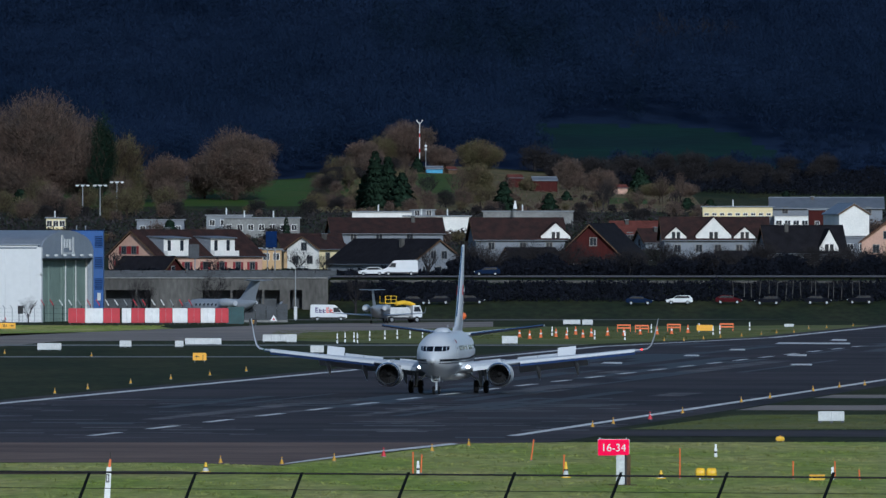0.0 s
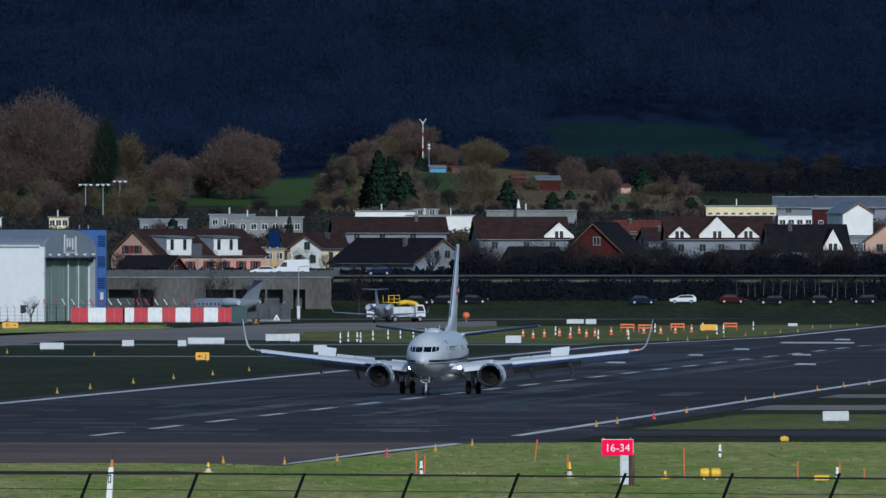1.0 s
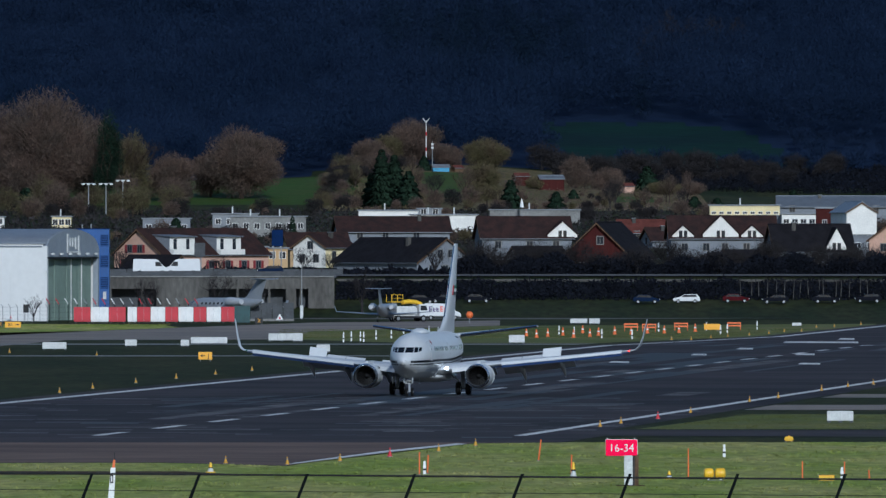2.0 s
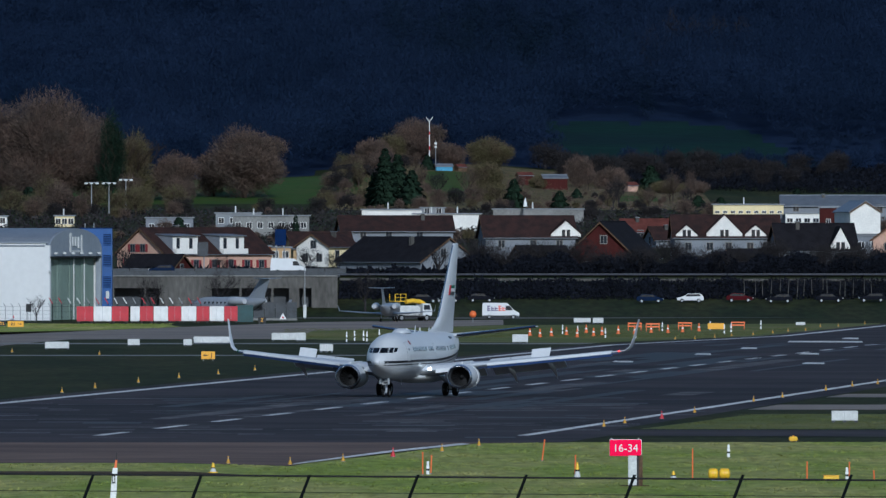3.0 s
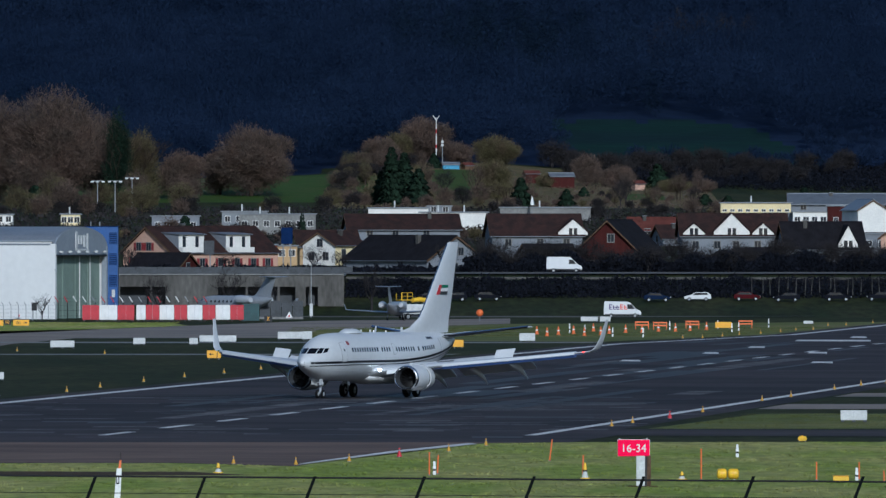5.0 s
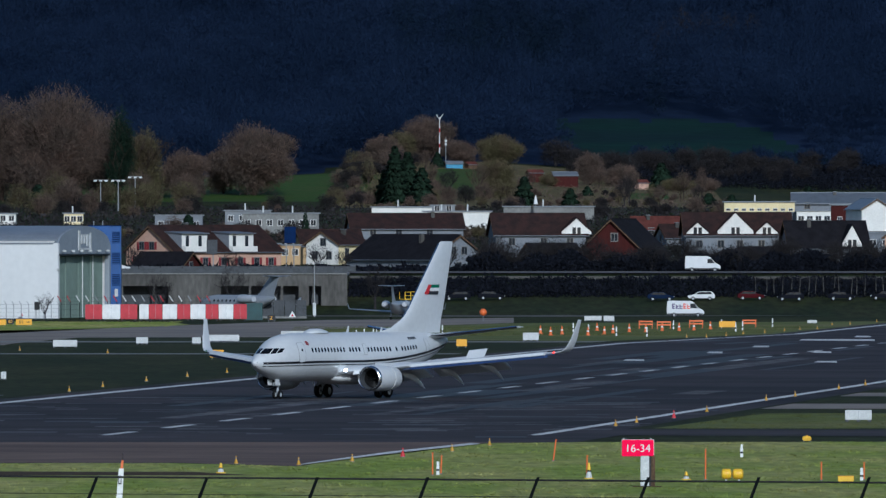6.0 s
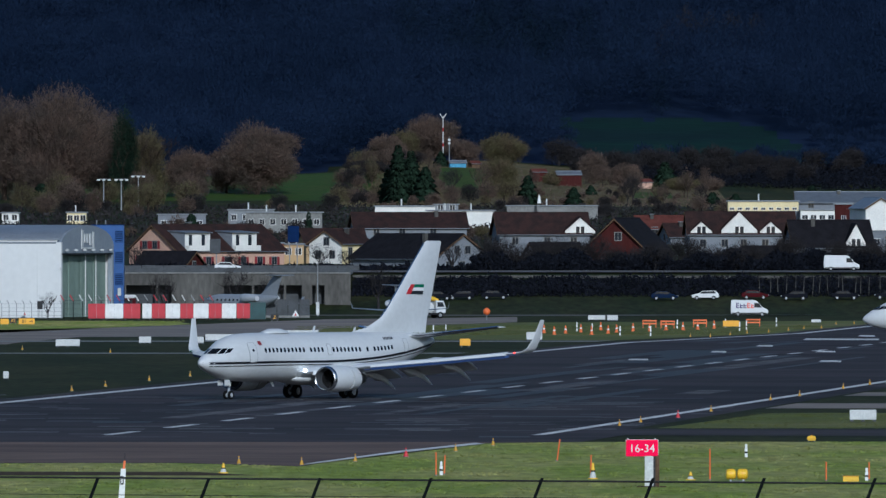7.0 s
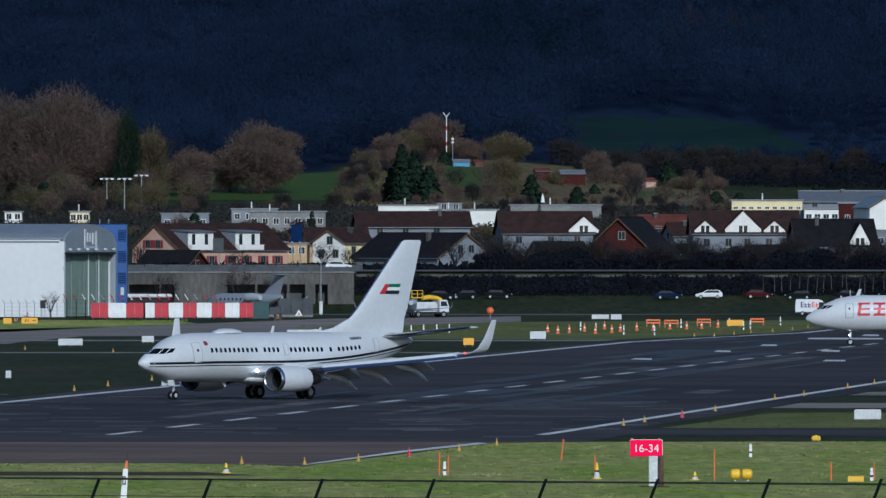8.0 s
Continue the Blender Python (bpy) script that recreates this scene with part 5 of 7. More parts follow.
def build_small_jet(m, label):
    """A slim business jet with tail-mounted engines and a high tailplane."""
    j = thing("business_jet", m, label, "airplane", "parked jets")
    hull = Hull([(9.8, 1.95, 0.03, 0.03), (9.3, 2.0, 0.4, 0.38), (8.2, 2.15, 0.85, 0.82), (6.8, 2.3, 1.12, 1.2), (5.2, 2.35, 1.2, 1.28), (-4, 2.35, 1.2, 1.28), (-6.5, 2.6, 0.95, 0.95), (-9, 3.0, 0.45, 0.45), (-10, 3.15, 0.08, 0.08)])
    body = part("fuselage", hull.body(40, 24), "parked_silver", j, smooth=True)
    for side in (1, -1):
        def ang(a):
            return a if side > 0 else 180 - a
        part("cockpit_pane", hull.patch(8.0, 6.9, ang(35), ang(66), 0.012, lean=-0.3), "cockpit_glass", body)
        for i in range(7):
            part("cabin_window", hull.patch(4.6 - i * 1.05, 4.2 - i * 1.05, ang(10), ang(26), 0.012, 2, 3, 0.15), "cockpit_glass", body)
        part("wing", mirror(loft([airfoil(l, c, y, z, 0.11) for l, c, y, z in ((2.2, 4.6, 0.6, 1.5), (-0.2, 2.6, 4.5, 1.75), (-2.6, 1.3, 9.2, 2.1))]), side), "parked_silver", j, smooth=True)
        part("winglet", mirror(loft([airfoil(l, c, y, z, 0.08) for l, c, y, z in ((-2.6, 1.3, 9.2, 2.1), (-3.5, 0.6, 9.5, 3.2))]), side), "parked_silver", j)
        e = part("engine", loft([[(x, side * 1.95 + r * math.cos(a), 3.0 + r * math.sin(a)) for a in [k * math.pi / 10 for k in range(20)]] for x, r in ((-3.4, 0.58), (-3.6, 0.68), (-4.6, 0.72), (-6.2, 0.62), (-7.1, 0.42))]), "aircraft_grey", j, "tail-mounted engine", True)
        part("intake", rod((-3.39, side * 1.95, 3.0), (-3.45, side * 1.95, 3.0), 0.5, n=20), "dark_metal", e)
        part("pylon", box(-6.2, min(side * 1.0, side * 1.5), 2.9, -4.2, max(side * 1.0, side * 1.5), 3.05), "parked_silver", j)
        part("tailplane", mirror(loft([airfoil(l, c, y, z, 0.10) for l, c, y, z in ((-8.9, 2.2, 0.0, 6.5), (-10.0, 1.0, 2.5, 6.6))]), side), "parked_silver", j, smooth=True)
        part("main_leg", rod((-0.6, side * 1.6, 0.3), (-0.5, side * 1.5, 1.5), 0.08), "aircraft_grey", j)
        wheel(j, -0.6, side * 1.6, 0.32, 0.25, "main_wheel")
    part("fin", loft([[(px, pz, z) for px, py, pz in airfoil(l, c, 0, 0, 0.09)] for l, c, z in ((-4.6, 5.2, 3.2), (-6.0, 3.8, 4.0), (-8.7, 2.4, 6.6))]), "parked_silver", j, smooth=True)
    part("nose_leg", rod((7.0, 0, 0.25), (7.0, 0, 1.6), 0.07), "aircraft_grey", j)
    wheel(j, 7.0, 0.0, 0.25, 0.2, "nose_wheel")
    return j


def build_service_truck(m):
    t = thing("service_truck", m, "white and yellow aircraft service truck with a raised cage", "truck")
    part("chassis", box(-3.2, -1.1, 0.55, 3.2, 1.1, 0.85, 0.03), "black", t)
    cab = part("cab", prism([(1.6, 0.85), (3.2, 0.85), (3.25, 1.7), (2.85, 2.7), (1.6, 2.75)], "y", -1.1, 1.1), "car_white", t)
    part("cab_window", prism([(1.8, 1.75), (3.0, 1.75), (2.75, 2.5), (1.8, 2.5)], "y", -1.12, -1.1), "pane", cab)
    part("tank", box(-3.1, -1.1, 0.9, 1.3, 1.1, 2.4, 0.25), "dirty_white", t, "pale tank body")
    b = loft([[(x, -0.35 + 0.5 * math.cos(a), z + 0.35 * math.sin(a)) for a in [k * math.pi / 8 for k in range(16)]] for x, z in ((-1.0, 3.0), (0.2, 3.15), (1.4, 3.0), (2.2, 2.7))])
    part("boom", b, "yellow", t, "yellow folded boom", True)
    c = part("cage_floor", box(-3.2, -0.9, 3.0, -1.2, 0.9, 3.12), "yellow", t)
    for x in (-3.2, -2.2, -1.25):
        for y in (-0.9, 0.85):
            part("cage_post", box(x, y, 3.1, x + 0.06, y + 0.06, 4.2), "yellow", c)
    for z in (3.6, 4.15):
        part("cage_rail", box(-3.2, -0.9, z, -1.2, -0.84, z + 0.06), "yellow", c)
    part("cage_support", box(-2.5, -0.3, 2.35, -1.9, 0.3, 3.0), "galvanised", t)
    for x in (-2.1, 2.3):
        for side in (-1, 1):
            w = part("wheel", rod((x, side * 0.8, 0.5), (x, side * 1.12, 0.5), 0.5, n=18), "tyre", t)
            part("rim", rod((x, side * 1.08, 0.5), (x, side * 1.13, 0.5), 0.28, n=14), "galvanised", w)
    return t


def build_lamp_post(pt, h, label="tall grey lamp post on the apron"):
    s = thing("lamp_post", put(pt), label, "lamp post")
    part("pole", rod((0, 0, 0), (0, 0, h), 0.11, 0.06, 10), "galvanised", s, smooth=True)
    part("arm", rod((0, 0, h), (1.0, 0, h + 0.15), 0.05, n=8), "galvanised", s)
    part("lamp_head", box(0.9, -0.15, h + 0.08, 1.6, 0.15, h + 0.22, 0.04), "galvanised", s)
    part("control_box", box(-0.25, -0.3, 0.2, 0.25, 0, 2.2, 0.03), "dirty_white", s, "white box at its foot")


build_road()
build_small_jet(pose(-32.81, 2905, -1.0, 0, 0, 127), "parked pale business jet with a high tailplane")
build_small_jet(pose(-7.45, 2862, -1.0, 0, 0, 82) @ Matrix.Scale(0.8, 4), "parked business jet seen from behind beside a truck")
build_service_truck(pose(-4.27, 2884, -1.0, 0, 0, 28))
build_lamp_post((-21.06, 2946.8), 8.4)


def build_bus():
    b = thing("apron_bus", pose(0, 2960, -1.0), "apron bus with white roof and dark red sides", "bus")
    body = part("body", box(-6.2, -1.3, 0.35, 6.2, 1.3, 2.75, 0.12), "car_red", b)
    part("roof", box(-6.15, -1.28, 2.75, 6.15, 1.28, 3.25, 0.15), "car_white", b, "white bus roof")
    for i in range(7):
        part("side_window", box(-5.8 + i * 1.66, -1.33, 1.35, -4.3 + i * 1.66, -1.29, 2.5), "pane", body)
    for x in (-3.8, 3.9):
        for side in (-1, 1):
            w = part("wheel", rod((x, side * 1.0, 0.48), (x, side * 1.32, 0.48), 0.48, n=18), "tyre", b)
            part("rim", rod((x, side * 1.3, 0.48), (x, side * 1.335, 0.48), 0.26, n=14), "galvanised", w)
    return b


BUS = build_bus()
VAN = build_van(pose(0, 2930, -1.0), "white delivery van with purple and orange letter shapes", True)
ROAD_CARS = [build_car(pose(0, 3064, 6), "car_white", "white car driving on the raised road", 0.0), build_van(pose(0, 3064, 6), "white panel van driving on the raised road"),
             build_van(pose(0, 3064, 6), "white van driving on the raised road"), build_car(pose(0, 3064, 6), "car_blue", "blue car driving on the raised road", 1.0),
             build_car(pose(0, 3064, 6), "car_white", "white hatchback driving on the raised road", 0.0)]
for i, (x, mat) in enumerate(((1160, "car_blue"), (1232, "car_white"), (1320, "car_red"), (1390, "car_dark"), (1480, "car_dark"), (1556, "car_dark"), (760, "car_dark"), (800, "car_dark"), (860, "car_dark"))):
    names = dict(car_blue="dark blue", car_white="white", car_red="dark red", car_dark="black")
    build_car(pose(x * 0.0905 - 70.9, 2996 + (i % 3), ground_z(2996 + (i % 3)) + 0.03, 0, 0, 180 if i % 2 else 2), mat, names[mat] + " car parked below the road bank", i % 2, group="parked cars")


# ---------- village ----------
def window_set(wall, face, spots, w=1.1, h=1.3, shutters=False, axis="y"):
    """Windows with frame, pane and sill on a wall face. spots: (along, sill height). axis 'y': on the gable plane; 'x': on the long side."""
    for a, z in spots:
        def bx(a0, z0, a1, z1, d0, d1):
            return box(a0, face - d1, z0, a1, face - d0, z1) if axis == "y" else box(face + d0, a0, z0, face + d1, a1, z1)
        f = part("window", bx(a - w / 2 - 0.12, z - 0.12, a + w / 2 + 0.12, z + h + 0.12, 0.0, 0.05), "concrete", wall)
        part("pane", bx(a - w / 2, z, a - 0.04, z + h, 0.05, 0.07), "pane", f)
        part("pane", bx(a + 0.04, z, a + w / 2, z + h, 0.05, 0.07), "pane", f)
        if shutters:
            for s in (-1, 1):
                c = a + s * (w / 2 + 0.42)
                part("shutter", bx(c - 0.28, z - 0.05, c + 0.28, z + h + 0.05, 0.0, 0.07), "shutter", wall, "dark red shutter")


def build_house(m, w, L, eave, rise, wall, roof, label, gable_windows=(), side_windows=(), shutters=False, over=0.5, chimney=None, dormers=(), side=1, gable_dormers=(), gable=None):
    """A pitched-roof house. Its gable stands in the local plane y = 0, the ridge runs back along y."""
    h = thing("house", m, label, "house", "village houses")
    b = prism([(-w / 2, -3), (w / 2, -3), (w / 2, eave), (0, eave + rise), (-w / 2, eave)], "y", 0, L)
    body = part("wall", b, wall, h)
    k = rise / (w / 2)
    t = 0.22
    for s in (-1, 1):
        e = w / 2 + over
        rb = loft([[(0, y, eave + rise + 0.02), (s * e, y, eave - k * over + 0.02), (s * e, y, eave - k * over + t), (0, y, eave + rise + t + 0.06)] for y in (-over, L + over)])
        r = part("roof", rb, roof, h)
        part("gutter", rod((s * (e + 0.06), -over, eave - k * over + 0.08), (s * (e + 0.06), L + over, eave - k * over + 0.08), 0.08, n=8), "zinc", r)
        part("barge_board", loft([[(0, y, eave + rise - 0.12), (s * e, y, eave - k * over - 0.12), (s * e, y, eave - k * over + 0.16), (0, y, eave + rise + 0.16)] for y in (-over - 0.06, -over - 0.01)]), "wood", r)
    part("ridge", rod((0, -over, eave + rise + t), (0, L + over, eave + rise + t), 0.14, n=8), roof, h)
    window_set(body, -0.04 if gable else 0.0, gable_windows, shutters=shutters)
    window_set(body, w / 2, side_windows, shutters=shutters, axis="x")
    if gable:
        part("gable_face", prism([(-w / 2, -3), (w / 2, -3), (w / 2, eave), (0, eave + rise - 0.02), (-w / 2, eave)], "y", -0.04, -0.004), gable, h, "white rendered gable")
    if chimney:
        c = part("chimney", box(chimney[0] - 0.35, chimney[1] - 0.35, eave, chimney[0] + 0.35, chimney[1] + 0.35, eave + rise + chimney[2], 0.02), "wall_concrete", h)
        part("chimney_cap", box(chimney[0] - 0.45, chimney[1] - 0.45, eave + rise + chimney[2], chimney[0] + 0.45, chimney[1] + 0.45, eave + rise + chimney[2] + 0.12), "zinc", c)
    # shed dormers with balcony on the +x slope; (along, width, mat)
    for a, dw, mat in dormers:
        x0, x1 = w * 0.1, w / 2 - 0.3
        z1 = eave + rise - k * x0
        d = part("dormer", loft([[(x1, y, eave + 0.1), (x1, y, z1 - 0.35), (x0, y, z1 - 0.1), (x0, y, eave + 0.1)] for y in (a, a + dw)]), mat, h, "dormer with a pale front")
        part("dormer_front", box(x1 - 0.1, a + 0.05, eave + 0.1, x1 + 0.025, a + dw - 0.05, z1 - 0.42), "plaster", d, "white dormer front")
        part("dormer_roof", loft([[(x1 + 0.5, y, z1 - 0.42), (x1 + 0.5, y, z1 - 0.25), (x0 - 0.6, y, z1 + 0.12), (x0 - 0.6, y, z1 - 0.05)] for y in (a - 0.2, a + dw + 0.2)]), "zinc", d)
        for f in (0.22, 0.72):
            part("dormer_window", box(x1 - 0.02, a + dw * f - 0.4, eave + 0.5, x1 + 0.04, a + dw * f + 0.4, z1 - 0.7), "pane", d)
        p = part("balcony", box(x1 + 0.05, a, eave - 0.1, x1 + 1.1, a + dw, eave + 0.05), "plaster", d)
        part("balcony_front", box(x1 + 1.02, a, eave + 0.05, x1 + 1.1, a + dw, eave + 0.85), "plaster", p, "white balcony front")
        part("balcony_end", box(x1 + 0.05, a, eave + 0.05, x1 + 1.02, a + 0.07, eave + 0.85), "plaster", p)
    # gabled dormers on the +x slope: (along, width, height)
    for a, dw, dh in gable_dormers:
        x1 = w / 2 + 0.15
        d = part("gabled_dormer", prism([(a - dw / 2, eave), (a + dw / 2, eave), (a + dw / 2, eave + dh * 0.16), (a, eave + dh), (a - dw / 2, eave + dh * 0.16)], "x", 0.3, x1), "plaster", h, "white gabled dormer")
        for s in (-1, 1):
            part("dormer_roof", loft([[(x, a, eave + dh + 0.05), (x, a + s * (dw / 2 + 0.3), eave + dh * 0.16 - 0.12), (x, a + s * (dw / 2 + 0.3), eave + dh * 0.16 + 0.06), (x, a, eave + dh + 0.22)] for x in (0.0, x1 + 0.35)]), roof, d)
        if dw > 2.5:
            for q in (-0.5, 0.5):
                part("dormer_window", box(x1, a + q * 0.9 - 0.33, eave + 0.1, x1 + 0.04, a + q * 0.9 + 0.33, eave + 1.3), "pane", d)
    return h


def build_block(m, w, d, floors, fh, wall, label, bays=6, trim="zinc", vents=2, window=(1.2, 1.3)):
    """A flat-roofed block with rows of windows."""
    b = thing("apartment_block", m, label, "building", "flat roofed blocks")
    H = floors * fh
    body = part("wall", box(-w / 2, 0, -6, w / 2, d, H), wall, b)
    part("roof_slab", box(-w / 2 - 0.3, -0.3, H, w / 2 + 0.3, d + 0.3, H + 0.25), trim, b)
    for f in range(floors):
        for i in range(bays):
            a = -w / 2 + w * (i + 0.5) / bays
            z = f * fh + fh * 0.3
            q = part("window", box(a - window[0] / 2, -0.05, z, a + window[0] / 2, 0.03, z + window[1]), "white", body)
            part("pane", box(a - window[0] / 2 + 0.08, -0.07, z + 0.08, a - 0.03, -0.05, z + window[1] - 0.08), "pane", q)
            part("pane", box(a + 0.03, -0.07, z + 0.08, a + window[0] / 2 - 0.08, -0.05, z + window[1] - 0.08), "pane", q)
    for i in range(vents):
        x = -w / 2 + w * (i + 0.7) / (vents + 0.6)
        part("flue", rod((x, d / 2, H + 0.2), (x, d / 2, H + 1.6), 0.16, n=10), "dirty_white", b)
    return b


def build_village():
    def at(x, z_base, y, rz=0.0):
        return pose(x, y, z_base, 0, 0, rz)
    # terraced salmon house with dormers and balconies
    build_house(at(-52.72, 5.71, 3310, -46), 12.5, 26, 2.9, 4.3, "pink", "roof_brown", "salmon rendered house with brown roof and white balconies",
                [(-3.4, 0.6), (0.4, 3.2), (-2.2, 3.2), (3.0, 0.6)], [(3, 0.4), (7.5, 0.4), (12, 0.4), (16, 0.4), (20, 0.4), (23.5, 0.4)], True, dormers=((2.0, 6.2, "grey_render"), (13.5, 6.0, "grey_render")), chimney=(-1.5, 10, 0.6))
    build_house(at(-44.20, 5.40, 3215, 62), 6.5, 9.5, 1.0, 2.0, "barn", "roof_dark", "low dark-roofed shed with red end wall", [(0, 0.2)], chimney=(1, 3, 0.2))
    build_house(at(-26.94, 6.55, 3370, -78), 8.0, 11, 3.0, 2.6, "ochre", "roof_brown", "ochre house with a brown tiled roof", [(-1, 1)], [(2.2, 0.7), (5.2, 0.7)])
    b = build_block(at(-28.26, 6.92, 3345), 3.65, 5, 1, 2.6, "ochre", "small beige flat-roofed annexe with white windows", 2)
    build_block(at(-30.67, 6.93, 3343), 1.32, 4, 1, 2.8, "rust", "small rust red rendered annexe", 1, vents=0, window=(0.5, 0.8))
    build_house(at(-22.53, 6.50, 3352, -36), 7.2, 9.0, 3.3, 2.1, "cream", "roof_brown", "cream house with white gable and brown roof", [(-1.6, 0.6), (1.5, 0.6), (0.2, 3.0)], [(2.5, 1.2), (5.8, 1.2)], chimney=(1, 5, 0.5), gable="plaster")
    build_house(at(1.88, 5.13, 3270, 38), 12.5, 24, 2.2, 4.0, "grey_render", "roof_dark", "large grey house with a long dark roof", [(-3, 0.3), (0, 0.3), (3, 0.3), (-1.2, 3.0), (1.2, 3.0)], chimney=(-2, 8, 0.3))
    build_house(at(-19.02, 10.96, 3610, -84), 11, 21.5, 1.4, 2.7, "grey_render", "roof_brown", "grey house with a long brown tiled roof", [(-2, 0.2), (2, 0.2)], [(4, 0.1), (9, 0.1), (15, 0.1)], chimney=(1.5, 16, 0.6))
    build_house(at(8.27, 8.97, 3500, -82), 10, 17, 2.4, 3.7, "grey_render", "roof_brown", "brown-roofed house with one white gabled dormer", [(0, 0.4)], [(3, 0.4), (9, 0.4), (14, 0.4)], gable_dormers=((15.2, 5.6, 3.0),))
    build_house(at(28.49, 5.28, 3255, -16), 12.0, 15, 3.2, 5.6, "barn", "roof_dark", "dark red wooden barn with a brown roof", [(0.5, 5.2), (-3, 0.6)], over=0.8)
    # grey render carries the shade on this house's pale walls
    build_house(at(43.46, 7.81, 3450, -86), 10, 19.5, 3.6, 3.8, "grey_render", "roof_brown", "brown-roofed house with three white gabled dormers, walls greyed for shade", [(0, 1)], [(2.5, 1.2), (6.5, 1.2), (10, 1.2), (14, 1.2), (17, 1.2)],
                gable_dormers=((2.2, 4.0, 2.2), (9.2, 6.6, 4.0), (15.0, 4.0, 2.2)))
    build_house(at(59.65, 6.32, 3305, -80), 10, 14, 3.0, 4.4, "grey_render", "roof_dark", "grey house below a dark roof with dormer", [(0, 1)], [(3, 0.5), (7, 0.5), (11, 0.5)], gable_dormers=((11, 3.4, 3.9),), chimney=(1, 4, 0.5))
    build_house(at(84.9, 12.2, 3700, 14), 6.2, 12, 3.9, 1.9, "plaster", "zinc", "white gabled house with a grey roof on the slope", [], over=0.3)
    build_house(at(84.51, 8.60, 3420, -14), 9.5, 12, 2.4, 3.4, "pink", "roof_red", "peach gabled house beside pale terraces", [(-2, 0.4), (2, 0.4), (0, 2.9)])
    # further rows and terraces
    build_block(at(-34.42, 11.61, 3840), 15.70, 10, 1, 3.6, "concrete", "long pale grey flat-roofed terrace with metal trim", 7, vents=2)
    build_block(at(-55.21, 11.39, 3830), 9.74, 9, 1, 3.4, "grey_render", "pale grey flat-roofed terrace behind bare trees", 4, vents=0)
    build_block(at(-41.49, 12.75, 3870), 9.38, 8, 1, 3.0, "zinc", "grey metal-clad penthouse floor", 4, vents=1)
    build_block(at(-9.73, 13.91, 3920), 12.58, 10, 1, 2.6, "plaster", "white flat-roofed block with a flue", 0, vents=1)
    build_block(at(1.89, 13.20, 3900), 14.17, 9, 1, 2.4, "plaster", "long low white flat-roofed block", 0, vents=2)
    build_block(at(-1.08, 15.09, 3960), 5.04, 6, 1, 1.8, "zinc", "small grey roof-top cabin", 2, vents=0)
    build_block(at(21.56, 14.72, 4000), 19.38, 8, 1, 1.9, "concrete", "pale concrete terrace with parapet", 0, vents=1, window=(0.8, 0.7))
    build_block(at(66.0, 15.0, 3960), 14.9, 9, 1, 2.6, "cream", "pale yellow terrace with low balconies", 9, vents=1, window=(1.0, 0.6))
    build_block(at(76.0, 13.0, 3880), 7.2, 9, 1, 2.75, "plaster", "low white flat-roofed terrace", 4, vents=0, window=(1.3, 1.0))
    build_block(at(69.6, 12.6, 3886), 5.6, 9, 1, 2.8, "grey_render", "blank grey side wing of a white terrace", 0, vents=0)
    build_house(at(74.0, 16.2, 4012, -90), 10, 24, 1.2, 2.1, "grey_render", "zinc", "long low hall with a grey sheet roof", [(0, 0.2)], [(3, 0.1), (21, 0.1)], chimney=(1, 9, 0.4))
    build_block(at(79.7, 12.0, 3803), 3.4, 6, 1, 4.9, "barn", "narrow red-brown rendered annexe", 1, vents=0, window=(1.0, 1.2))
    build_block(at(79.14, 8.16, 3480), 11.59, 7, 1, 3.4, "grey_render", "grey low facade with windows", 5, vents=0)
    build_block(at(-79.18, 12.70, 3950), 4.07, 8, 1, 2.5, "cream", "cream block half hidden behind trees", 3, vents=1)
    build_block(at(-93.18, 12.94, 3950), 3.59, 8, 1, 2.2, "plaster", "white block half hidden behind trees", 2, vents=0)
    for x0, y0, rz, ln in ((37.51, 3800, -80, 15), (52.17, 3820, -82, 9), (42.13, 3700, -75, 11)):
        build_house(at(x0, ground_z(y0) + 0.6, y0, rz), 9, ln, 0.9, 2.4, "grey_render", "roof_red" if ln != 11 else "roof_brown", "low house with a reddish tiled roof", [(0, 0.2)], [(3, -0.1), (7, -0.1)], chimney=(1, 3, 0.5))
    for x0, y0, rz, ln, mt in ((14.60, 3420, -70, 9, "grey_render"), (51.56, 3300, -70, 9, "ochre"), (78.49, 3620, -70, 10, "plaster"), (-15.04, 3450, -70, 8, "plaster")):
        build_house(at(x0, ground_z(y0) - 1.2, y0, rz), 8, ln, 2.2, 2.2, mt, "roof_dark", "small house with a dark tiled roof", [(0, 0.5)], [(2, 0.4), (5, 0.4)])
    # garden sheds on the knoll
    for m_, w, L, e, r, wl, rf, lb in ((at(18.9, 23.3, 4420, -74), 2.6, 3.4, 1.5, 0.5, "barn", "roof_red", "small red garden shed"),
                                       (at(24.6, 22.3, 4400, -78), 3.0, 5.8, 1.8, 0.7, "barn", "zinc", "red garden shed with a pale metal roof"),
                                       (at(44.4, 20.8, 4400, -64), 2.4, 2.6, 1.6, 0.5, "pink", "roof_red", "pinkish brick garden shed"),
                                       (at(-0.5, 25.6, 4466, -84), 2.4, 3.9, 1.45, 0.4, "light_blue", "zinc", "light blue garden hut"),
                                       (at(4.4, 25.7, 4468, -60), 2.0, 2.4, 1.2, 0.4, "wood", "roof_red", "small wooden garden hut")):
        build_house(m_, w, L, e, r, wl, rf, lb, [(0, 0.5)] if w > 2.5 else [], over=0.2)
    build_house(at(53.5, 18.6, 4556, -88), 9, 20, 2.6, 2.6, "barn", "roof_dark", "long dark barn at the edge of the wood", [(0, 0.4)], over=0.8)
    # hoardings
    s = thing("billboard", at(-27.46, ground_z(3250), 3250), "dark blue advertising hoarding on posts", "billboard")
    w = 1.97
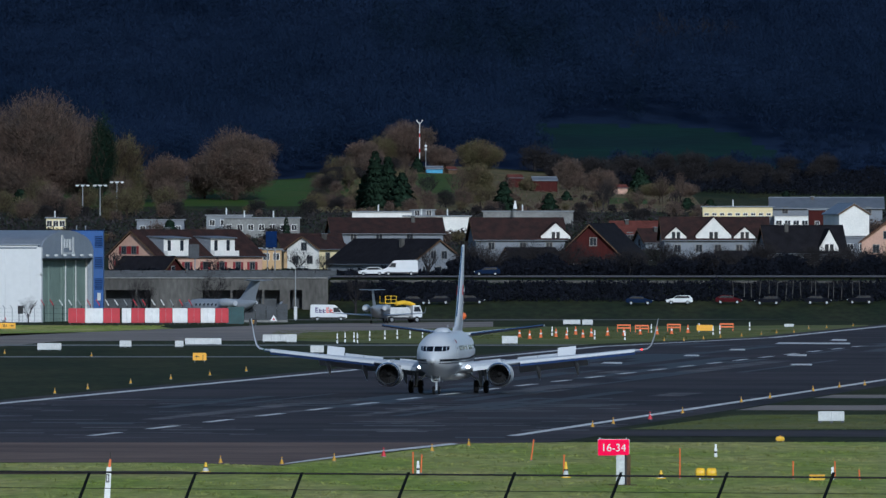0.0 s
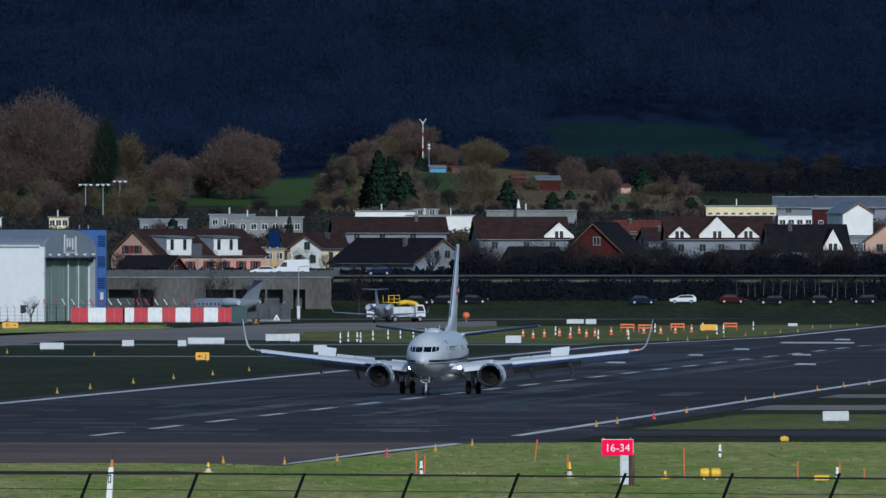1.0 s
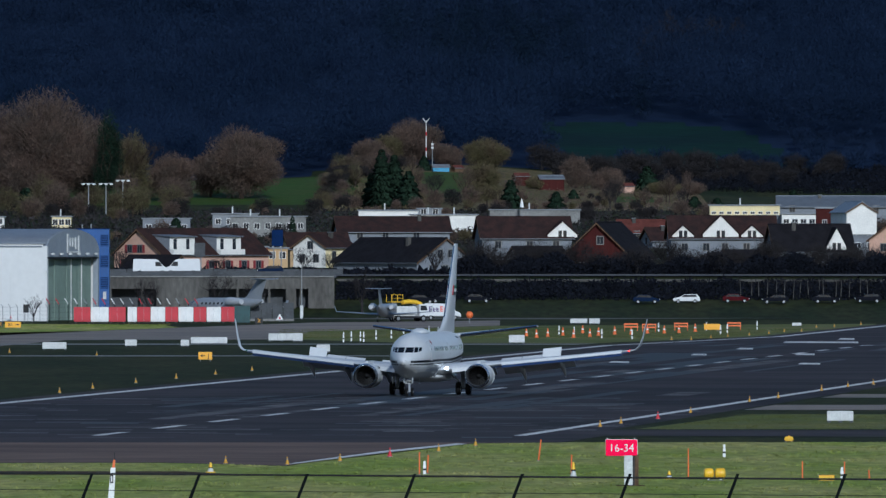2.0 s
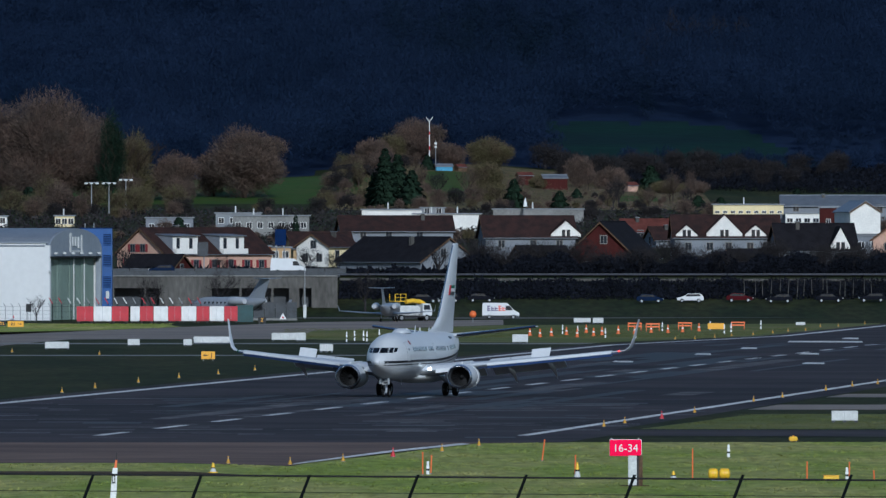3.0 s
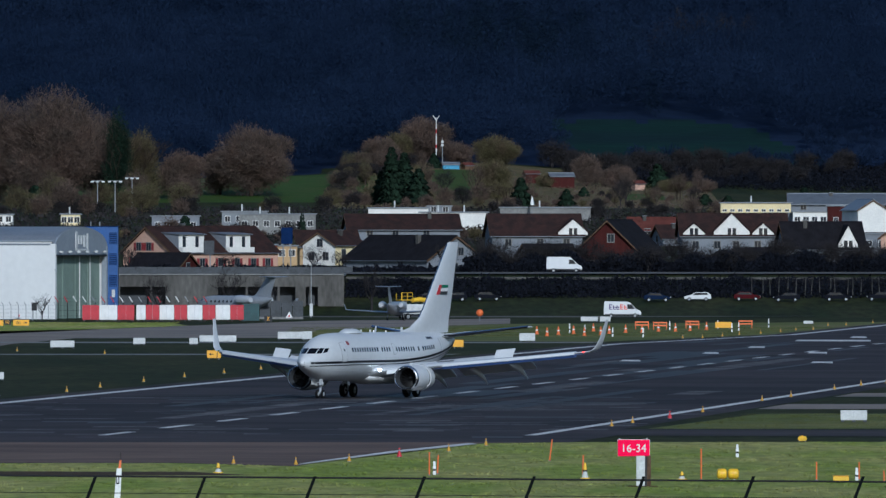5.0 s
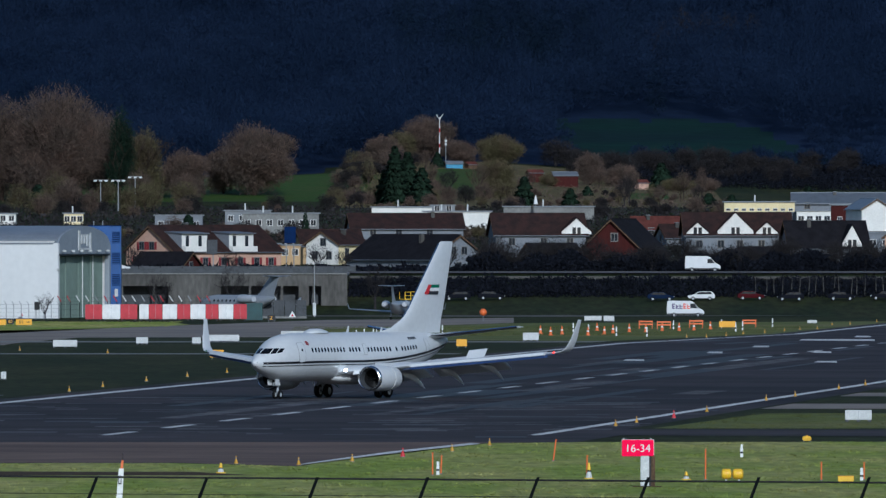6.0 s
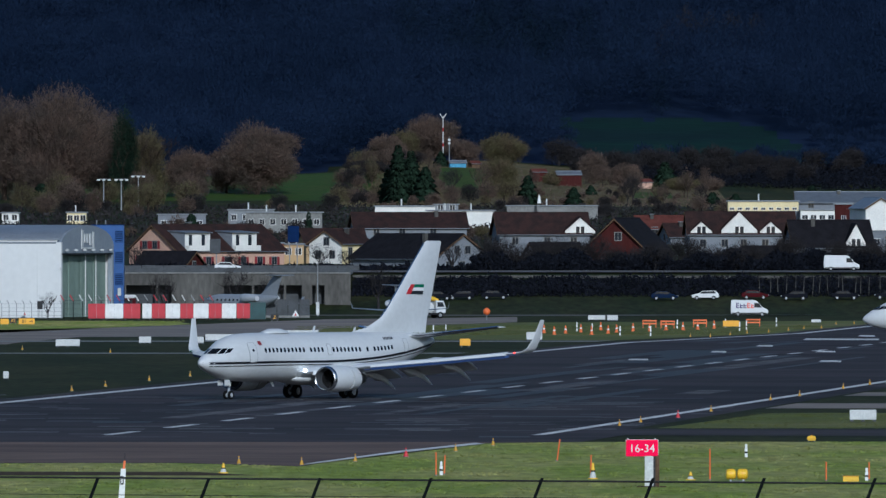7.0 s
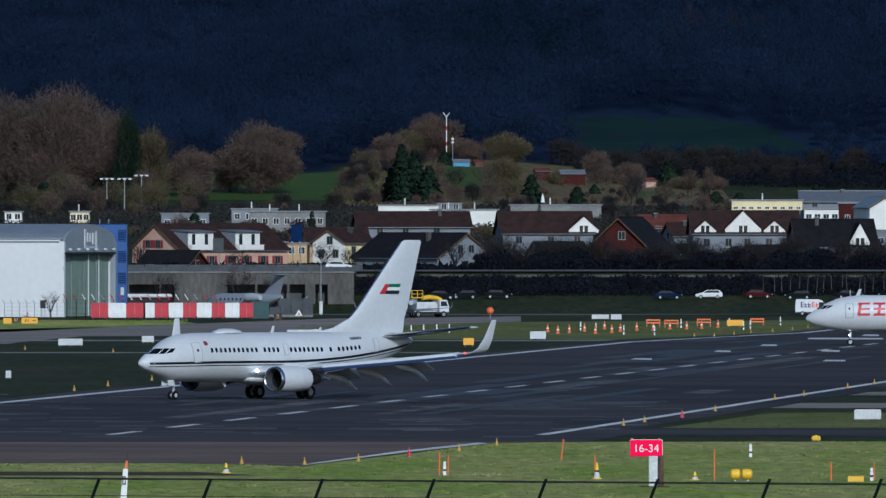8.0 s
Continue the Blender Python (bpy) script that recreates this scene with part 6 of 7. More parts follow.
    part("panel", box(-w / 2, -0.15, 10.11 - ground_z(3250), w / 2, 0.15, 12.97 - ground_z(3250), 0.03), "blue_dark", s, "plain dark blue panel")
    for x in (-w / 3, w / 3):
        part("post", rod((x, 0.2, -0.5), (x, 0.2, 6), 0.1), "galvanised", s)
    s = thing("billboard", at(-39.27, ground_z(3110), 3110), "grey back of a road sign on a mast", "road sign")
    w = 1.79
    part("panel", box(-w / 2, -0.08, 8.55 - ground_z(3110), w / 2, 0.08, 10.90 - ground_z(3110), 0.03), "slate", s)
    part("post", rod((0.2, 0.12, -0.5), (0.2, 0.12, 4), 0.1), "galvanised", s)
    # floodlight masts
    for x, y0, y1 in ((-76.23, 22.53, 4100), (-72.56, 22.55, 4110), (-68.99, 23.31, 4120)):
        g = ground_z(y1)
        s = thing("floodlight_mast", at(x, g, y1), "slim grey floodlight mast with a lamp bar", "floodlight", "floodlights")
        part("pole", rod((0, 0, 0), (0, 0, y0 - g), 0.16, 0.09, 10), "galvanised", s, smooth=True)
        part("bar", box(-1.5, -0.1, y0 - g, 1.5, 0.1, y0 - g + 0.12), "galvanised", s)
        for k in (-1.2, 0.0, 1.2):
            part("floodlight", box(k - 0.35, -0.3, y0 - g - 0.28, k + 0.35, 0.1, y0 - g + 0.02, 0.05), "dirty_white", s)
    # red and white radio mast
    g = hill_z(-2.0, 4512)
    top = 38.56 - g
    s = thing("radio_mast", at(-2.05, g, 4512), "red and white lattice radio mast with forked top", "mast")
    n = 12
    for i in range(n):
        part("mast_section", rod((0, 0, top * i / n), (0, 0, top * (i + 1) / n), 0.15 - 0.006 * i, 0.144 - 0.006 * i, 10), "white" if i % 4 else "red", s)
    for d in (-1, 1):
        part("fork", rod((0, 0, top - 0.6), (d * 0.8, 0, top + 0.6), 0.08, n=8), "white", s)
    s = thing("antenna_pole", at(-0.55, hill_z(0, 4500), 4500), "slim grey antenna pole on the knoll", "mast")
    part("pole", rod((0, 0, 0), (0, 0, 33.59 - hill_z(0, 4500)), 0.12, 0.06, 8), "galvanised", s)
    for k in (0.6, 1.4):
        part("antenna", box(-0.3, -0.1, 33.59 - hill_z(0, 4500) - k - 0.5, 0.3, 0.1, 33.59 - hill_z(0, 4500) - k, 0.03), "dirty_white", s)
    u = thing("parasol", at(18.73, 14.85 + 1.9, 3996), "closed white parasol on a roof terrace", "parasol")
    part("canopy", loft([[(r * math.cos(a), r * math.sin(a), z) for a in [k * math.pi / 8 for k in range(16)]] for z, r in ((0.5, 0.45), (1.2, 0.35), (2.2, 0.12), (2.4, 0.03))]), "white", u, smooth=True)
    part("pole", rod((0, 0, -1.5), (0, 0, 0.6), 0.04), "galvanised", u)


build_village()


# ---------- trees ----------
def twig_cloud(rng, n, lobes, length, width, up=0.25):
    """Thin twigs that fill the outer part of several overlapping lobes (x, y, z, rx, rz): verts and faces."""
    L = np.array(lobes, float)
    vol = L[:, 3] ** 2 * L[:, 4]
    which = rng.choice(len(L), n, p=vol / vol.sum())
    d = rng.normal(size=(n, 3))
    d /= np.linalg.norm(d, axis=1)[:, None]
    r = rng.uniform(0.1, 1.0, n) ** 0.5 * rng.uniform(0.8, 1.1, n)
    r *= 1 + 0.09 * np.sin(d[:, 0] * 7 + which * 2) * np.cos(d[:, 2] * 6 + which) + 0.08 * np.sin(d[:, 0] * 17 + which) * np.sin(d[:, 1] * 15) * np.cos(d[:, 2] * 19)
    S = np.stack([L[which, 3], L[which, 3], L[which, 4]], 1)
    p = L[which, :3] + d * r[:, None] * S
    out = d * 0.6 + np.array([0, 0, up + 0.15]) + rng.normal(scale=0.55, size=(n, 3))
    out /= np.linalg.norm(out, axis=1)[:, None]
    ln = length * rng.uniform(0.5, 1.3, n)[:, None]
    side = np.cross(out, rng.normal(size=(n, 3)))
    side /= np.linalg.norm(side, axis=1)[:, None] + 1e-9
    wd = width * rng.uniform(0.6, 1.4, n)[:, None]
    tip = p + out * ln
    fork = np.cross(out, side) * ln * 0.35
    v = np.stack([p - side * wd, p + side * wd, tip, p + out * ln * 0.4 - side * wd * 0.6, p + out * ln * 0.4 + side * wd * 0.6, tip - out * ln * 0.1 + fork], 1).reshape(-1, 3)
    i = np.arange(n) * 6
    f = np.concatenate([np.stack([i, i + 1, i + 2], 1), np.stack([i + 3, i + 4, i + 5], 1)])
    return v, f


def mesh_part(name, v, f, mat, parent):
    ob = new(name, array_mesh(name, v, f, mat))
    ob.parent = parent
    return ob


def limb(bm, p, d, ln, r, depth, rng):
    """A tapered limb that forks."""
    q = p + d * ln
    rod(p, q, r, r * 0.68, 6 if depth > 1 else 5, bm, caps=False)
    if depth == 0:
        return
    for k in range(rng.choice((2, 3))):
        nd = (d + Vector((rng.uniform(-0.75, 0.75), rng.uniform(-0.75, 0.75), rng.uniform(-0.1, 0.5)))).normalized()
        limb(bm, p + d * ln * rng.uniform(0.7, 1.0), nd, ln * rng.uniform(0.6, 0.85), r * 0.6, depth - 1, rng)


def build_bare_tree(m, w, h, seed, label, mat="twig", n=3000, base=0.12, width=0.07, name="tree", group="bare trees"):
    """A leafless tree: trunk, forking limbs and a crown of fine twigs. w, h: crown width and whole height."""
    t = thing(name, m, label, "tree", group)
    r = random.Random(seed)
    rng = np.random.default_rng(seed)
    bm = rod((0, 0, -0.4), (0, 0, h * 0.32), w * 0.028 + 0.06, w * 0.02 + 0.04, 9, caps=False)
    for k in range(6):
        a = 2 * math.pi * k / 6 + r.uniform(-0.4, 0.4)
        limb(bm, Vector((0, 0, h * r.uniform(0.14, 0.32))), Vector((0.6 * math.cos(a), 0.6 * math.sin(a), 0.9)).normalized(), h * 0.25, w * 0.012 + 0.03, 4 if w > 9 else 3, r)
    part("trunk", bm, mat if mat == "twig_grey" else "bark", t)
    lobes = [(0, 0, h * (0.5 + base / 2), w * 0.40, h * (0.5 - base / 2) * 0.97)]
    for k in range(9):
        a = 2 * math.pi * k / 9 + r.uniform(-0.3, 0.3)
        q = r.uniform(0.24, 0.34)
        lobes.append((w * q * math.cos(a), w * q * math.sin(a), h * r.uniform(base + 0.2, 0.72), w * r.uniform(0.17, 0.24), h * r.uniform(0.14, 0.22)))
    v, f = twig_cloud(rng, int(n * 1.9), lobes, 0.042 * (w + h) / 2 + 0.35, width * 0.62)
    mesh_part("crown", v, f, mat, t)
    return t


def conifer_mesh(rng, w, h, layers, n):
    """Drooping needle sprays set in whorls: verts and faces."""
    k = layers * n
    lay = np.repeat(np.arange(layers), n) + rng.uniform(-0.4, 0.4, layers * n)
    u = np.clip(lay / layers, 0, 0.995)
    z = h * (0.06 + 0.94 * u)
    R = w / 2 * (1 - u) ** 0.7 * rng.uniform(0.5, 1.15, k) * (1 + 0.2 * np.sin(lay * 1.7)) + 0.07 * w
    a = rng.uniform(0, 2 * math.pi, k)
    d = np.stack([np.cos(a), np.sin(a)], 1)
    s = np.stack([-np.sin(a), np.cos(a)], 1)
    wd = (0.11 * R + 0.04)[:, None]
    ctr = np.zeros((k, 2))
    inn = np.concatenate([d * 0.1 * R[:, None], z[:, None]], 1)
    m1 = np.concatenate([d * 0.6 * R[:, None] - s * wd, (z - 0.05 * R)[:, None]], 1)
    m2 = np.concatenate([d * 0.6 * R[:, None] + s * wd, (z - 0.05 * R)[:, None]], 1)
    tip = np.concatenate([d * R[:, None], (z - 0.28 * R + rng.uniform(-0.1, 0.1, k) * R)[:, None]], 1)
    hang = np.concatenate([d * 0.7 * R[:, None], (z - 0.42 * R)[:, None]], 1)
    v = np.stack([inn, m1, tip, m2, hang], 1).reshape(-1, 3)
    i = np.arange(k) * 5
    f = np.concatenate([np.stack([i, i + 1, i + 2], 1), np.stack([i, i + 2, i + 3], 1), np.stack([i + 1, i + 4, i + 2], 1), np.stack([i + 2, i + 4, i + 3], 1)])
    return v, f


def build_conifer(m, w, h, seed, label="dark green conifer with drooping branches"):
    t = thing("conifer", m, label, "tree", "conifers")
    part("trunk", rod((0, 0, -0.4), (0, 0, h * 0.95), 0.02 * h, 0.01, 8), "bark", t)
    v, f = conifer_mesh(np.random.default_rng(seed), w, h, max(14, int(h * 2.6)), 34)
    mesh_part("crown", v, f, "needle", t)
    return t


def on_hill(x, y):
    return pose(x, y, hill_z(x, y) - 0.1, 0, 0, (x * 37) % 360)


def build_named_trees():
    # the large broad trees at the foot of the hill: x, y, width, top height, seed, twigs
    Y = 4300
    big = ((-89.72, 27.5, 44.37, 1, 11000, "twig", "broad reddish-brown leafless tree"), (-103.0, 22.0, 42.6, 2, 7000, "twig", "broad brown leafless tree at the hill foot"),
           (-80.0, 17.5, 39.6, 13, 5500, "twig", "brown leafless tree beside a larger one"), (-96.20, 14.0, 34.08, 14, 3500, "twig", "brown leafless tree in front of larger ones"),
           (-69.79, 9.5, 35.57, 3, 2200, "twig_olive", "pale leafless tree with open crown"), (-60.93, 13.0, 30.01, 4, 4600, "twig", "rounded reddish leafless tree"),
           (-44.79, 20.0, 35.90, 5, 8000, "twig", "large rounded brown leafless tree"), (-52.01, 10.0, 30.71, 15, 3000, "twig", "brown leafless tree beside a rounded one"))
    for i, (x, w, top, seed, n, mat, lb) in enumerate(big):
        y = Y + (i % 4) * 9
        build_bare_tree(on_hill(x, y), w, top - hill_z(x, y), seed, lb, mat, int(n * 2.6), 0.0, 0.075)
    knoll = ((-5.34, 4525, 15.0, 39.04, 6, 5500, "twig"), (-15.26, 4500, 11.0, 34.14, 7, 3600, "twig"), (-11.50, 4520, 9.0, 35.59, 8, 2600, "twig_olive"), (2.87, 4510, 9.0, 32.81, 9, 2600, "twig"),
             (12.35, 4480, 12.0, 34.32, 10, 4200, "twig_olive"), (11.4, 4330, 9.0, 28.0, 11, 3000, "twig_olive"), (-20.03, 4440, 11.0, 27.70, 12, 3600, "twig_grey"), (33.75, 4440, 8.5, 29.85, 16, 2200, "twig"),
             (41.05, 4430, 9.0, 27.14, 17, 2000, "twig"), (24.12, 4400, 6.0, 23.99, 18, 1500, "twig_olive"), (60.76, 4400, 8.0, 23.59, 19, 1600, "twig"), (53.97, 4390, 9.0, 22.64, 20, 2000, "twig_olive"))
    for x, y, w, top, seed, n, mat in knoll:
        names = dict(twig="brown leafless tree on the garden knoll", twig_olive="olive-tinged bare tree on the garden knoll", twig_grey="dark leafless tree at the knoll's foot")
        build_bare_tree(on_hill(x, y), w, max(3.0, top - hill_z(x, y)), seed, names[mat], mat, int(n * 2), 0.0, 0.075, group="knoll trees")
    # shrubs round the gardens: a few shapes, each set out many times
    rng = random.Random(9)
    masters = []
    for i in range(9):
        mat = ("twig", "twig_olive", "twig", "twig_grey", "twig_olive", "twig", "twig_grey", "twig", "twig_olive")[i]
        masters.append(build_bare_tree(on_hill(-20 + i * 4, 4200 + i * 9), 3.2 + 0.4 * i, 2.8 + 0.28 * i, 100 + i, {"twig": "brown leafless shrub", "twig_olive": "olive green shrub", "twig_grey": "dark grey shrub"}[mat] + " on the garden slope", mat, 1100, 0.0, 0.06, "shrub", "garden shrubs"))
    for i in range(150):
        y = rng.uniform(4170, 4500)
        x = rng.uniform(-26, 62)
        if -3 < x < 9 and y > 4215 or 16 < x < 34 and y > 4330 or 40 < x < 52 and y > 4300:
            continue
        copy_thing(rng.choice(masters), on_hill(x, y) @ Matrix.Scale(rng.uniform(0.45, 1.1) * (0.5 if x > -3 else 1.0), 4))
    for i in range(90):
        y = rng.choice((rng.uniform(3745, 3815), rng.uniform(4030, 4150)))
        copy_thing(masters[rng.choice((0, 1, 3, 3, 6, 6, 7))], on_hill(rng.uniform(-100, 105), y) @ Matrix.Scale(rng.uniform(0.5, 1.0), 4))
    slim = [build_bare_tree(on_hill(-14 + 7 * i, 4300), 3.4 + 0.6 * i, 6.0 + i, 140 + i, "slim bare tree with an open crown on the knoll", ("twig", "twig_olive", "twig_grey", "twig")[i], 420, 0.25, 0.05, group="knoll trees") for i in range(4)]
    for i in range(40):
        x = rng.choice((rng.uniform(-24, -3), rng.uniform(9, 62)))
        copy_thing(rng.choice(slim), on_hill(x, rng.uniform(4180, 4480)) @ Matrix.Scale(rng.uniform(0.5, 1.0), 4))
    for i in range(40):
        y = rng.uniform(4500, 4580)
        copy_thing(masters[rng.choice((3, 6, 6))], on_hill(rng.uniform(20, 100), y) @ Matrix.Scale(rng.uniform(0.9, 1.6), 4))
    for i in range(16):
        y = rng.uniform(4020, 4150)
        x = rng.uniform(-98, -56)
        build_bare_tree(on_hill(x, y), rng.uniform(4, 8), rng.uniform(5, 9.5), 200 + i, "brown leafless tree behind the hangar", "twig_olive" if i % 3 else "twig", 1100, 0.05, 0.065, "tree", "trees behind the hangar")
    build_bare_tree(on_hill(-75.2, 4288), 6.8, 40.3 - hill_z(-75.2, 4288), 31, "tall dark green evergreen tree beside bare ones", "needle", 4200, 0.0, 0.09, group="conifers")
    for x, y, w, top in ((-11.93, 4190, 6.5, 30.81), (-9.15, 4195, 7.0, 29.56), (-5.83, 4185, 6.5, 25.98), (-14.24, 4200, 5, 25.50), (-2.57, 4470, 4.0, 30.22),
                         (17.09, 4180, 5.6, 23.94), (27.31, 4175, 4.6, 21.27), (50.46, 4420, 6.5, 27.64), (58.63, 4200, 4.5, 20.16), (63.87, 4210, 4.0, 19.79),
                         (-28.85, 3780, 2.4, 15.79), (-52.54, 3780, 5.0, 15.33), (-91.20, 4160, 6.5, 22.13), (32.26, 4330, 3.4, 19.00), (81.47, 4230, 4.5, 21.73),
                         (37.74, 3770, 3, 13.62)):
        build_conifer(on_hill(x, y), w, max(2.5, top - hill_z(x, y)), int(w * 100 + x))
    for i, (x, y, h) in enumerate(((54.5, 4780, 13), (60.2, 4792, 15), (66.0, 4786, 14), (71.5, 4795, 13), (78.0, 4800, 12))):
        build_bare_tree(on_hill(x, y), 6.5 + i % 2, h, 340 + i, "paler leafless tree high in the hillside wood", "twig_grey", 1500, 0.0, 0.09, group="hillside trees")
    # bare street trees below and beside the road
    for i, (x, y, w, top, base) in enumerate(((-45.85, 2975, 5.2, 6.32, -1.0), (-34.59, 2975, 4.4, 7.94, -1.0), (-29.19, 2975, 3.2, 6.14, -1.0), (-11.62, 2975, 5.5, 7.22, 0.3), (-21.75, 3110, 5.4, 10.81, 5.4),
                                              (-17.36, 3115, 4.0, 9.67, 5.4), (-52.64, 3110, 5.6, 10.62, 5.4), (0.09, 3112, 7.5, 11.09, 5.4), (-61.71, 2863, 1.8, 3.63, -1.0), (-36.19, 3112, 5.0, 9.02, 5.4))):
        build_bare_tree(pose(x, y, base - 0.1), w, top - base, 300 + i, "dark leafless street tree with an open crown", "twig_grey", 260 if w > 2 else 70, 0.25, 0.035, group="street trees")
    masters = []
    for i in range(28):
        y = rng.uniform(3100, 3190)
        x = 6.2 + i * 2.75 + rng.uniform(-1, 1)
        m = pose(x, y, ground_z(y) - 0.1, 0, 0, i * 77)
        if i < 6:
            masters.append(build_bare_tree(m, rng.uniform(4.5, 7.5), rng.uniform(4.0, 6.2), 400 + i, "dark leafless tree in the roadside scrub", "twig_grey", 1300, 0.1, 0.035, group="roadside trees"))
        else:
            copy_thing(masters[i % 6], m @ Matrix.Scale(rng.uniform(0.8, 1.1), 4))
    for i in range(16):
        px = 1330 + i * 15 + rng.uniform(-4, 4)
        x = px * 0.0908 - 71.2
        t = thing("sapling", pose(x, 3008, ground_z(3008)), "slim pale sapling on the road bank", "tree", "saplings")
        part("trunk", rod((0, 0, -0.3), (rng.uniform(-0.2, 0.2), 0, 2.9), 0.07, 0.03, 6), "wall_concrete", t)
        v, f = twig_cloud(np.random.default_rng(500 + i), 60, [(0, 0, 2.6, 0.6, 0.9)], 0.5, 0.02)
        mesh_part("crown", v, f, "twig_grey", t)


def build_hedges():
    rng = np.random.default_rng(21)
    def bank(x0, x1, y0, y1, h, n, name, label, mat="hedge", size=0.45):
        x, y = rng.uniform(x0, x1, n), rng.uniform(y0, y1, n)
        z = np.array([hill_z(u, v) for u, v in zip(x, y)]) + rng.uniform(-0.1, 1, n) * h * (0.65 + 0.35 * np.sin(x * 0.7) * np.cos(x * 0.23 + 1))
        p = np.stack([x, y, z], 1)
        a, b = rng.normal(size=(n, 3)) * size, rng.normal(size=(n, 3)) * size
        v = np.stack([p, p + a, p + b], 1).reshape(-1, 3)
        i = np.arange(n) * 3
        ob = new(name, array_mesh(name, v, np.stack([i, i + 1, i + 2], 1), mat))
        tagged(ob, label, "hedge", kind="stuff")
    bank(-16.09, 110, 3004, 3044, 1.3, 50000, "bank_scrub", "dark leafless scrub covering the road bank", size=0.26)
    bank(3.40, 110, 3096, 3180, 3.9, 80000, "roadside_hedge", "dark scrub hedge behind the road", size=0.28)
    bank(-80, 3.40, 3100, 3130, 1.0, 5000, "low_hedge", "low dark hedge behind the road")
    bank(-24, -3, 4165, 4520, 1.0, 9000, "garden_scrub", "olive brown undergrowth on the garden slope", "twig_olive", 0.22)
    bank(10, 62, 4165, 4480, 0.6, 9000, "garden_scrub", "thin brown undergrowth between the gardens", "twig", 0.2)
    bank(46, 112, 4470, 4588, 2.6, 26000, "woodland_edge_scrub", "dark scrub at the foot of the hillside pasture", "hedge", 0.35)
    bank(-110, 110, 3660, 4140, 1.3, 42000, "village_gardens", "dark brown hedges between the houses", "twig_grey", 0.35)


def build_forest():
    """The wooded hillside: bare broadleaf crowns and conifers, one mesh of each."""
    rng = np.random.default_rng(33)
    V, F, CV, CF, nv, ncv = [], [], [], [], 0, 0
    y = 4500.0
    while y < 4985:
        seen = y < 4890
        x = (-128.0 if seen else -140.0) + rng.uniform(0, 5)
        while x < 128:
            px, py = x + rng.uniform(-2, 2), y + rng.uniform(-3, 3)
            x += rng.uniform(4.2, 7.0) * (1 if seen else 3)
            before = px > 24 and py < 4640
            knoll = -30 < px < 60 and py < 4575
            left = px <= -30 and py < 4520
            if in_pasture(px, py) or knoll or left or (px > 60 and py < 4560) or (before and rng.uniform() < 0.55):
                continue
            z = hill_z(px, py)
            patch = math.sin(px * 0.045 + 1) + math.cos(py * 0.021 + px * 0.02)
            if patch + rng.normal() * 0.5 > 1.45:
                h, w = rng.uniform(14, 22) * (0.4 if before else 1), rng.uniform(5, 7.5) * (0.6 if before else 1)
                v, f = twig_cloud(rng, 460, [(0, 0, h * 0.25, w / 2, h * 0.2), (0, 0, h * 0.5, w * 0.36, h * 0.2), (0, 0, h * 0.72, w * 0.24, h * 0.18), (0, 0, h * 0.9, w * 0.1, h * 0.12)], 0.95, 0.085, -0.5)
                CV.append(v + [px, py, z])
                CF.append(f + ncv)
                ncv += len(v)
            else:
                h, w = rng.uniform(11, 18) * (0.35 if before else 1), rng.uniform(6.5, 11) * (0.6 if before else 1)
                v, f = twig_cloud(rng, 420, [(0, 0, h * 0.58, w / 2, h * 0.4), (w * 0.2, 0, h * 0.7, w * 0.3, h * 0.25), (-w * 0.2, 0, h * 0.62, w * 0.3, h * 0.25)], 1.05, 0.075, 0.7)
                V.append(v + [px, py, z])
                F.append(f + nv)
                nv += len(v)
        y += rng.uniform(6.0, 9.0)
    # crowns take the blue colours that stand for haze and shade
    for name, v, f, mat, lb in (("bare_woodland", V, F, "forest", "leafless hillside woodland with blue haze and shade in its colour"), ("conifer_woodland", CV, CF, "forest_dark", "conifers among the hillside woodland, coloured dark blue for haze")):
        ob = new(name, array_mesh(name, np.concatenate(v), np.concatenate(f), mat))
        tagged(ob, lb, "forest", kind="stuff")


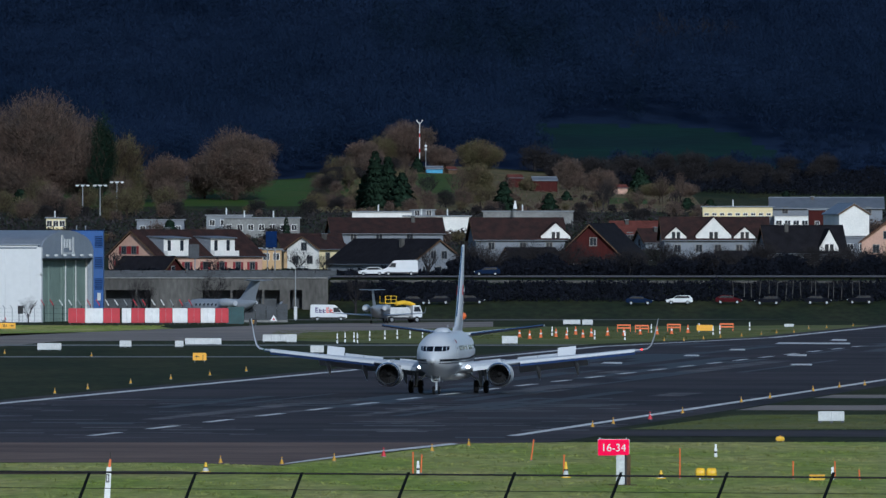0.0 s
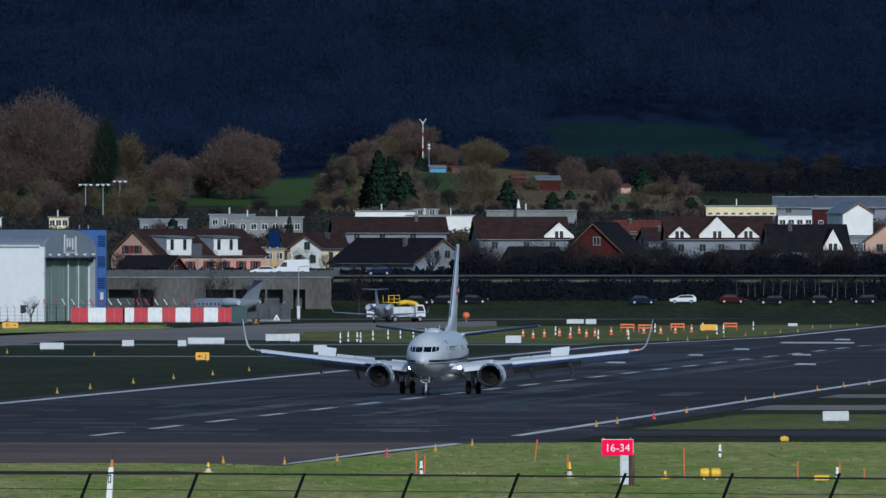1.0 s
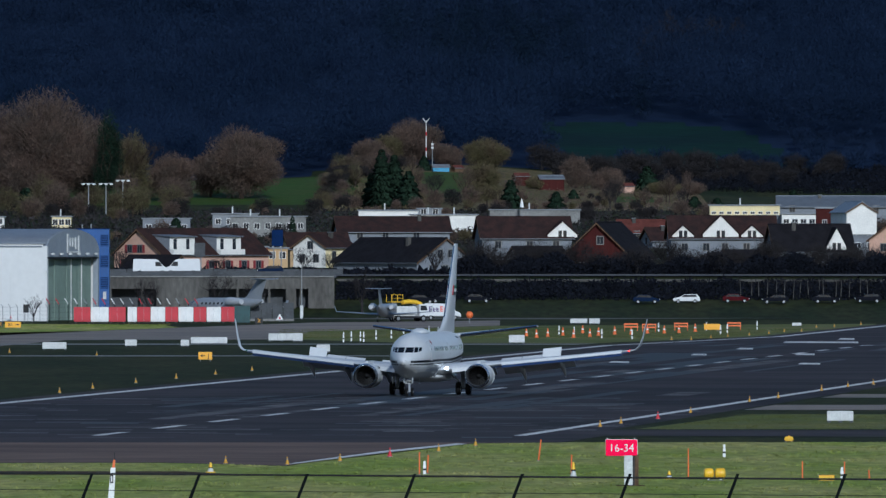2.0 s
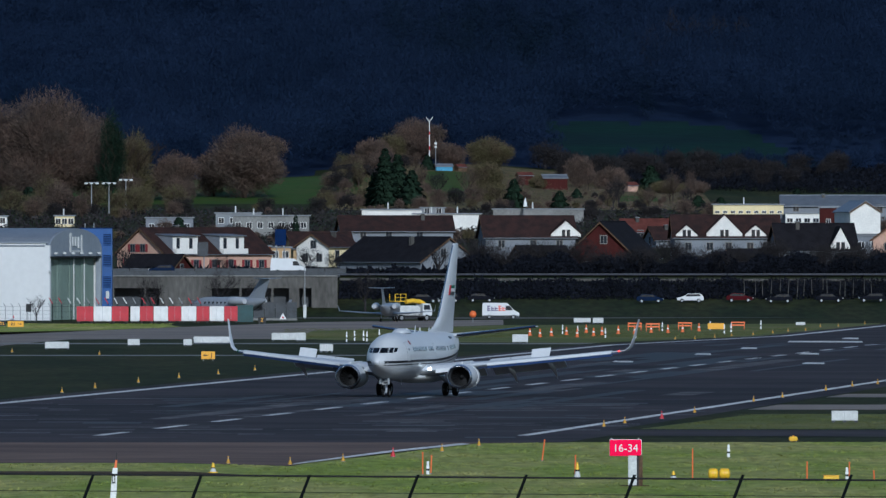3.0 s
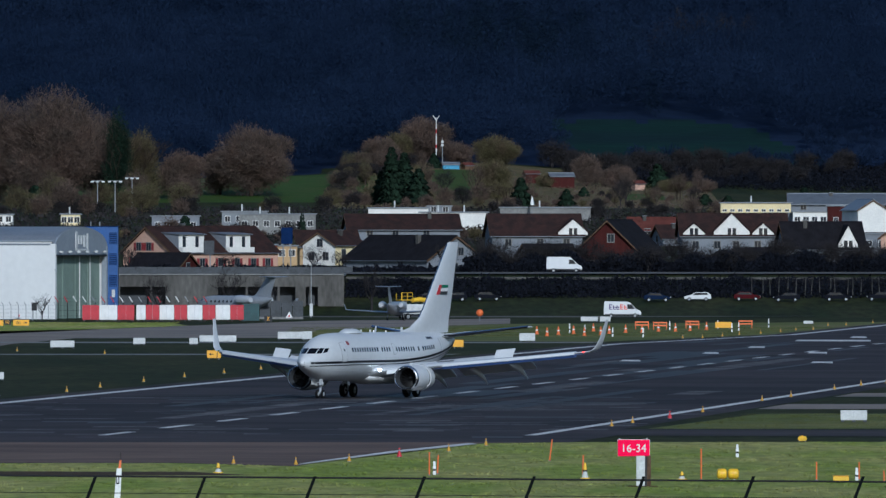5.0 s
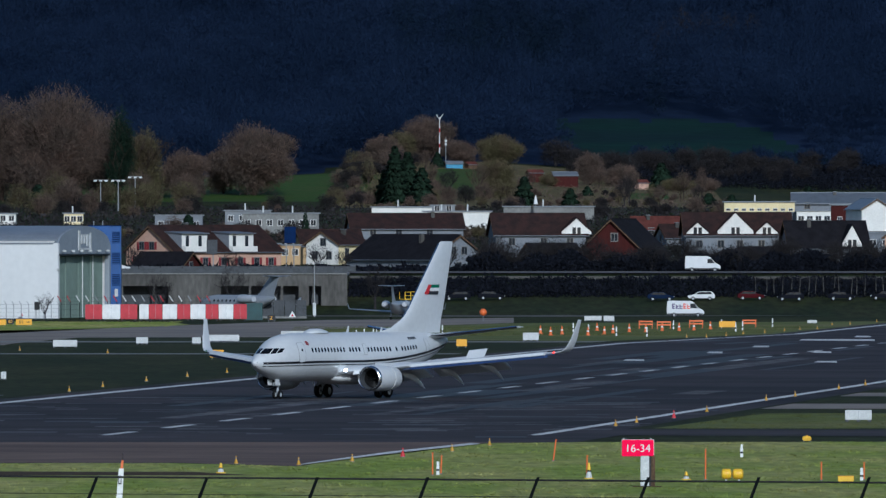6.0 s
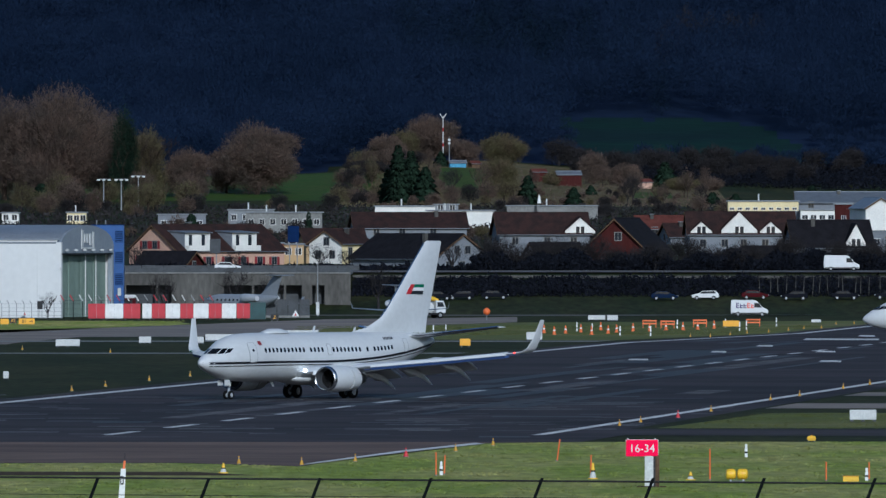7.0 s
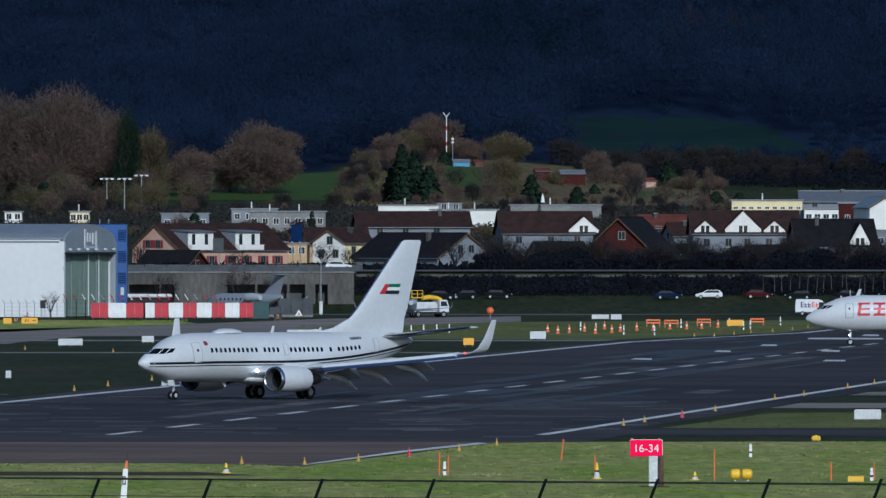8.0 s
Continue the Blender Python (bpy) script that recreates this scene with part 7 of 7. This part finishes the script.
def build_grass():
    """Tufts over the near grass, taller in patches."""
    rng = np.random.default_rng(5)
    n = 70000
    x, y = rng.uniform(-32, 32, n), rng.uniform(985, 1262, n)
    edge = np.interp(x, [-32, -14, -8.5, -4, 0, 2.5, 8, 32], [1145, 1145, 1135, 1180, 1222, 1245, 1252, 1258])
    ok = (y < edge) & (np.abs(x) < y * 0.0245) & ~((x < -11.5) & (y > 1086) & (y < 1113))
    fx, fy = rng.uniform(-70, 60, 90000), rng.uniform(2455, 2830, 90000)
    far = ((fx > -22) & (fy < 2690) & (fx < -130 + 0.0821 * fy - 36)) | ((fx < -40) & (fy > 2690) & (fy < 2815)) | ((fx > 8) & (fy < 2700) & (fx < -130 + 0.0821 * fy - 36))
    sx, sy = rng.uniform(8, 42, 60000), rng.uniform(1320, 1690, 60000)
    by = sx > -130 + 0.0821 * sy + 36
    by &= (sy > 1332) & (sy < 1432)
    x, y = np.concatenate([x[ok], fx[far], sx[by]]), np.concatenate([y[ok], fy[far], sy[by]])
    n = len(x)
    grow = np.where(y > 2000, 1.3, 1.0)
    h = rng.uniform(0.025, 0.065, n) * grow * (1 + 0.6 * np.sin(x * 0.9) * np.sin(y * 0.15))
    a = rng.uniform(0, math.pi, n)
    w = 0.06 * grow
    dx, dy = np.cos(a) * w, np.sin(a) * w
    z = np.array([ground_z(v) for v in y])
    lean = rng.normal(scale=0.12, size=(n, 2)) * grow[:, None]
    v = np.stack([np.stack([x - dx, y - dy, z], 1), np.stack([x + dx, y + dy, z], 1), np.stack([x + lean[:, 0], y + lean[:, 1], z + h], 1)], 1).reshape(-1, 3)
    v, rough = v.reshape(-1, 9), (y > 1300) & (x > -30)
    for keep, mat, label in ((~rough, "blade", "short grass tufts in the sunlit turf's green"), (rough, "verge", "dimmer grass tufts on the verges")):
        w = v[keep].reshape(-1, 3)
        ob = new("grass_tufts", array_mesh("grass_tufts", w, np.arange(len(w)).reshape(-1, 3), mat))
        tagged(ob, label, "grass", kind="stuff")


build_named_trees()
build_hedges()
build_forest()
build_grass()


# ---------- things that move ----------
def motions():
    # seconds, east, north, heading of the jet that turns off
    rows = [(0.0, 1.79, 1610.99, -94.85), (0.5, 1.30, 1605.02, -95.01), (1.0, 0.79, 1599.29, -95.63), (1.5, 0.24, 1593.79, -96.68), (2.0, -0.36, 1588.51, -98.10),
            (2.5, -1.02, 1583.44, -99.88), (3.0, -1.74, 1578.56, -101.98), (3.5, -2.53, 1573.88, -104.37), (4.0, -3.40, 1569.37, -106.99), (4.5, -4.36, 1565.03, -109.85),
            (5.0, -5.42, 1560.84, -112.89), (5.5, -6.58, 1556.80, -116.08), (6.0, -7.86, 1552.89, -119.38), (6.5, -9.26, 1549.10, -122.77), (7.0, -10.79, 1545.43, -126.20),
            (7.5, -12.46, 1541.86, -129.65), (8.0, -14.28, 1538.38, -133.08)]
    walk(JET, [(t, pose(x, y, 0.05, 0, 0, h)) for t, x, y, h in rows])
    # the spoilers lie down late in the turn
    for sp, hinge, up in JET_SPOILERS:
        down = Matrix.Translation(hinge) @ pose(0, 0, 0, 0, -up + 4, 0) @ Matrix.Translation(-hinge)
        walk(sp, [(0.0, Matrix()), (6.3, Matrix()), (6.5, Matrix()), (6.9, down), (7.1, down), (8.0, down)])
    # the thrust reversers close as it slows
    for sleeve in JET_SLEEVES:
        walk(sleeve, [(t, pose(-d, 0, 0)) for t, d in ((0.0, 0.42), (4.6, 0.42), (5.8, 0.2), (6.9, 0.16), (7.4, 0.0), (8.0, 0.0))])
    walk(SECOND_JET, [(0.0, pose(116.0, 2146, 0.05, 0, 0, 182)), (8.0, pose(60.0, 2144, 0.05, 0, 0, 182))])
    # the van on the apron road: it drives east
    walk(VAN, [(0.0, pose(-15.7, 2930, -0.97)), (3.5, pose(14.3, 2930, -0.97)), (8.0, pose(56.1, 2930, -0.97))])
    walk(BUS, [(0.0, pose(-93.2, 2960, -0.97)), (8.0, pose(-50.8, 2960, -0.97))])
    # traffic on the raised road: start, end and lane of each
    for car, (x0, x1, y, back) in zip(ROAD_CARS, ((-9.4, -157.0, 3076, 1), (-4.6, -153.0, 3076.4, 1), (-91.0, 86.0, 3064.5, 0), (9.8, -138.0, 3076, 1), (-160.0, -19.0, 3064, 0))):
        walk(car, [(0.0, pose(x0, y, 5.72, 0, 0, 180 * back)), (8.0, pose(x1, y, 5.72, 0, 0, 180 * back))])


motions()
